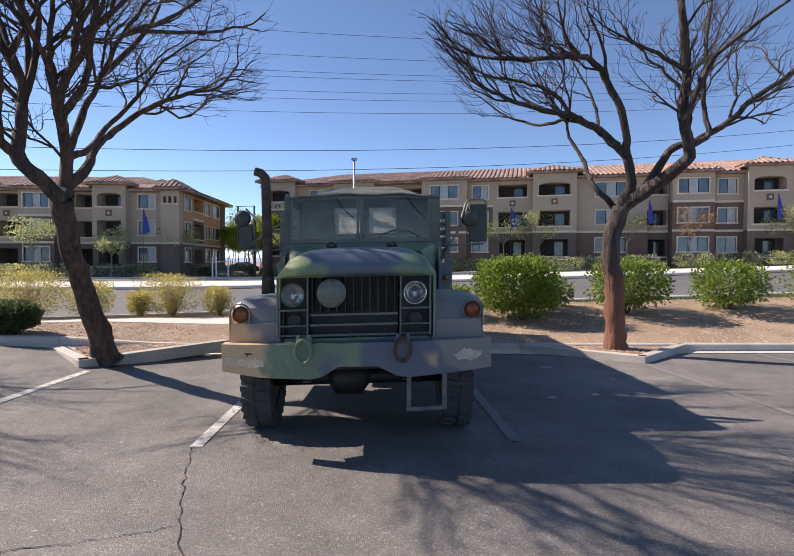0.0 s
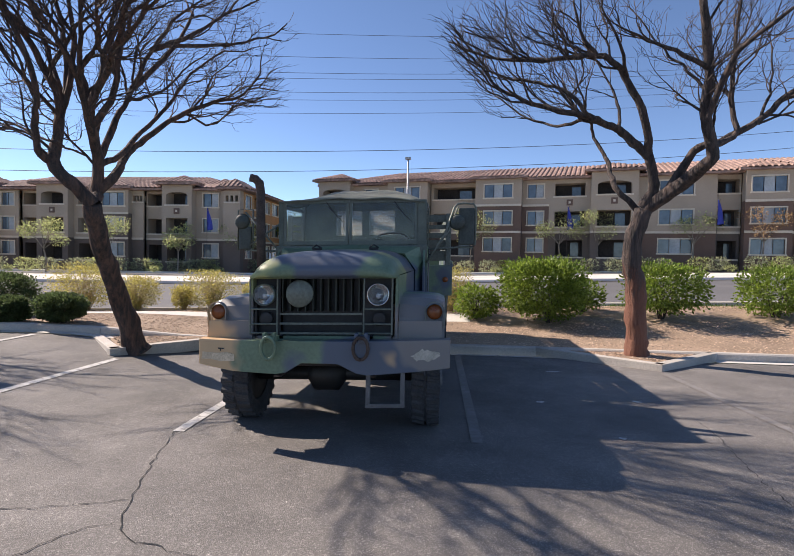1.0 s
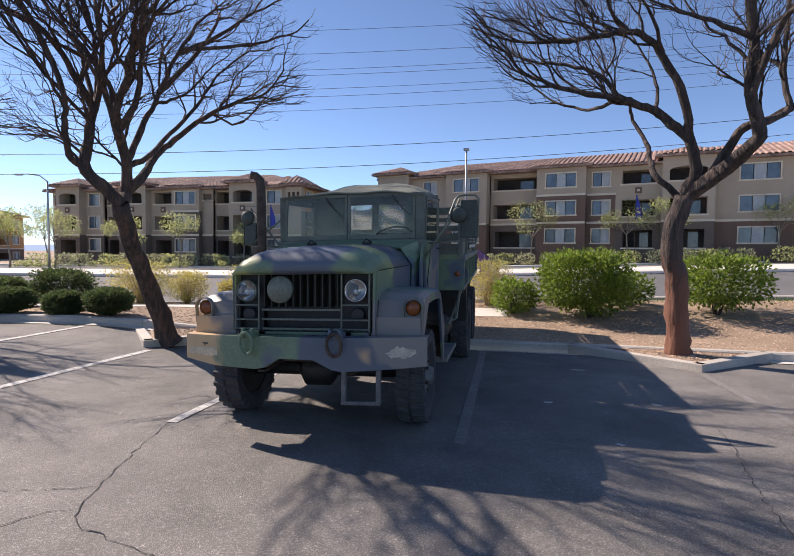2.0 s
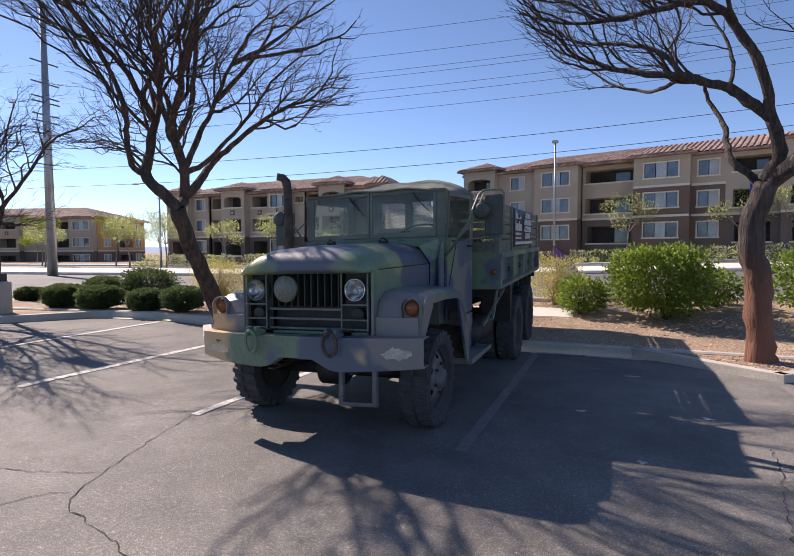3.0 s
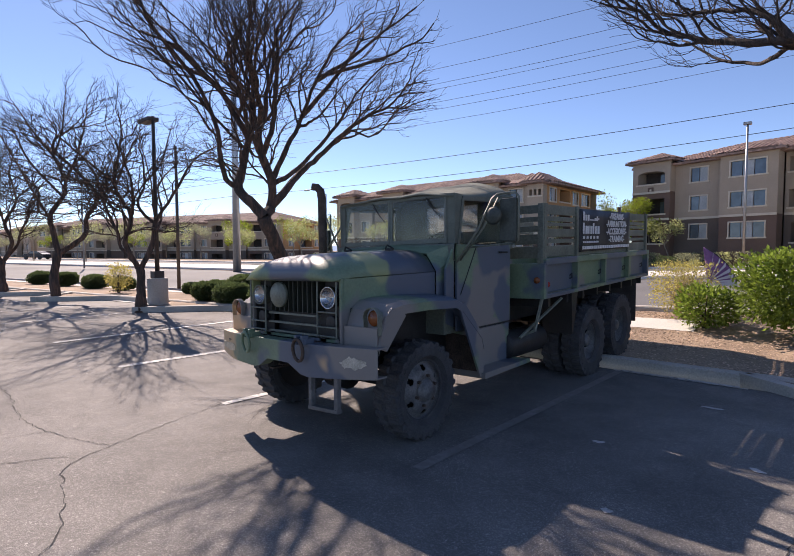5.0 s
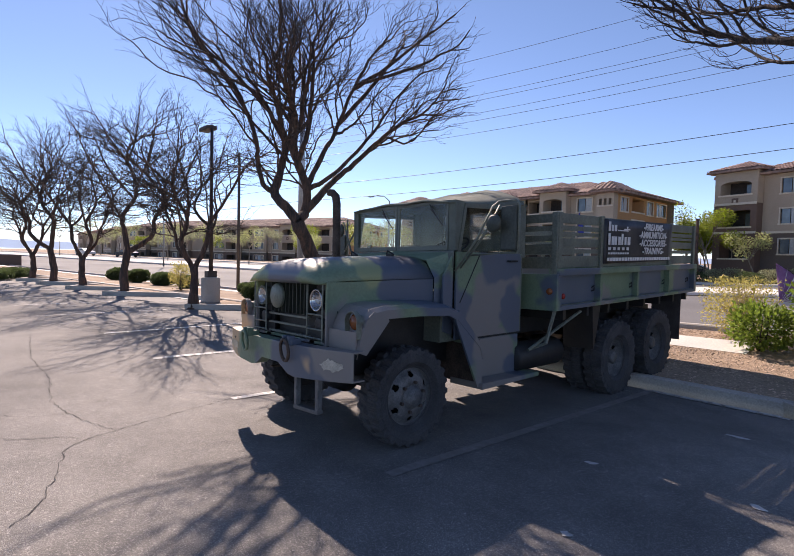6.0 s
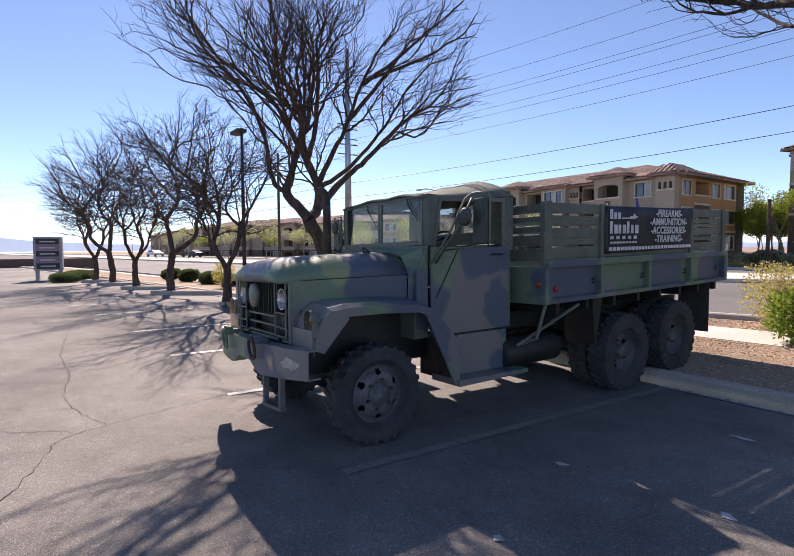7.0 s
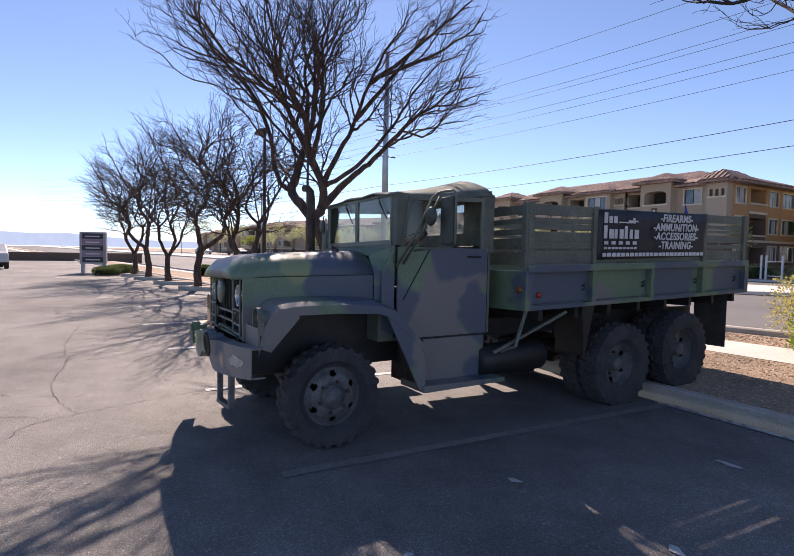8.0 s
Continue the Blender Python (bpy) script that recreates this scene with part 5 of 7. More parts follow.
def apartment(name, p0, p1, base, storey, depth, bays, end_bays, label, left_wall=True, end_way=None, footing=0.8):
    """Three storeys of stucco. Bays run along the street front: (u0, u1, kind, step forward, colours by storey)."""
    p0, p1 = Vector((*p0, 0)), Vector((*p1, 0))
    U = (p1 - p0).normalized()
    N = Vector((U.y, -U.x, 0))
    ob = thing(name, (p0.x, p0.y, base), label, "apartment building", "apartment buildings along the road")
    eave = 3 * storey

    def W(u, d, z):
        return U * u + N * d + Vector((0, 0, z))

    walls = bmesh.new()
    roofs = bmesh.new()

    def quad(bm, pts, mi=0):
        f = bm.faces.new([bm.verts.new(p) for p in pts])
        f.material_index = mi
        return f

    def pane_set(Wf, a, b, z0, z1, d, arched=False):
        bm = bmesh.new()
        t = 0.1
        for q in ((a - t, b + t, z1, z1 + t * 1.2), (a - t * 1.6, b + t * 1.6, z0 - t * 1.3, z0), (a - t, a, z0, z1), (b, b + t, z0, z1)):
            o = [Wf(q[0], d + 0.07, q[2]), Wf(q[1], d + 0.07, q[2]), Wf(q[1], d + 0.07, q[3]), Wf(q[0], d + 0.07, q[3])]
            i = [Wf(q[0], d - 0.05, q[2]), Wf(q[1], d - 0.05, q[2]), Wf(q[1], d - 0.05, q[3]), Wf(q[0], d - 0.05, q[3])]
            quad(bm, o)
            for k in range(4):
                quad(bm, [o[k], i[k], i[(k + 1) % 4], o[(k + 1) % 4]])
        wo = part("window", bm, TRIM, ob, "cream framed window")
        n = 3 if b - a > 2.0 else 2
        for k in range(n):
            q0, q1 = a + (b - a) * k / n + 0.03, a + (b - a) * (k + 1) / n - 0.03
            bm = bmesh.new()
            quad(bm, [Wf(q0, d - 0.10, z0), Wf(q1, d - 0.10, z0), Wf(q1, d - 0.10, z1), Wf(q0, d - 0.10, z1)])
            part("pane", bm, BLIND if (k % 2 == 1) else WINDOW, wo)
        return wo

    def front(Wf, a, b, d, kind, colours, back):
        """One bay of wall with its openings on each storey."""
        holes = []
        mid = (a + b) / 2
        for s in range(3):
            z = s * storey
            if kind == "wide":
                w = min(1.35, (b - a) * 0.36)
                holes.append((mid - w, mid + w, z + 0.75, z + 2.0, "win"))
            elif kind == "single":
                w = min(0.75, (b - a) * 0.3)
                holes.append((mid - w, mid + w, z + 0.75, z + 2.0, "win"))
            elif kind in ("balcony", "arch", "ornament"):
                w = (b - a) * (0.36 if kind != "balcony" else 0.44)
                if s == 2:
                    holes.append((mid - w, mid + w, z + 0.85, z + 2.05, "bal"))
                elif s == 1:
                    holes.append((mid - w, mid + w, z + 0.55, z + 2.0, "bal"))
                else:
                    holes.append((mid - w * 0.9, mid + w * 0.9, z + 0.3, z + 1.9, "bal"))
            elif kind == "slits":
                for k in range(3):
                    c = a + (b - a) * (k + 0.8) / 3.6
                    if s == 2:
                        holes.append((c - 0.14, c + 0.14, z + 1.2, z + 1.8, "bal"))
        us = sorted({a, b, *[h[0] for h in holes], *[h[1] for h in holes]})
        zs = sorted({0.0, storey, 2 * storey, eave, *[h[2] for h in holes], *[h[3] for h in holes]})
        for x0, x1 in zip(us, us[1:]):
            for z0, z1 in zip(zs, zs[1:]):
                cx, cz = (x0 + x1) / 2, (z0 + z1) / 2
                if any(h[0] < cx < h[1] and h[2] < cz < h[3] for h in holes):
                    continue
                quad(walls, [Wf(x0, d, z0), Wf(x1, d, z0), Wf(x1, d, z1), Wf(x0, d, z1)], colours[min(2, int(cz / storey))])
        for x0, x1, z0, z1, k in holes:
            deep = 0.12 if k == "win" else 1.5
            mi = colours[min(2, int((z0 + 0.1) / storey))]
            o = [(x0, z0), (x1, z0), (x1, z1), (x0, z1)]
            for i in range(4):
                p, q = o[i], o[(i + 1) % 4]
                quad(walls, [Wf(p[0], d, p[1]), Wf(p[0], d - deep, p[1]), Wf(q[0], d - deep, q[1]), Wf(q[0], d, q[1])], mi)
            if k == "win":
                pane_set(Wf, x0, x1, z0, z1, d)
            else:
                # back wall of the recess, its shade painted dark
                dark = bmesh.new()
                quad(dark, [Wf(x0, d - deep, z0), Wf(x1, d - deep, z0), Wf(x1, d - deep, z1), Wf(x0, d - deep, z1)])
                part("balcony_back", dark, BALCONYSHADE, ob)
                bm = bmesh.new()
                for y0, y1, e in ((z0 - 0.14, z0, 0.08),):
                    oo = [Wf(x0 - 0.15, d + e, y0), Wf(x1 + 0.15, d + e, y0), Wf(x1 + 0.15, d + e, y1), Wf(x0 - 0.15, d + e, y1)]
                    ii = [Wf(x0 - 0.15, d, y0), Wf(x1 + 0.15, d, y0), Wf(x1 + 0.15, d, y1), Wf(x0 - 0.15, d, y1)]
                    quad(bm, oo)
                    for i in range(4):
                        quad(bm, [oo[i], ii[i], ii[(i + 1) % 4], oo[(i + 1) % 4]])
                led = part("balcony_ledge", bm, TRIM, ob)
                if x1 - x0 > 1.2:
                    bm = bmesh.new()
                    q0, q1 = x0 + (x1 - x0) * 0.55, x0 + (x1 - x0) * 0.85
                    quad(bm, [Wf(q0, d - deep + 0.03, z0 + 0.05), Wf(q1, d - deep + 0.03, z0 + 0.05), Wf(q1, d - deep + 0.03, z1 - 0.2), Wf(q0, d - deep + 0.03, z1 - 0.2)])
                    part("balcony_door", bm, WINDOW, led)
                if kind == "arch" and z1 > 2 * storey:
                    # corner pieces that turn the top of the opening into an arch
                    bm = bmesh.new()
                    for sgn in (-1, 1):
                        cx = x0 if sgn < 0 else x1
                        pts = [(cx, z1)]
                        for i in range(7):
                            t = i / 6 * math.pi / 2
                            pts.append((cx - sgn * (x1 - x0) / 2 * (1 - math.cos(t)), z1 - 0.34 * (1 - math.sin(t))))
                        f = [Wf(p[0], d + 0.004, p[1]) for p in pts]
                        for i in range(1, len(f) - 1):
                            quad(bm, [f[0], f[i], f[i + 1]])
                    part("arch_spandrel", bm, (STUCCO, STUCCO2, STUCCO3, ORANGE)[colours[2]], ob)
                if kind in ("arch", "ornament") and z0 > 1.9 * storey:
                    bm = bmesh.new()
                    c = (x0 + x1) / 2
                    o1 = [Wf(c + i, d + 0.06, z0 - 0.62 + j) for i, j in ((-0.28, -0.28), (0.28, -0.28), (0.28, 0.28), (-0.28, 0.28))]
                    i1 = [Wf(c + i, d, z0 - 0.62 + j) for i, j in ((-0.28, -0.28), (0.28, -0.28), (0.28, 0.28), (-0.28, 0.28))]
                    quad(bm, o1)
                    for i in range(4):
                        quad(bm, [o1[i], i1[i], i1[(i + 1) % 4], o1[(i + 1) % 4]])
                    orn = part("ornament_plate", bm, STUCCO2, ob)
                    bm = bmesh.new()
                    quad(bm, [Wf(c + i, d + 0.075, z0 - 0.62 + j) for i, j in ((-0.1, -0.1), (0.1, -0.1), (0.1, 0.1), (-0.1, 0.1))])
                    part("ornament_tile", bm, TRIM, orn)
        # returns to the main wall
        if d > back:
            for x in (a, b):
                for s in range(3):
                    quad(walls, [Wf(x, d, s * storey), Wf(x, back, s * storey), Wf(x, back, (s + 1) * storey), Wf(x, d, (s + 1) * storey)], colours[s])
        # storey bands
        for s in (1, 2):
            if colours[s] != colours[s - 1] or s == 1:
                bm = bmesh.new()
                z = s * storey
                o = [Wf(a, d + 0.07, z - 0.1), Wf(b, d + 0.07, z - 0.1), Wf(b, d + 0.07, z + 0.1), Wf(a, d + 0.07, z + 0.1)]
                i = [Wf(a, d, z - 0.1), Wf(b, d, z - 0.1), Wf(b, d, z + 0.1), Wf(a, d, z + 0.1)]
                quad(bm, o)
                for k in range(4):
                    quad(bm, [o[k], i[k], i[(k + 1) % 4], o[(k + 1) % 4]])
                part("storey_band", bm, TRIM, ob)

    length = bays[-1][1]
    for a, b, kind, step, colours in bays:
        front(W, a, b, step, kind, colours, -0.2)
        if step > 0.5:
            roof_mesh(roofs, W, a, b, step - 4.0, step, eave + (0.45 if kind == "arch" else 0.1), 0.9, 0.55)
            if kind == "arch":
                for x in (a, b):
                    quad(walls, [W(x, step, eave), W(x, step - 4, eave), W(x, step - 4, eave + 0.45), W(x, step, eave + 0.45)])
                quad(walls, [W(a, step, eave), W(b, step, eave), W(b, step, eave + 0.45), W(a, step, eave + 0.45)])

    def We(u, d, z):
        if end_way:
            return U * length + Vector((end_way[0] * u + end_way[1] * d, end_way[1] * u - end_way[0] * d, z))
        return U * (length + d) + N * (-u) + Vector((0, 0, z))

    for a, b, kind, step, colours in end_bays:
        front(We, a, b, step, kind, colours, -0.2)
    if left_wall:
        for s in range(3):
            quad(walls, [W(0, 0, s * storey), W(0, -depth, s * storey), W(0, -depth, (s + 1) * storey), W(0, 0, (s + 1) * storey)])
    quad(walls, [W(0, -depth, 0), W(length, -depth, 0), W(length, -depth, eave), W(0, -depth, eave)])
    for v in walls.verts:
        if abs(v.co.z) < 1e-4:
            v.co.z = -footing
    bmesh.ops.remove_doubles(walls, verts=walls.verts[:], dist=0.001)
    left = set(walls.faces)
    while left:
        run, todo = set(), [left.pop()]
        while todo:
            f = todo.pop()
            run.add(f)
            for e in f.edges:
                for g in e.link_faces:
                    if g in left:
                        left.discard(g)
                        todo.append(g)
        piece = bmesh.new()
        seen = {}
        for f in sorted(run, key=lambda f: tuple(f.calc_center_median())):
            g = piece.faces.new([seen.setdefault(v, None) or seen.update({v: piece.verts.new(v.co)}) or seen[v] for v in f.verts])
            g.material_index = f.material_index
        part("wall", piece, [STUCCO, STUCCO2, STUCCO3, ORANGE], ob, "stucco wall in tan and brown")
    walls.free()
    roof_mesh(roofs, W, 0, length, -depth, 0.0, eave, 2.1, 0.7)
    if end_way:
        roof_mesh(roofs, We, 0.2, end_bays[-1][1], -7.0, 0.3, eave + 0.012, 1.5, 0.6)
    part("roof", roofs, ROOF, ob, "terracotta barrel-tile hip roof")
    return ob


T, BR, GR, OR = 0, 1, 2, 3
apartment("apartment_building", (-8.8, 60.2), (37.8, 47.2), 1.9, 2.62, 13,
          [(-0.4, 3.4, "arch", 0.9, (BR, BR, T)), (3.4, 7.8, "single", 0.0, (GR, T, T)), (7.8, 12.2, "wide", 0.9, (BR, T, T)), (12.2, 17.2, "balcony", -0.5, (GR, T, T)),
           (17.2, 21.7, "wide", 0.9, (BR, BR, T)), (21.7, 24.2, "single", 0.0, (BR, BR, T)), (24.2, 28.0, "ornament", 0.0, (GR, T, T)), (28.0, 32.0, "arch", 0.9, (GR, T, T)),
           (32.0, 38.3, "wide", 0.0, (BR, T, T)), (38.3, 40.2, "balcony", -0.5, (GR, T, T)), (40.2, 43.6, "wide", 0.9, (BR, BR, T)), (43.6, 46.2, "single", 0.0, (BR, BR, T)),
           (46.2, 49.6, "arch", 0.9, (GR, T, T)), (49.6, 55.0, "wide", 0.0, (BR, T, T)), (55.0, 60.0, "balcony", -0.5, (GR, T, T)), (60.0, 66.0, "wide", 0.9, (BR, BR, T))],
          [], "three-storey tan and brown stucco apartment building with tiled roof", footing=2.3)
apartment("apartment_building", (-45.0, 51.8), (-15.0, 51.4), 0.75, 2.45, 13,
          [(0.0, 1.3, "single", 0.0, (GR, T, T)), (1.3, 4.3, "arch", 0.9, (GR, T, T)), (4.3, 6.6, "single", 0.0, (GR, T, T)), (6.6, 9.3, "balcony", -0.5, (GR, T, T)), (9.3, 12.6, "arch", 0.9, (GR, T, T)),
           (12.6, 15.5, "ornament", 0.0, (GR, T, T)), (15.5, 18.7, "wide", 0.6, (GR, GR, T)), (18.7, 19.9, "slits", 0.0, (GR, T, T)), (19.9, 22.3, "balcony", -0.5, (GR, T, T)), (22.3, 25.3, "arch", 0.9, (GR, T, T)),
           (25.3, 28.3, "single", 0.0, (GR, T, T)), (28.3, 30.0, "slits", 0.6, (GR, T, T))],
          [(0.0, 3.0, "single", 0.0, (BR, OR, OR)), (3.0, 6.0, "balcony", 0.0, (BR, BR, OR)), (6.0, 8.4, "single", 0.0, (BR, OR, OR)), (8.4, 11.6, "wide", 0.0, (BR, OR, OR))],
          "three-storey tan stucco apartment building with arched balconies", end_way=(0.0, 1.0))
KINDS = (("wide", 0.6), ("arch", 0.9), ("balcony", -0.4), ("wide", 0.6), ("single", 0.0), ("arch", 0.9), ("slits", 0.0), ("balcony", -0.4))
apartment("apartment_building", (-137.7, 41.9), (-69.5, 61.1), -1.0, 2.62, 13,
          [(k * 4.168, k * 4.168 + 4.168, KINDS[k % 8][0], KINDS[k % 8][1], (GR if k % 3 else BR, T, T)) for k in range(17)],
          [(0.3, 5, "single", 0.0, (BR, OR, OR)), (5, 9, "balcony", 0.4, (BR, OR, OR)), (9, 13, "single", 0.0, (BR, OR, OR))],
          "distant three-storey tan stucco apartment building")
apartment("apartment_building", (-238.4, 48.9), (-147.7, 43.2), -1.5, 2.8, 14,
          [(k * 7.573, k * 7.573 + 7.573, KINDS[k % 8][0], KINDS[k % 8][1], (T, T, T)) for k in range(12)],
          [(0.3, 5, "single", 0.0, (T, T, T)), (5, 9, "balcony", 0.4, (T, T, T)), (9, 14, "single", 0.0, (T, T, T))],
          "far tan apartment building down the street")


# ---------------------------------------------------------------- poles, wires, sign, banners
def lamp_pole(at, height, r, mat, label, head="box", category="street lamp"):
    ob = thing("street_lamp", at, label, category)
    bm = bmesh.new()
    tube(bm, [(0, 0, 0), (0, 0, height)], [r, r * 0.7], 10)
    part("pole", bm, mat, ob, smooth=True)
    bm = bmesh.new()
    if head == "box":
        box(bm, -0.6, 0.04, -0.14, 0.14, height - 0.12, height - 0.02, 0.02)
    elif head == "none":
        lathe(bm, [(0.0, r * 0.72), (0.03, r * 0.5), (0.035, 0.001)], (0, 0, height), Vector((0, 0, 1)), 10)
    elif head == "arm":
        tube(bm, [(0, 0, height - 0.05), (-0.5, -0.2, height + 0.4), (-1.3, -0.5, height + 0.5), (-1.7, -0.65, height + 0.48)], 0.045, 8)
        box(bm, -2.25, -1.65, -0.85, -0.55, height + 0.38, height + 0.5, 0.03)
    else:
        box(bm, -0.28, 0.28, -0.22, 0.22, height, height + 0.22, 0.04)
    part("lamp_head", bm, mat, ob)
    return ob


pl = lamp_pole((-6.7, 10.1, 0.95), 4.2, 0.06, STEEL, "dark square parking lot light on a concrete base", "box", "parking light")
bm = bmesh.new()
lathe(bm, [(-0.65, 0.001), (-0.65, 0.25), (0.02, 0.25), (0.04, 0.225), (0.04, 0.001)], (0, 0, 0), Vector((0, 0, 1)), 28)
part("concrete_base", bm, CONCRETE, pl, smooth=False)
bm = bmesh.new()
box(bm, -0.13, 0.13, -0.13, 0.13, 0.0, 0.22, 0.02)
part("pole_shoe", bm, STEEL, pl)
lamp_pole((-30.9, 37.4, 0), 7.0, 0.09, GALV, "grey curved-arm street lamp beside the road", "arm")
lamp_pole((0.8, 53.8, 1.2), 10.3, 0.11, GALV, "slim grey lamp post with a small head", "cap")
lamp_pole((-12.8, 13.7, 0.2), 5.5, 0.07, STEEL, "thin dark pole behind the pavement", "none", "pole")
lamp_pole((-44, 20.6, 0.1), 7.5, 0.08, GALV, "grey curved-arm street lamp beside the road", "arm")

POLE = (-28.6, 26.2)
up = thing("utility_pole", (POLE[0], POLE[1], 0), "tall tapered grey steel utility pole with side arms", "utility pole")
bm = bmesh.new()
tube(bm, [(0, 0, 0), (0, 0, 17.5)], [0.31, 0.17], 12)
part("mast", bm, GALV, up, smooth=True)
HEIGHTS = (5.83, 6.97, 9.17, 9.94, 10.38, 11.17, 11.49, 12.40, 13.73)
for h in HEIGHTS[2:]:
    bm = bmesh.new()
    tube(bm, [(0, -0.9, h + 0.1), (0, 0.9, h + 0.1)], 0.05, 6)
    part("side_arm", bm, STEEL, up)
for i, h in enumerate(HEIGHTS):
    bm = bmesh.new()
    pts = []
    for x0, x1, way, rise, sag, n in ((-112, POLE[0], 0.35, 0.0, 1.4, 14), (POLE[0], 55, 0.25, 0.10, 1.955, 30)):
        for k in range(n + (x1 == 55)):
            t = k / n
            x = x0 + (x1 - x0) * t
            pts.append((x, POLE[1] + (x - POLE[0]) * way, h + rise * (x - POLE[0]) - sag * 4 * t * (1 - t)))
    tube(bm, pts, 0.011 if i > 1 else 0.017, 5, False)
    w = link_mesh("overhead_wire", bm, WIRE, smooth=True)
    tagged(w, "thin dark overhead wire strung along the street", "wire", "overhead wires")


def pylon_sign():
    """Shop sign on two posts: grey frame with panels; the wording is left as plain bars."""
    ob = thing("pylon_sign", (-24.0, 5.9, 0.2), "grey framed shopping plaza sign with rows of panels", "sign")
    ob.rotation_euler = (0, 0, radians(78))
    bm = bmesh.new()
    box(bm, -0.62, 0.62, -0.2, 0.2, 0.5, 2.2, 0.02)
    fr = part("cabinet", bm, SIGNGREY, ob)
    for x in (-0.5, 0.5):
        bm = bmesh.new()
        box(bm, x - 0.08, x + 0.08, -0.1, 0.1, 0, 0.56)
        part("post", bm, SIGNGREY, ob)
    for k in range(5):
        bm = bmesh.new()
        z = 0.58 + k * 0.31
        box(bm, -0.5, 0.5, -0.22, 0.22, z, z + 0.29)
        p = part("panel", bm, SIGNPINK if k in (1, 3) else SIGNCOLOUR, fr)
        bm = bmesh.new()
        for q in (-0.226, 0.226):
            box(bm, -0.33, 0.33, q - 0.004, q + 0.004, z + 0.11, z + 0.165)
        part("bar", bm, WHITE, p)


pylon_sign()


def feather_flag(at, height, low, width, cloth, label, turn, lean=0.0):
    """Curved pole with a tall narrow cloth on one side of it."""
    ob = thing("feather_flag", at, label, "flag", "feather flags")
    ob.rotation_euler = (0, radians(lean), radians(turn))
    bm = bmesh.new()
    tube(bm, [(0, 0, 0), (0.0, 0, height * 0.9), (-width * 0.35, 0, height)], 0.018, 6)
    part("pole", bm, STEEL, ob)
    bm = bmesh.new()
    rows = []
    for i in range(13):
        t = i / 12
        z = height * 0.99 - (height * 0.99 - low) * t
        w = width * (0.12 + 0.88 * math.sin(t * math.pi / 2))
        rows.append([(-w * k / 5 - 0.01, 0.04 * math.sin(k * 1.3 + i * 0.5), z + (0.12 * k / 5 if i == 12 else 0)) for k in range(6)])
    loft(bm, rows)
    thicken(bm, 0.004)
    part("cloth", bm, cloth, ob, smooth=True)
    return ob


def fin_flag(at, height, low, width, turn):
    """A fin of cloth on a bowed pole: straight inner edge, curved outer edge, pale rays fanned over purple."""
    ob = thing("feather_flag", at, "purple and white feather flag beside the pavement", "flag", "feather flags")
    ob.rotation_euler = (0, 0, radians(turn))

    def rim(t):
        return (width * math.sin(t * math.pi / 2) ** 0.8, height - (height - low) * t)
    bm = bmesh.new()
    tube(bm, [(width * 1.02, 0, 0)] + [(rim(t / 8)[0] + 0.012, 0, rim(t / 8)[1]) for t in range(8, -1, -1)], 0.014, 6)
    part("pole", bm, STEEL, ob)
    bm = bmesh.new()
    rows = []
    for i in range(13):
        o, z = rim(i / 12)
        a = 0.16 * width * i / 12
        rows.append([(a + (o - a) * k / 6, 0.03 * math.sin(k * 1.1 + i * 0.5), z) for k in range(7)])
    loft(bm, rows)
    thicken(bm, 0.004)
    cloth = part("cloth", bm, FLAGDARK, ob, smooth=True)
    for i, t in enumerate((0.16, 0.30, 0.44, 0.58, 0.72, 0.86)):
        o, z = rim(t)
        bm = bmesh.new()
        sx, sz = 0.2 * width, low + 0.12
        for y in (-0.042, 0.042):
            prism(bm, [(sx, sz), (o - 0.02, z - 0.065), (o - 0.02, z + 0.05)], "y", y - 0.003, y + 0.003)
        part("ray", bm, FLAGCLOTH, cloth, "pale printed ray")
    bm = bmesh.new()
    for y in (-0.044, 0.044):
        prism(bm, [(0.17 * width, low), (width, low), (width, low + 0.1), (0.15 * width, low + 0.1)], "y", y - 0.003, y + 0.003)
    part("hem", bm, FLAGCLOTH, cloth, "pale hem")


fin_flag((3.75, 21.4, 0.2), 1.55, 0.42, 0.85, 12)
for x, y in ((-17.6, 49.3), (15.8, 51.7), (27.4, 48.4), (37.0, 45.5)):
    feather_flag((x, y, land(x, y) + 0.1), 6.1, 3.9, 0.55, BLUECLOTH, "slim blue feather flag on a dark pole", 180)


def hatchback(at, turn, paint, label):
    ob = thing("car", at, label, "car", "cars in the lot")
    ob.rotation_euler = (0, 0, radians(turn))
    bm = bmesh.new()
    prism(bm, [(-2.1, 0.35), (-2.15, 0.7), (-1.9, 0.92), (-1.0, 1.0), (-0.35, 1.42), (0.9, 1.46), (1.75, 1.02), (2.1, 0.92), (2.15, 0.4)], "y", -0.85, 0.85, 0.06)
    part("body", bm, paint, ob)
    bm = bmesh.new()
    prism(bm, [(-0.85, 1.03), (-0.32, 1.36), (0.85, 1.40), (1.45, 1.06)], "y", -0.862, 0.862)
    part("side_windows", bm, WINDOW, ob)
    for x in (-1.35, 1.35):
        for s in (-1, 1):
            bm = bmesh.new()
            lathe(bm, [(-0.1, 0.2), (-0.1, 0.3), (0.1, 0.3), (0.1, 0.2), (0.06, 0.001)], (x, s * 0.8, 0.3), Vector((0, s, 0)), 20)
            part("wheel", bm, RUBBER, ob)
    return ob


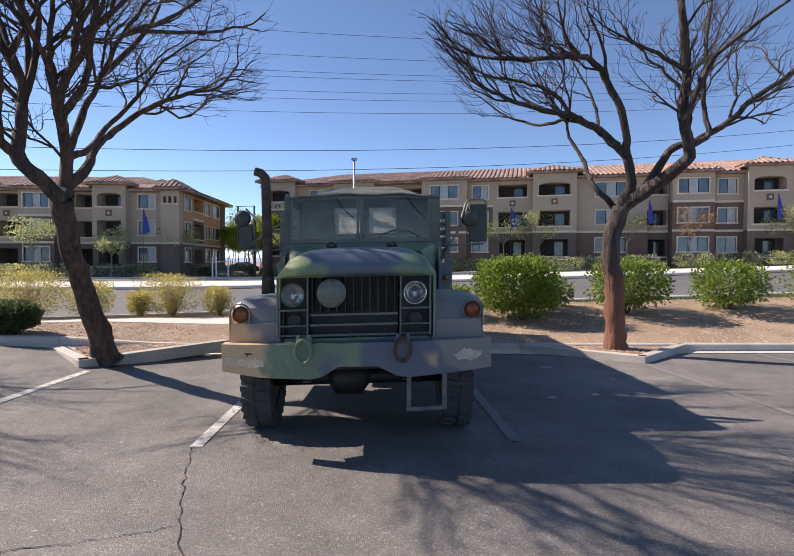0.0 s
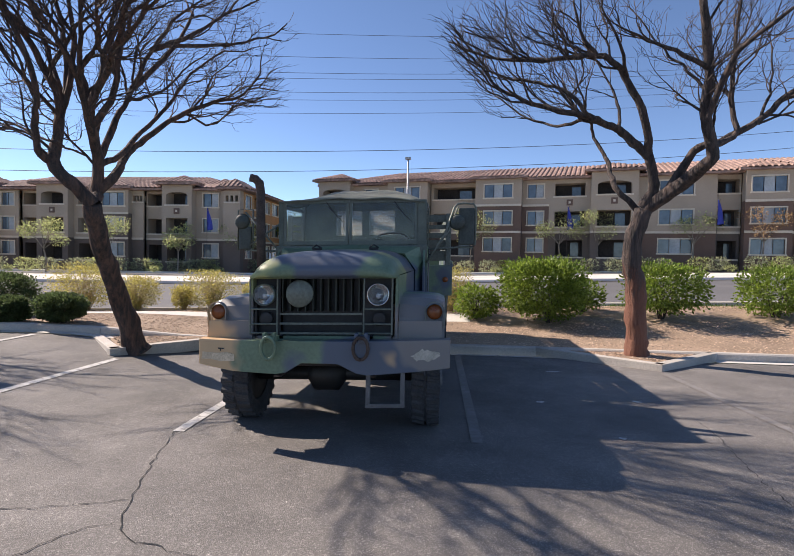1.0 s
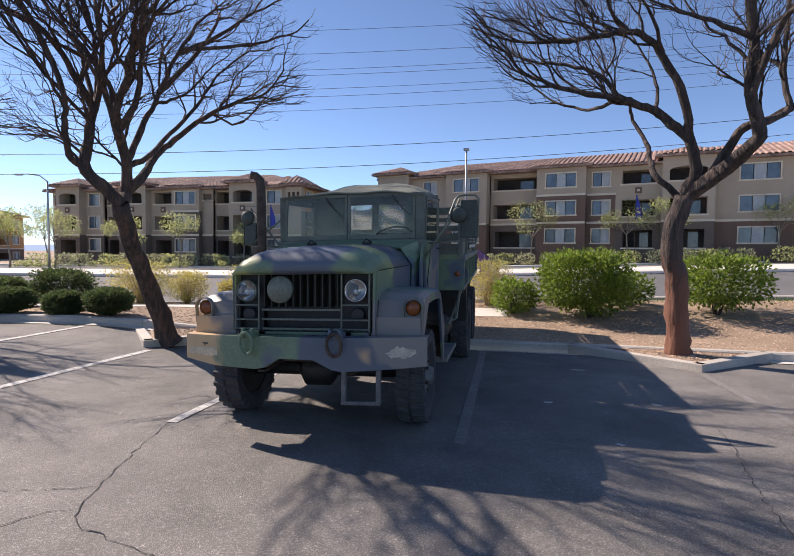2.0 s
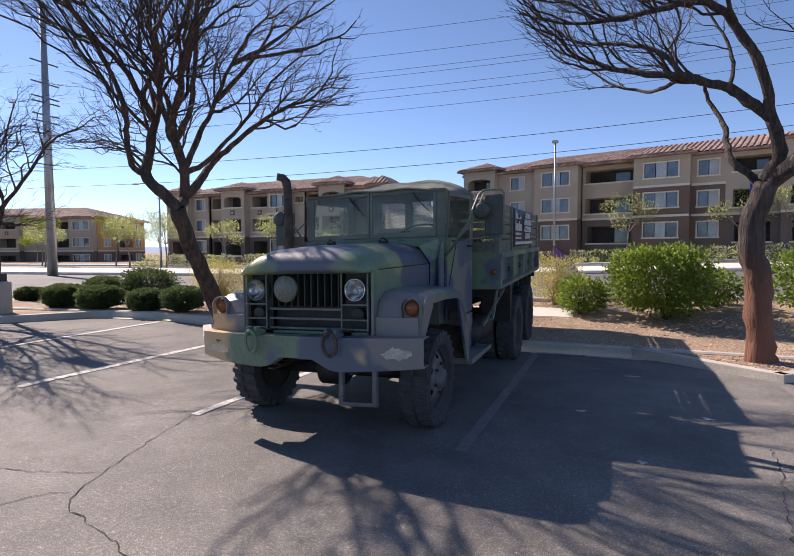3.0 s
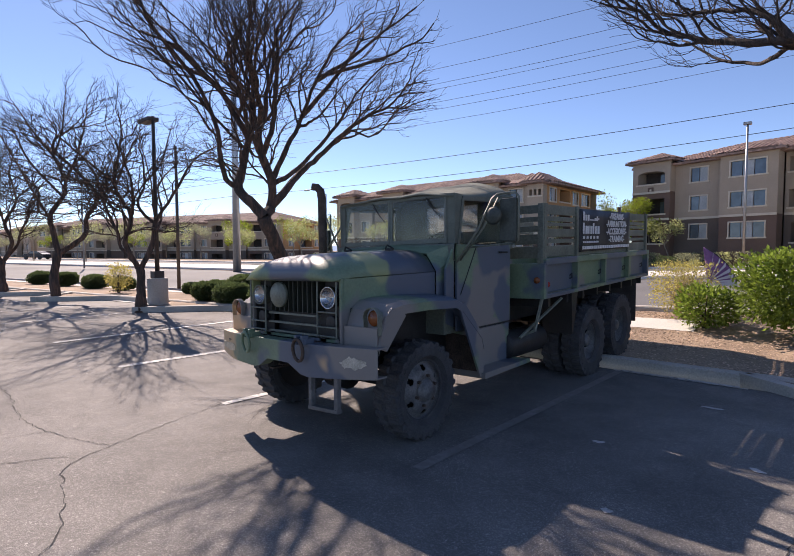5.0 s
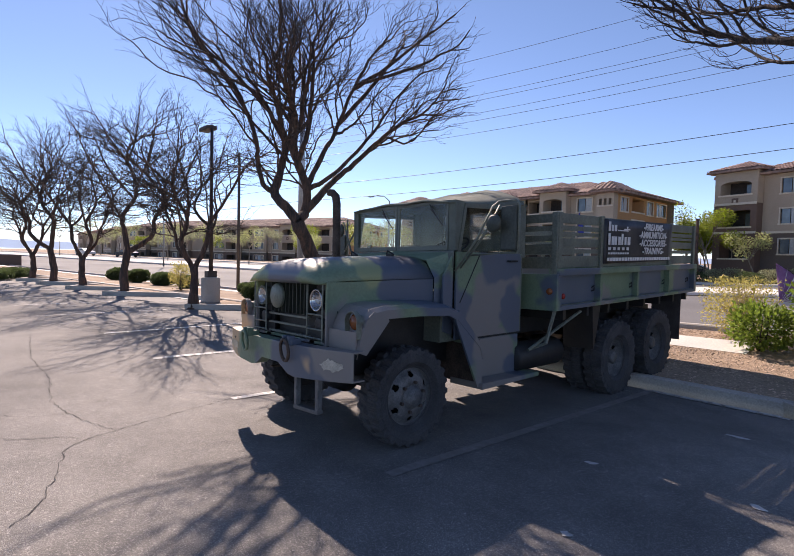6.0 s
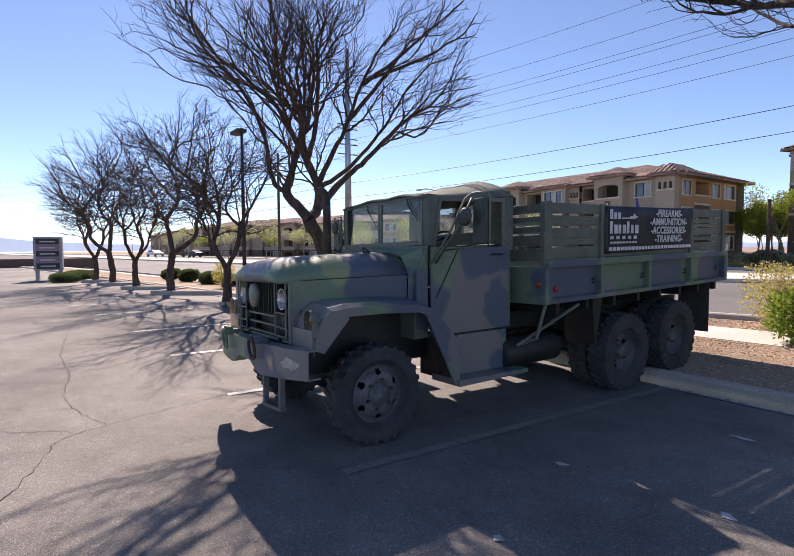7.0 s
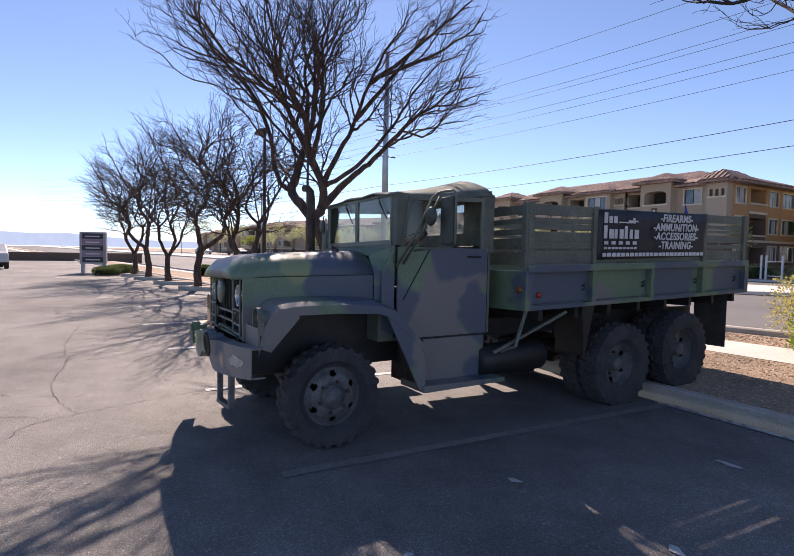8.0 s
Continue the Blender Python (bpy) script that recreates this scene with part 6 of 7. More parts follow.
hatchback((-31.0, 0.4, 0.2), 12, CARWHITE, "white hatchback parked in the lot")
hatchback((-98, 31, 0.1), 30, CARPAINT, "dark car standing at the far crossing")
hatchback((-13.4, 66, 0), 8, CARPAINT, "dark car parked between the apartment buildings")
hatchback((-18.6, 70, 0), 10, CARPAINT, "dark car parked between the apartment buildings")
hatchback((-112, 27, 0.1), 200, CARWHITE, "pale car standing at the far crossing")
bm = bmesh.new()
prism(bm, [(-48, -6), (-48, 10), (-47.6, 10), (-47.6, -6)], "z", 0, 0.95, 0.02)
tagged(link_mesh("low_wall", bm, STUCCO2), "low brown block wall at the end of the lot", "wall", kind="structure")

# far hills and open land: glowing haze-coloured ring, carried round to cover white horizon
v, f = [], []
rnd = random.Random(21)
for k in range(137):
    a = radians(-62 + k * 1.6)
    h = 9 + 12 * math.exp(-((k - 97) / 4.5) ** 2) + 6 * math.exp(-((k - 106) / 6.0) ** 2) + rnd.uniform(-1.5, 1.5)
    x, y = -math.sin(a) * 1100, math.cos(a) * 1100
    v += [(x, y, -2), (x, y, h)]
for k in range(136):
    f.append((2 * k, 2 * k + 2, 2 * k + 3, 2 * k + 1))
tagged(lists_mesh("backdrop_hills", v, f, HAZEHILL), "blue-grey hills on the horizon with haze painted as a glow", "hills", kind="structure")


# ---------------------------------------------------------------- trees
def bough(V, F, pts, radii, n):
    """Add a round, tapering limb to vertex and face lists."""
    base = len(V)
    up = Vector((0.3, 0.9, 0.2))
    for i, p in enumerate(pts):
        d = (pts[min(i + 1, len(pts) - 1)] - pts[max(i - 1, 0)]).normalized()
        a = d.cross(up)
        if a.length < 1e-3:
            a = d.cross(Vector((1, 0, 0)))
        a.normalize()
        c = d.cross(a)
        for k in range(n):
            t = k * 2 * math.pi / n
            knob = 1.0
            if radii[i] > 0.045:
                q = p * 3.1 + (a * math.cos(t) + c * math.sin(t)) * 1.6
                knob = 1 + 0.16 * noise.noise(q) + 0.10 * noise.noise(q * 3.3)
            V.append(tuple(p + (a * math.cos(t) + c * math.sin(t)) * radii[i] * knob))
    for i in range(len(pts) - 1):
        for k in range(n):
            F.append((base + i * n + k, base + i * n + (k + 1) % n, base + (i + 1) * n + (k + 1) % n, base + (i + 1) * n + k))
    if n > 3:
        F.append(tuple(base + (len(pts) - 1) * n + k for k in range(n)))


def rounded(pts, rnd, wob, steps=4):
    """Soften a polyline and give it small kinks."""
    out = []
    for i in range(len(pts) - 1):
        p0, p1, p2, p3 = pts[max(i - 1, 0)], pts[i], pts[i + 1], pts[min(i + 2, len(pts) - 1)]
        for k in range(steps):
            t = k / steps
            q = 0.5 * ((2 * p1) + (p2 - p0) * t + (2 * p0 - 5 * p1 + 4 * p2 - p3) * t * t + (3 * p1 - p0 - 3 * p2 + p3) * t ** 3)
            out.append(q + Vector((rnd.uniform(-wob, wob), rnd.uniform(-wob, wob), rnd.uniform(-wob, wob))))
    out.append(pts[-1])
    return out


class Growth:
    """A leafless tree in the making: heavy wood, fine twigs, and the crown that it fills."""
    def __init__(self, at, seed, centre, radii, lift=0.10, bare=0.45, fine=0.0054, often=0.62):
        self.at, self.rnd = Vector(at), random.Random(seed)
        self.centre, self.radii, self.lift, self.bare, self.fine, self.often = Vector(centre), radii, lift, bare, fine, often
        self.wood, self.twigs = ([], []), ([], [])


def turned(d, angle, rnd):
    side = d.cross(Vector((rnd.gauss(0, 1), rnd.gauss(0, 1), rnd.gauss(0, 1)))).normalized()
    e = (d * math.cos(angle) + side * math.sin(angle)).normalized()
    if e.z < 0.05 and rnd.random() < 0.92:
        e.z *= -0.6
    return e.normalized()


def grow(tree, p, d, r):
    """A branch that forks again and again, bending out and up, until it is a fine twig at the crown's edge."""
    rnd = tree.rnd
    stack = [(p, d, r)]
    while stack:
        p, d, r = stack.pop()
        q = p - tree.centre
        e = Vector((q.x / tree.radii[0], q.y / tree.radii[1], q.z / tree.radii[2]))
        if e.length > 1.0:
            r *= 0.62
        if r < tree.fine * 0.8:
            continue
        length = (0.15 + 7.5 * min(r, 0.05)) * rnd.uniform(0.75, 1.3)
        out = Vector((q.x, q.y, q.z * 0.4)).normalized()
        pts = [p]
        for k in range(3):
            d = (d + out * 0.05 + Vector((rnd.gauss(0, 0.19), rnd.gauss(0, 0.19), rnd.gauss(0, 0.15) + tree.lift * 0.5))).normalized()
            pts.append(pts[-1] + d * length / 3)
        heavy = r > 0.011
        V, F = tree.wood if heavy else tree.twigs
        w = r if heavy else r * (0.62 + 0.38 * max(0, r - 0.004) / 0.007)
        bough(V, F, pts, [w, w * 0.95, w * 0.9, w * 0.84], 7 if r > 0.03 else (5 if heavy else 3))
        end = pts[-1]
        stack.append((end, turned(d, rnd.uniform(0.10, 0.34), rnd), r * rnd.uniform(0.76, 0.88)))
        stack.append((end, turned(d, rnd.uniform(0.5, 0.85), rnd), r * rnd.uniform(0.52, 0.72)))
        if r < 0.02 and rnd.random() < 0.75:
            s = turned(d, rnd.uniform(0.6, 1.0), rnd)
            a = pts[rnd.randint(1, 2)]
            w = rnd.uniform(0.1, 0.3)
            bough(*tree.twigs, [a, a + s * w * 0.5, a + (s + d * 0.5).normalized() * w], [tree.fine * 0.6, tree.fine * 0.5, tree.fine * 0.3], 3)


def limb(tree, r0, r1, pts, crowned=True, wob=0.014):
    """A heavy limb along a guide line; past its bare stretch it throws side branches."""
    rnd = tree.rnd
    line = rounded([Vector(p) for p in pts], rnd, wob)
    line[0] = Vector(pts[0])
    k = len(line) - 1
    rad = [r0 + (r1 - r0) * i / k for i in range(k + 1)]
    for i in range(1, k):
        rad[i] *= rnd.uniform(0.93, 1.08)
    bough(*tree.wood, line, rad, 18 if r0 > 0.1 else 9)
    if not crowned:
        return
    for i in range(1, k):
        if i / k > tree.bare and rnd.random() < tree.often:
            d = (line[i + 1] - line[i]).normalized()
            grow(tree, line[i], turned(d, rnd.uniform(0.5, 0.9), rnd), min(rad[i] * 0.55, 0.022))
    d = (line[-1] - line[-2]).normalized()
    grow(tree, line[-1], turned(d, 0.2, rnd), r1)
    grow(tree, line[-1], turned(d, 0.5, rnd), r1 * 0.75)


def planted(tree, label, bark=None):
    """Link the grown tree at its foot."""
    ob = thing("tree", tree.at, label, "tree", "leafless trees of the parking lot")
    for name, (V, F), mat in (("trunk", tree.wood, bark or BARK), ("crown", tree.twigs, TWIG)):
        m = lists_mesh(name, [tuple(Vector(v) - tree.at) for v in V], F, mat, ob, name == "trunk")
    return ob


TREE = Growth((-0.82, 10.4, 0.2), 11, (-0.75, 9.3, 4.5), (2.3, 3.7, 2.9), 0.09, 0.45, 0.0050)
FORK, LOW, HIGH, STEM, MID = (-0.72, 9.24, 2.29), (-1.08, 8.97, 2.80), (-1.16, 9.20, 3.47), (-0.78, 9.47, 2.88), (-0.72, 9.22, 3.33)
limb(TREE, 0.235, 0.12, [(-0.80, 10.43, 0.05), (-0.83, 10.38, 0.22), (-0.86, 10.28, 0.6)], False)
limb(TREE, 0.155, 0.115, [(-0.82, 10.40, 0.21), (-0.90, 10.12, 0.95), (-0.86, 9.70, 1.60), FORK], False)
limb(TREE, 0.095, 0.062, [FORK, (-0.90, 9.08, 2.56), LOW, (-1.10, 9.08, 3.10), HIGH])
limb(TREE, 0.10, 0.066, [FORK, (-0.82, 9.47, 2.48), STEM, MID])
limb(TREE, 0.050, 0.026, [LOW, (-1.14, 8.78, 2.92), (-1.04, 8.62, 3.30), (-0.98, 8.55, 3.68), (-1.05, 8.20, 4.45), (-1.05, 7.60, 5.0)])
limb(TREE, 0.072, 0.022, [(-0.82, 9.47, 2.46), (-0.65, 9.68, 2.78), (-0.75, 10.10, 3.14), (-0.68, 10.45, 3.46), (-0.30, 10.75, 3.88), (0.18, 10.82, 4.10), (0.60, 10.95, 4.24)])
limb(TREE, 0.046, 0.014, [STEM, (-0.66, 9.75, 3.04), (-0.72, 10.25, 3.42), (-0.50, 10.60, 3.90), (-0.35, 10.85, 4.30), (-0.20, 11.00, 4.66), (0.25, 11.30, 5.16)])
limb(TREE, 0.05, 0.02, [MID, (-0.66, 8.95, 3.74), (-0.48, 8.68, 4.14), (-0.28, 8.40, 4.58)])
limb(TREE, 0.055, 0.022, [MID, (-0.45, 9.22, 3.66), (-0.32, 9.25, 4.35), (-0.20, 9.20, 5.10)])
limb(TREE, 0.055, 0.02, [(-0.77, 9.47, 2.95), (-0.74, 9.74, 3.46), (-0.66, 9.98, 3.96), (-0.42, 10.20, 4.75), (-0.12, 10.40, 5.34)])
limb(TREE, 0.03, 0.012, [(-0.66, 9.98, 3.92), (-0.45, 10.05, 3.98), (-0.19, 10.10, 4.10), (0.09, 10.30, 4.52)])
limb(TREE, 0.028, 0.011, [HIGH, (-1.48, 8.75, 4.05), (-1.60, 8.10, 4.75), (-1.70, 7.50, 5.30)])
limb(TREE, 0.05, 0.02, [HIGH, (-1.20, 9.40, 4.05), (-1.35, 9.50, 4.80), (-1.60, 9.60, 5.50)])
limb(TREE, 0.04, 0.02, [(-0.40, 10.20, 4.75), (0.00, 10.70, 5.20), (0.30, 11.30, 5.80)])
limb(TREE, 0.045, 0.022, [(-0.62, 10.00, 4.10), (-0.32, 10.60, 4.90), (-0.30, 11.20, 5.70)])
limb(TREE, 0.04, 0.02, [(-1.22, 9.35, 3.75), (-1.60, 9.60, 4.40), (-2.00, 9.80, 5.10), (-2.30, 10.00, 5.80)])
limb(TREE, 0.026, 0.012, [(-0.66, 8.95, 3.74), (-0.62, 8.45, 4.20), (-0.72, 7.80, 4.75), (-0.75, 7.20, 5.20)])
TREE.radii = (2.5, 3.9, 3.0)
limb(TREE, 0.020, 0.009, [(-0.72, 7.80, 4.75), (-0.95, 7.30, 4.88), (-1.10, 7.00, 5.05)])
limb(TREE, 0.036, 0.016, [(-0.36, 10.20, 4.81), (0.35, 10.80, 5.05), (0.95, 11.25, 5.35)])
TREE.often = 0.95
TREE.bare = 0.3
limb(TREE, 0.016, 0.008, [(-1.48, 8.75, 4.05), (-1.80, 8.00, 4.55), (-2.00, 7.30, 4.85), (-2.05, 6.80, 5.15)], wob=0.05)
limb(TREE, 0.016, 0.008, [(-1.30, 9.45, 4.40), (-1.95, 8.70, 4.85), (-2.40, 7.90, 5.25), (-2.60, 7.20, 5.45)], wob=0.05)
limb(TREE, 0.018, 0.009, [(-1.48, 8.75, 4.05), (-1.60, 8.10, 4.95), (-1.75, 7.50, 5.75), (-1.85, 7.10, 6.40)])
limb(TREE, 0.018, 0.009, [(-1.36, 9.48, 4.60), (-1.70, 8.80, 5.30), (-2.00, 8.10, 5.90), (-2.20, 7.60, 6.50)])
planted(TREE, "leaning leafless tree with dark branching crown in the lot")
TREE = Growth((7.58, 12.0, 0.0), 23, (7.2, 11.9, 5.0), (3.1, 1.9, 2.4), 0.16, 0.42, 0.0052, 0.66)
limb(TREE, 0.25, 0.13, [(7.60, 12.02, -0.15), (7.57, 11.99, 0.1), (7.53, 11.94, 0.5)], False)
limb(TREE, 0.175, 0.14, [(7.58, 12.00, 0.10), (7.52, 11.92, 0.65), (7.50, 11.88, 1.15), (7.38, 11.80, 1.60), (7.36, 11.78, 1.98), (7.51, 11.75, 2.54)], False)
limb(TREE, 0.058, 0.024, [(7.50, 11.95, 2.55), (7.14, 11.93, 2.91), (7.12, 12.25, 3.22), (7.12, 12.55, 3.58), (6.93, 12.75, 4.02), (6.86, 12.65, 4.28)], False)
limb(TREE, 0.1, 0.075, [(7.51, 11.72, 2.60), (7.62, 11.60, 2.95), (7.48, 11.50, 3.42)], False)
limb(TREE, 0.078, 0.030, [(7.48, 11.50, 3.40), (7.22, 11.52, 3.66), (7.00, 11.55, 3.86), (6.68, 11.35, 3.92), (6.40, 11.20, 3.99), (5.95, 11.32, 4.12), (5.48, 11.47, 4.31), (5.10, 11.60, 4.52)])
limb(TREE, 0.034, 0.012, [(6.40, 11.20, 3.98), (6.15, 11.60, 3.96), (5.93, 11.90, 4.03), (5.45, 12.20, 4.32), (5.02, 12.40, 4.70)])
limb(TREE, 0.040, 0.013, [(6.40, 11.20, 3.99), (6.11, 11.25, 4.37), (5.65, 11.45, 4.62), (5.20, 11.65, 4.76), (4.85, 11.80, 4.95)])
limb(TREE, 0.034, 0.012, [(7.00, 11.55, 3.86), (7.10, 11.90, 4.30), (7.00, 12.10, 4.80), (6.75, 12.20, 5.30)])
limb(TREE, 0.028, 0.012, [(6.86, 12.65, 4.25), (6.50, 12.60, 4.60), (6.30, 12.70, 5.10)])
limb(TREE, 0.072, 0.030, [(7.48, 11.50, 3.42), (7.33, 11.30, 3.98), (7.02, 11.25, 4.55), (6.80, 11.15, 4.80), (6.48, 11.12, 4.94), (5.90, 11.20, 4.92), (5.35, 11.45, 5.00)])
limb(TREE, 0.036, 0.013, [(6.48, 11.12, 4.94), (6.20, 11.00, 5.25), (6.03, 10.90, 5.75)])
limb(TREE, 0.12, 0.05, [(7.53, 11.75, 2.56), (7.87, 11.40, 2.86), (8.05, 10.90, 3.11), (8.11, 10.70, 3.31), (7.94, 10.60, 3.84), (7.90, 10.50, 4.58), (7.68, 10.30, 5.46)])
limb(TREE, 0.07, 0.03, [(7.79, 11.50, 2.78), (8.05, 11.20, 3.42), (8.35, 11.00, 3.55), (8.94, 11.00, 3.88), (9.27, 11.00, 4.22), (10.01, 11.00, 4.72), (10.60, 11.00, 5.39)])
limb(TREE, 0.05, 0.02, [(8.13, 10.70, 3.43), (8.54, 10.90, 3.65), (8.49, 11.00, 4.20), (8.53, 11.00, 5.02), (8.60, 11.00, 5.83)])
limb(TREE, 0.04, 0.01, [(7.90, 10.50, 4.50), (7.35, 10.30, 4.68), (6.92, 10.20, 4.78), (6.42, 10.10, 4.98)])
limb(TREE, 0.05, 0.02, [(7.94, 10.60, 3.68), (8.06, 10.20, 4.47), (8.23, 9.90, 4.71), (8.78, 9.60, 5.14)])
TREE.radii = (3.3, 2.7, 2.7)
limb(TREE, 0.032, 0.013, [(7.02, 11.25, 4.55), (6.75, 10.85, 5.00), (6.35, 10.50, 5.40)])
TREE.bare = 0.2
limb(TREE, 0.024, 0.010, [(7.92, 10.55, 4.20), (7.62, 10.72, 4.60), (7.30, 10.85, 5.00), (7.00, 10.95, 5.50)], wob=0.03)
limb(TREE, 0.024, 0.010, [(8.50, 11.00, 4.20), (8.22, 11.25, 4.70), (8.00, 11.45, 5.30)], wob=0.03)
limb(TREE, 0.024, 0.010, [(8.94, 11.00, 3.90), (9.20, 11.20, 4.50), (9.25, 11.35, 5.20)], wob=0.03)
planted(TREE, "rough-barked leafless tree with reddish trunk and spreading crown", REDBARK)


FORKED = [  # low fork, three winding stems: (across, deep, up) and thickness
    (0.125, 0.105, False, [(0, 0, 0.08), (0.03, 0.02, 0.5), (0.0, 0, 1.02)]),
    (0.055, 0.024, True, [(0.0, 0, 1.0), (-0.38, 0.1, 1.5), (-0.46, 0.15, 1.9), (-0.70, 0.2, 2.45), (-0.74, 0.3, 2.9), (-1.1, 0.5, 3.6)]),
    (0.080, 0.030, True, [(-0.03, 0, 1.0), (-0.28, -0.1, 1.6), (-0.14, -0.2, 2.2), (-0.32, -0.2, 2.6), (-0.48, -0.3, 3.0), (-0.35, -0.4, 3.7)]),
    (0.080, 0.060, False, [(0.04, 0, 1.0), (0.31, 0.0, 1.62), (0.36, 0.05, 2.1)]),
    (0.050, 0.022, True, [(0.36, 0.05, 2.1), (0.02, 0.1, 2.5), (0.16, 0.2, 3.1), (0.12, 0.3, 3.8)]),
    (0.052, 0.018, True, [(0.36, 0.05, 2.1), (0.80, -0.1, 2.8), (1.25, -0.3, 3.6), (1.8, -0.5, 4.0)]),
    (0.040, 0.018, True, [(-0.14, -0.2, 2.2), (-0.1, -0.8, 2.9), (-0.3, -1.3, 3.6)]),
    (0.040, 0.018, True, [(0.31, 0.0, 1.62), (0.55, 0.6, 2.4), (0.5, 1.1, 3.1), (0.9, 1.5, 3.7)]),
    (0.036, 0.016, True, [(-0.48, -0.3, 3.0), (-0.95, -0.6, 3.4), (-1.5, -0.8, 3.9)]),
    (0.036, 0.016, True, [(0.16, 0.2, 3.1), (0.55, 0.4, 3.6), (0.75, 0.5, 4.3)]),
    (0.034, 0.016, True, [(-0.70, 0.2, 2.45), (-0.8, 0.8, 3.0), (-0.6, 1.3, 3.7)]),
    (0.026, 0.011, True, [(0.36, 0.05, 2.1), (0.30, -0.6, 3.0), (0.1, -1.2, 3.8)]),
    (0.026, 0.011, True, [(-0.28, -0.1, 1.6), (-0.35, -0.7, 2.6), (-0.7, -1.2, 3.4)])]
TWISTED = [  # heavy bole, then two stems that bend away and back
    (0.175, 0.13, False, [(0, 0, 0.08), (-0.02, 0.02, 0.6), (0.10, 0, 1.36)]),
    (0.105, 0.045, True, [(0.09, 0, 1.33), (0.0, -0.05, 2.0), (-0.04, -0.1, 2.5), (0.30, -0.1, 3.05), (0.38, -0.2, 3.5), (0.12, -0.3, 4.2)]),
    (0.045, 0.018, True, [(-0.04, -0.1, 2.5), (-0.33, -0.1, 2.58), (-0.36, -0.2, 3.3), (-1.1, -0.3, 3.65), (-1.7, -0.4, 4.1)]),
    (0.100, 0.055, True, [(0.13, 0, 1.35), (0.55, 0.1, 1.65), (0.86, 0.15, 2.0), (0.86, 0.2, 2.45), (1.14, 0.2, 2.9), (1.08, 0.25, 3.3), (0.65, 0.4, 3.9)]),
    (0.060, 0.022, True, [(1.12, 0.2, 3.1), (1.70, 0.1, 3.5), (1.95, 0.0, 4.2), (2.3, -0.1, 4.9)]),
    (0.050, 0.022, True, [(0.38, -0.2, 3.5), (0.75, -0.7, 4.2), (1.0, -1.2, 5.0)]),
    (0.050, 0.022, True, [(0.30, -0.1, 3.05), (-0.2, 0.3, 3.6), (-0.7, 0.6, 4.3), (-1.0, 0.9, 5.0)]),
    (0.045, 0.020, True, [(0.65, 0.4, 3.9), (0.6, 0.9, 4.5), (0.7, 1.4, 5.2)]),
    (0.045, 0.020, True, [(-0.02, -0.1, 2.3), (-0.3, -0.8, 3.0), (-0.6, -1.3, 3.8), (-0.9, -1.6, 4.5)]),
    (0.045, 0.020, True, [(0.86, 0.2, 2.45), (1.2, 0.8, 3.1), (1.5, 1.3, 3.9)]),
    (0.040, 0.018, True, [(0.12, -0.3, 4.2), (-0.3, -0.5, 4.8), (-0.7, -0.6, 5.5)]),
    (0.040, 0.018, True, [(0.12, -0.3, 4.2), (0.35, -0.2, 5.0), (0.4, 0.0, 5.8)])]


def row_tree(x, y, s, m, seed, shape, wide, mid, tall):
    """A many-stemmed tree of the row: short bole, winding stems, round twiggy crown."""
    z = lot_height(x) + 0.08
    across, deep = Vector((0.39, 0.92, 0)), Vector((-0.92, 0.39, 0))
    t = Growth((x, y, z), seed, (x, y, z + mid * s), (wide * s, wide * s, tall * s), 0.02, 0.22, 0.0050, 0.9)
    limb(t, 0.185 * s, 0.09 * s, [(x, y, z - 0.1), (x, y, z + 0.08), (x + 0.01, y, z + 0.35)], False)
    for r0, r1, crowned, pts in shape:
        limb(t, r0 * 0.84 * s, r1 * 0.84 * s, [Vector((x, y, z)) + (across * a * m + deep * d + Vector((0, 0, u))) * s for a, d, u in pts], crowned)
    planted(t, "dark leafless tree with winding stems in a row along the lot")


for i, spot in enumerate(((-6.1, 9.4, 1.0, 1, FORKED, 2.4, 3.6, 2.1), (-11.2, 9.05, 1.0, 1, TWISTED, 2.7, 4.6, 2.7), (-14.4, 8.45, 1.05, -1, FORKED, 2.5, 3.5, 2.2),
                          (-17.6, 8.0, 1.0, -1, TWISTED, 2.6, 4.2, 2.4), (-20.2, 7.6, 1.1, 1, FORKED, 2.4, 3.3, 2.0))):
    row_tree(*spot[:4], 31 + i, *spot[4:])


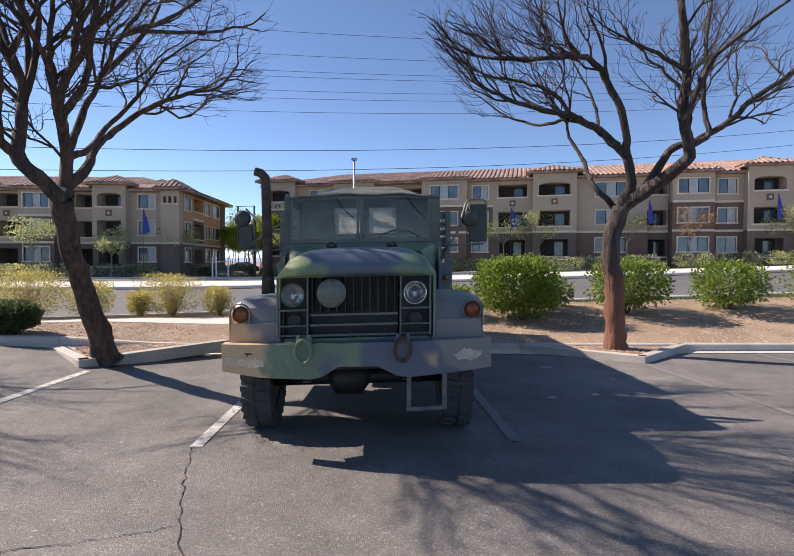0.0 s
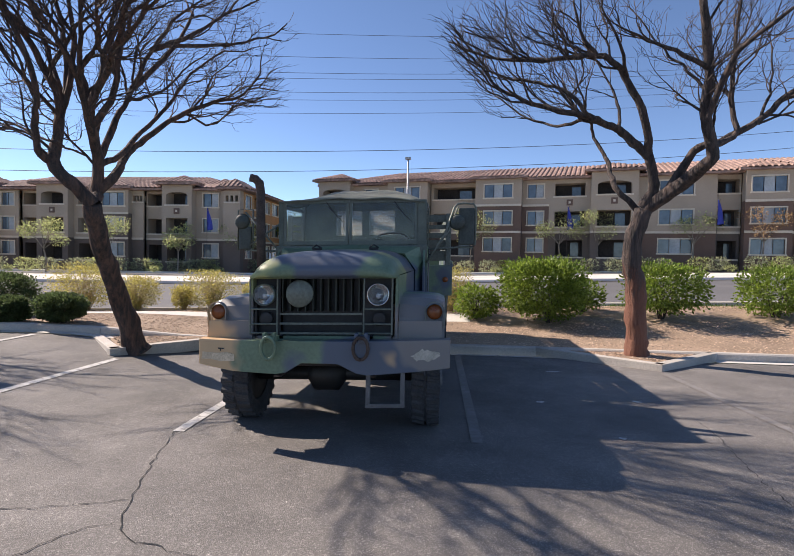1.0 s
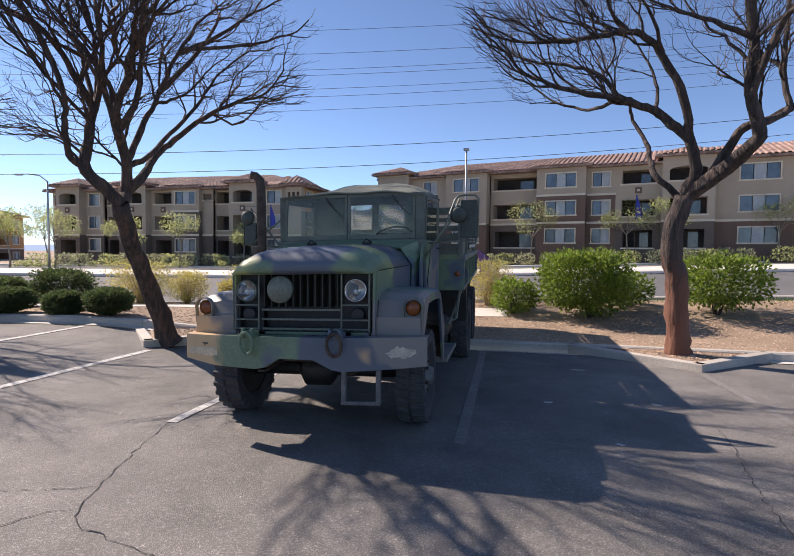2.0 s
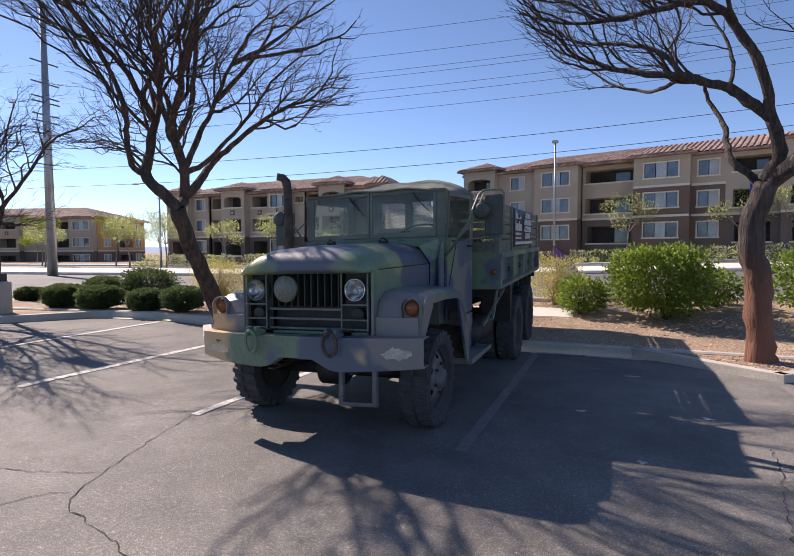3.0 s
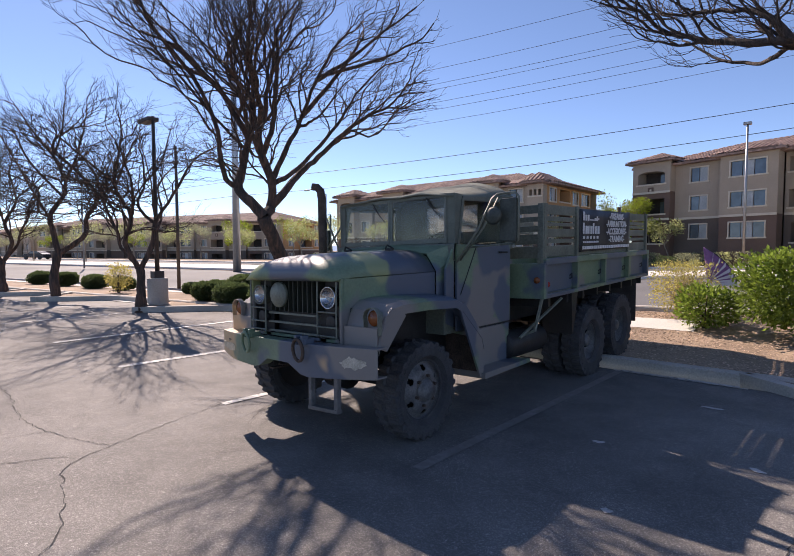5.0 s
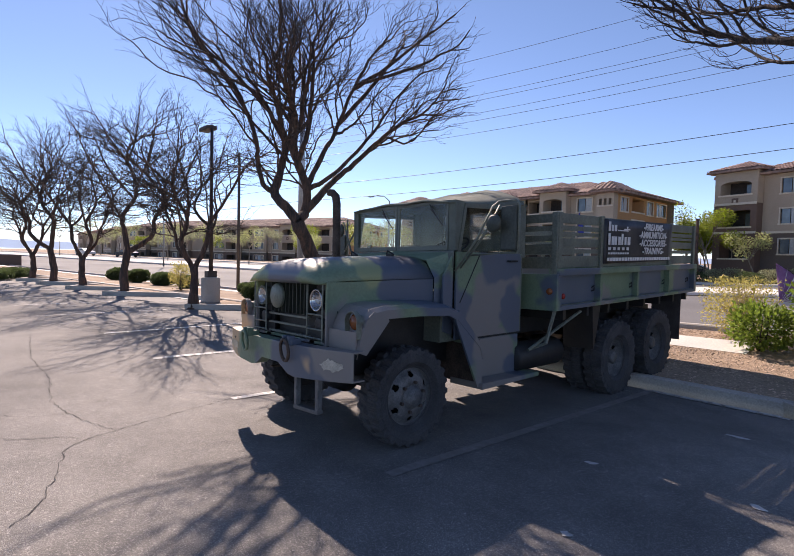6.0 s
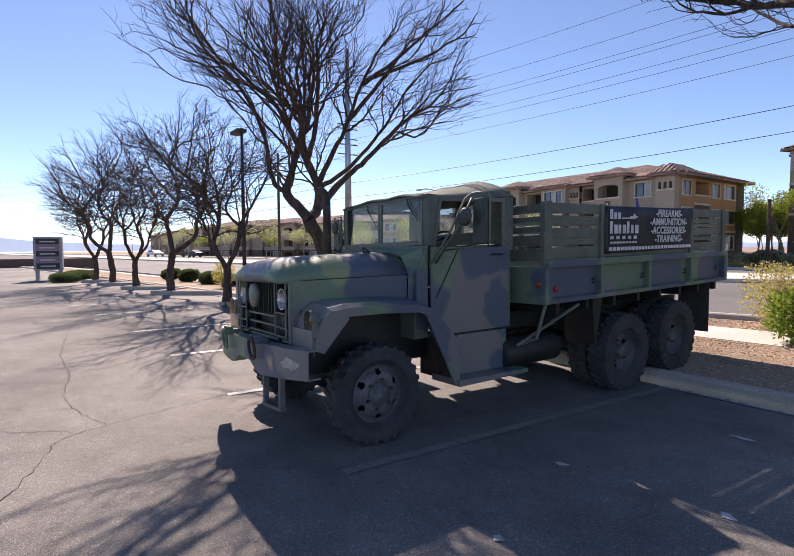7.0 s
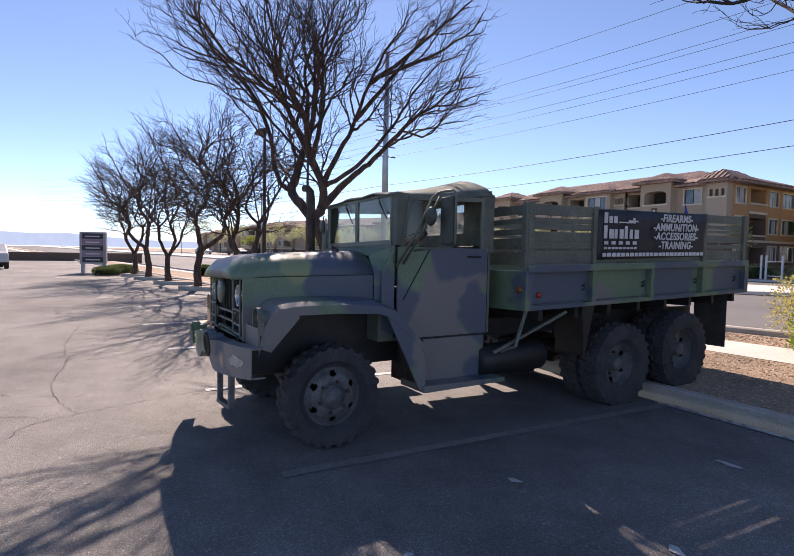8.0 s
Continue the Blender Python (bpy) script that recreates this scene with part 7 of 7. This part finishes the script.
# ---------------------------------------------------------------- shrubs and small trees
def leaf_cloud(V, F, rnd, centre, radii, count, size, box_like=0.0, shell=0.55):
    """Many small folded leaves in an uneven cloud."""
    for _ in range(count):
        d = Vector((rnd.gauss(0, 1), rnd.gauss(0, 1), rnd.gauss(0, 1))).normalized()
        if box_like:
            k = max(abs(d.x), abs(d.y), abs(d.z))
            d = d.lerp(d / k, box_like)
        bumpy = 1 + 0.22 * noise.noise(d * 2.1 + Vector(centre)) + 0.14 * noise.noise(d * 5 + Vector(centre) * 2)
        r = (shell + (1 - shell) * rnd.random() ** 0.5) * bumpy
        p = Vector((centre[0] + d.x * radii[0] * r, centre[1] + d.y * radii[1] * r, centre[2] + d.z * radii[2] * r))
        a = (d + Vector((rnd.gauss(0, 0.6), rnd.gauss(0, 0.6), rnd.gauss(0.3, 0.6)))).normalized()
        b = a.cross(Vector((rnd.gauss(0, 1), rnd.gauss(0, 1), rnd.gauss(0, 1)))).normalized()
        c = a.cross(b)
        s = size * rnd.uniform(0.6, 1.3)
        i = len(V)
        V += [tuple(p), tuple(p + a * s * 0.5 + b * s * 0.28 + c * s * 0.08), tuple(p + a * s), tuple(p + a * s * 0.5 - b * s * 0.28 + c * s * 0.08)]
        F += [(i, i + 1, i + 2), (i, i + 2, i + 3)]


def shrub(at, radii, leaf, count, size, seed, label, box_like=0.3, group="shrubs", stems=9, shell=0.5, category="shrub", wood=None):
    rnd = random.Random(seed)
    ob = thing("shrub", at, label, category, group)
    V, F = [], []
    h = radii[2]
    for k in range(5):
        c = (rnd.uniform(-0.35, 0.35) * radii[0], rnd.uniform(-0.3, 0.3) * radii[1], h * rnd.uniform(0.9, 1.1))
        leaf_cloud(V, F, rnd, c, [r * rnd.uniform(0.68, 0.85) for r in radii], count // 5, size, box_like, shell)
    for i, p in enumerate(V):
        if p[2] < 0.01:
            V[i] = (p[0], p[1], 0.01 + 0.02 * rnd.random())
    fo = lists_mesh("foliage", V, F, leaf, ob)
    VS, FS = [], []
    for k in range(stems):
        a = rnd.uniform(0, 2 * math.pi)
        e = Vector((math.cos(a) * radii[0] * 0.7 * rnd.random(), math.sin(a) * radii[1] * 0.7 * rnd.random(), h * rnd.uniform(1.0, 1.6)))
        pts = [Vector((e.x * 0.12, e.y * 0.12, -0.05)), e * 0.45 + Vector((rnd.uniform(-0.05, 0.05), rnd.uniform(-0.05, 0.05), 0)), e]
        bough(VS, FS, pts, [0.007, 0.005, 0.003] if wood else [0.018, 0.012, 0.005], 3 if wood else 5)
    lists_mesh("branchwork", VS, FS, wood or TWIG, ob)
    return ob


def on_land(x, y, dz=0.09):
    return (x, y, land(x, y) + dz)


# green hedge shrubs on the gravel
for i, (x, y, rx, ry, rz, n, lab) in enumerate(((6.6, 14.7, 1.06, 0.86, 0.80, 9500, "large clipped bright green shrub on gravel"), (4.95, 15.2, 0.6, 0.5, 0.45, 2200, "small green shrub beside a larger one"),
                                             (7.6, 15.6, 0.5, 0.5, 0.42, 1600, "small green shrub behind the hedge"), (9.2, 14.95, 0.92, 0.8, 0.72, 5200, "rounded green shrub behind the tree"),
                                             (11.9, 15.2, 0.88, 0.75, 0.64, 4000, "rounded yellowish green shrub on the gravel bank"), (14.6, 15.5, 0.85, 0.75, 0.66, 2600, "rounded green shrub on the gravel bank"), (17.4, 15.7, 0.85, 0.75, 0.66, 1800, "rounded green shrub on the gravel bank"))):
    shrub(on_land(x, y), (rx, ry, rz), LEAF, n, 0.085, 100 + i, lab, 0.45, "green hedge shrubs")
# sparse yellow shrubs
for i, (x, y, rx, rz) in enumerate(((4.35, 16.1, 0.50, 0.46), (-0.85, 16.0, 0.28, 0.30), (-2.0, 15.9, 0.55, 0.42), (-2.7, 15.7, 0.24, 0.25), (-3.75, 15.3, 0.42, 0.36), (-5.1, 15.2, 0.75, 0.5), (1.2, 15.9, 0.3, 0.3))):
    shrub(on_land(x, y), (rx * 1.25, rx * 1.2, rz * 1.35), LEAFY, int(7500 * rx + 900), 0.045, 200 + i, "sparse yellow-green shrub by the pavement", 0.55, "sparse yellow shrubs", 130, 0.45, wood=STRAW)
# low dark mounds along the kerb
for i, (x, y, rx, rz) in enumerate(((-6.4, 11.4, 0.41, 0.25), (-5.2, 11.4, 0.44, 0.25), (-4.0, 11.45, 0.34, 0.22), (-3.0, 11.65, 0.42, 0.27), (-9.6, 12.6, 0.32, 0.17), (-8.8, 13.1, 0.44, 0.22), (-6.8, 12.75, 0.52, 0.33), (-5.3, 12.85, 0.62, 0.42),
                                    (-12.6, 11.6, 0.36, 0.22), (-14.4, 11.3, 0.40, 0.24), (-16.6, 11.0, 0.42, 0.26), (-19, 10.7, 0.45, 0.26), (-22.6, 7.2, 0.7, 0.22), (-21.5, 6.4, 0.6, 0.2))):
    shrub(on_land(x, y) if y > 8 else (x, y, 0.2), (rx * 1.05, rx * 1.05, rz * 1.18), LEAFD, 12000, 0.05, 300 + i, "low dark green clipped mound shrub in gravel", 0.3, "dark mound shrubs", 5, 0.86)
shrub(on_land(-3.5, 12.5), (0.2, 0.2, 0.15), PETAL, 300, 0.05, 390, "small shrub in bright pink flower", 0.1, "flowering shrub", 6, 0.4)
shrub(on_land(-11.29, 10.9), (0.45, 0.45, 0.55), LEAFY, 1500, 0.06, 391, "yellow-green shrub beside the light pole", 0.1, "sparse yellow shrubs", 12, 0.4)


def street_tree(x, y, height, leaf, seed, label, n=1300, spread=0.3):
    rnd = random.Random(seed)
    ob = thing("street_tree", on_land(x, y, 0.0), label, "tree", "small trees before the buildings")
    V, F = [], []
    top = Vector((rnd.uniform(-0.3, 0.3), 0, height * 0.45))
    bough(V, F, [Vector((0, 0, -0.1)), Vector((0.08, 0, height * 0.22)), top], [0.09, 0.07, 0.05], 6)
    tips = []
    for k in range(7):
        a = k * 0.9 + rnd.random()
        e = top + Vector((math.cos(a) * height * spread * rnd.uniform(0.5, 1), math.sin(a) * height * spread * rnd.uniform(0.5, 1), height * rnd.uniform(0.15, 0.5)))
        bough(V, F, [top, top.lerp(e, 0.5) + Vector((0, 0, 0.15)), e], [0.04, 0.025, 0.01], 5)
        tips.append(e)
    lists_mesh("trunk", V, F, PALEBARK, ob)
    V, F = [], []
    for e in tips:
        leaf_cloud(V, F, rnd, tuple(e), (height * 0.16, height * 0.16, height * 0.13), n // 7, 0.17, 0.0, 0.1)
    lists_mesh("crown", V, F, leaf, ob)


for i, (x, y, h, leaf) in enumerate(((-24.5, 45, 3.8, LEAFT), (-20.3, 49, 3.4, LEAFT), (-15.5, 52, 3.9, LEAFT), (-28.5, 43, 3.4, LEAFT), (-33, 40, 3.8, LEAFT), (-36, 38.5, 3.6, LEAFT), (7.0, 53.5, 4.6, LEAFT), (15.3, 52.5, 4.6, LEAFT), (18.6, 51.8, 4.2, LEAFT),
                                      (26.2, 50, 4.2, LEAFT), (31.0, 48.2, 4.2, LEAFO), (38.5, 46.5, 4.2, LEAFT), (-9.3, 58, 5.0, LEAFB), (-5.5, 57, 3.3, LEAFT), (-11.5, 62, 5.6, LEAFB), (-12.8, 66, 5.0, LEAFT),
                                      (-42, 42, 4.2, LEAFB), (-47, 38, 3.6, LEAFT), (-52, 41, 4.0, LEAFB), (-58, 36, 3.8, LEAFT), (-64, 33, 4.4, LEAFT), (-72, 30, 4.2, LEAFT), (-40, 46, 4.4, LEAFT), (-84, 27, 5.0, LEAFT), (-95, 24, 5, LEAFT), (-108, 22, 6, LEAFT))):
    street_tree(x, y, h * 1.3, leaf, 500 + i, {LEAFT: "small airy pale green tree before the buildings", LEAFB: "bright yellow-green tree across the road", LEAFO: "small tree with dry tan leaves"}[leaf])

for i in range(9):
    street_tree(-72 - 8.2 * i, 53.5 - 2.3 * i, 4.6 + 0.7 * (i * 5 % 3), LEAFG if i % 3 else LEAFB, 540 + i, "leafy olive-green tree before the distant apartments", 2400, 0.4)

# trees and a timber post in the gap between the two blocks
for i, (x, y, h) in enumerate(((-10.6, 61, 5.6), (-8.0, 60, 6.2), (-13.6, 68, 6.4), (-11.0, 70, 6.8), (-16.2, 72, 6.2), (-7.4, 64, 6.6), (-13.1, 63.2, 5.4), (-17.4, 75.4, 6.6), (-9.6, 64.3, 5.4), (-13.2, 76.8, 6.8), (-11.3, 63.8, 5.2), (-15.3, 76.1, 6.2))):
    street_tree(x, y, h, LEAFB, 560 + i, "bright yellow-green tree across the road", 5200, 0.36)
for i in range(9):
    street_tree(-20 - 3.2 * i, 96 + 3 * (i % 3), 5.4 + 0.9 * (i * 7 % 4), LEAFG, 580 + i, "distant grey-green tree beyond the apartment buildings", 1500, 0.4)
post = thing("timber_post", on_land(-8.75, 53.2), "tall weathered brown timber post beyond the road", "post")
V, F = [], []
bough(V, F, [Vector((0, 0, -0.1)), Vector((0, 0, 3)), Vector((0.03, 0, 5.3))], [0.15, 0.14, 0.13], 8)
lists_mesh("shaft", V, F, BARK, post)
V, F = [], []
bough(V, F, [Vector((0.03, 0, 5.3)), Vector((0.03, 0, 5.4))], [0.17, 0.17], 8)
lists_mesh("cap", V, F, BARK, post)
for i in range(8):
    shrub(on_land(-13.5 + 1.45 * i, 53.6 + 0.9 * (i % 3)), (0.8 + 0.12 * (i % 4), 0.8, 0.5 + 0.08 * (i % 3)), LEAFD if i % 3 == 0 else LEAFG, 1500, 0.10, 680 + i, "rounded grey-green desert shrub beside the road", 0.5, "desert shrubs", 4, 0.6)

def fire_hydrant(x, y):
    ob = thing("fire_hydrant", on_land(x, y), "yellow fire hydrant among desert shrubs across the road", "hydrant")
    bm = bmesh.new()
    lathe(bm, [(-0.1, 0.16), (0.04, 0.16), (0.05, 0.11), (0.55, 0.11), (0.56, 0.14), (0.62, 0.14), (0.66, 0.11), (0.74, 0.05), (0.80, 0.03), (0.81, 0.001)], (0, 0, 0), Vector((0, 0, 1)), 20)
    part("barrel", bm, YELLOW, ob, smooth=True)
    for sx in (-1, 1):
        bm = bmesh.new()
        tube(bm, [(sx * 0.08, 0, 0.45), (sx * 0.20, 0, 0.45)], [0.06, 0.065], 12)
        part("outlet", bm, YELLOW, ob)


def rail_gate(x, y):
    ob = thing("rail_gate", on_land(x, y), "white tubular pedestrian gate before the apartment building", "gate")
    for u in (-0.45, -0.12, 0.95):
        bm = bmesh.new()
        box(bm, u - 0.06, u + 0.06, -0.06, 0.06, -0.1, 1.9, 0.01)
        part("gate_post", bm, WHITE, ob)
    for z in (0.35, 1.45):
        bm = bmesh.new()
        box(bm, -0.06, 0.89, -0.025, 0.025, z - 0.03, z + 0.03)
        part("gate_rail", bm, WHITE, ob)


fire_hydrant(-5.1, 48.0)
rail_gate(-11.2, 49.6)

# clipped cubes and tufts along the buildings
rnd = random.Random(77)
spots = [(-34 + 20.5 * k / 15, 39.8 + 14.6 * k / 15) for k in range(16)] + [(-4 + 44 * k / 25, 56.4 - 11.8 * k / 25) for k in range(26)]
for i, (x, y) in enumerate(spots):
    shrub(on_land(x + rnd.uniform(-0.5, 0.5), y + rnd.uniform(-1.2, 0.6)), (0.85, 0.75, 0.62), LEAFG if i % 3 else LEAFT, 420, 0.17, 600 + i, "clipped block shrub before the apartment building", 0.8, "clipped block shrubs", 0, 0.6)
for i in range(24):
    t = rnd.random()
    x, y = (-38 + 28 * t, 37.5 + 15 * t) if i % 2 else (-6 + 40 * t, 54 - 9 * t)
    shrub(on_land(x, y), (0.45, 0.45, 0.3), LEAFT, 160, 0.14, 660 + i, "low grey-green desert tuft on gravel", 0.0, "desert tufts", 0, 0.4)


def scatter_stones():
    """Loose gravel on the planting strips."""
    rnd = random.Random(4)
    V, F = [], []
    for count in range(26000):
        x = rnd.triangular(-8, 18, 6)
        k = rnd.choice((rnd.uniform(11.92, 14.3), rnd.uniform(11.92, 14.3), rnd.uniform(15.25, 16.45)))
        y = k + bend(x)
        s = rnd.uniform(0.009, 0.028)
        z = land(x, y) + 0.11 - 0.12 * smooth_step((k - 15.8) / 0.6) + s * 0.1
        if count < 1600:
            cx, depth = ((7.6, 1.0), (-1.0, 1.3))[count % 2]
            q = rnd.random() ** 0.5
            x, y = cx + rnd.uniform(-1.1, 1.1) * q, KERB + bend(cx) - depth * (1 - q) + 0.02 * rnd.random()
            z = lot_height(cx) + 0.105
        i = len(V)
        a = rnd.uniform(0, 6.28)
        for dx, dy, dz in ((1, 0, 0), (0.2, 0.9, 0), (-0.9, 0.3, 0), (-0.4, -0.9, 0), (0.1, 0.1, 0.45), (0.05, 0, -0.4)):
            q = s * rnd.uniform(0.7, 1.2)
            V.append((x + (dx * math.cos(a) - dy * math.sin(a)) * q, y + (dx * math.sin(a) + dy * math.cos(a)) * q, z + dz * q))
        F += [(i, i + 1, i + 4), (i + 1, i + 2, i + 4), (i + 2, i + 3, i + 4), (i + 3, i, i + 4), (i + 1, i, i + 5), (i + 2, i + 1, i + 5), (i + 3, i + 2, i + 5), (i, i + 3, i + 5)]
    tagged(lists_mesh("gravel", V, F, STONE), "loose tan and rust gravel stones on the planting strip", "gravel", kind="stuff")


scatter_stones()


def grass_strip():
    rnd = random.Random(6)
    V, F = [], []
    for _ in range(9000):
        x = rnd.uniform(6, 34)
        k = rnd.uniform(15.3, 16.45)
        y = k + bend(x)
        z = land(x, y) + 0.02
        a = rnd.uniform(0, 6.28)
        h = rnd.uniform(0.05, 0.13)
        i = len(V)
        V += [(x - 0.012 * math.cos(a), y - 0.012 * math.sin(a), z), (x + 0.012 * math.cos(a), y + 0.012 * math.sin(a), z), (x + rnd.uniform(-0.05, 0.05), y + rnd.uniform(-0.05, 0.05), z + h)]
        F.append((i, i + 1, i + 2))
    tagged(lists_mesh("grass", V, F, GRASS), "thin strip of green grass by the road", "grass", kind="stuff")


grass_strip()
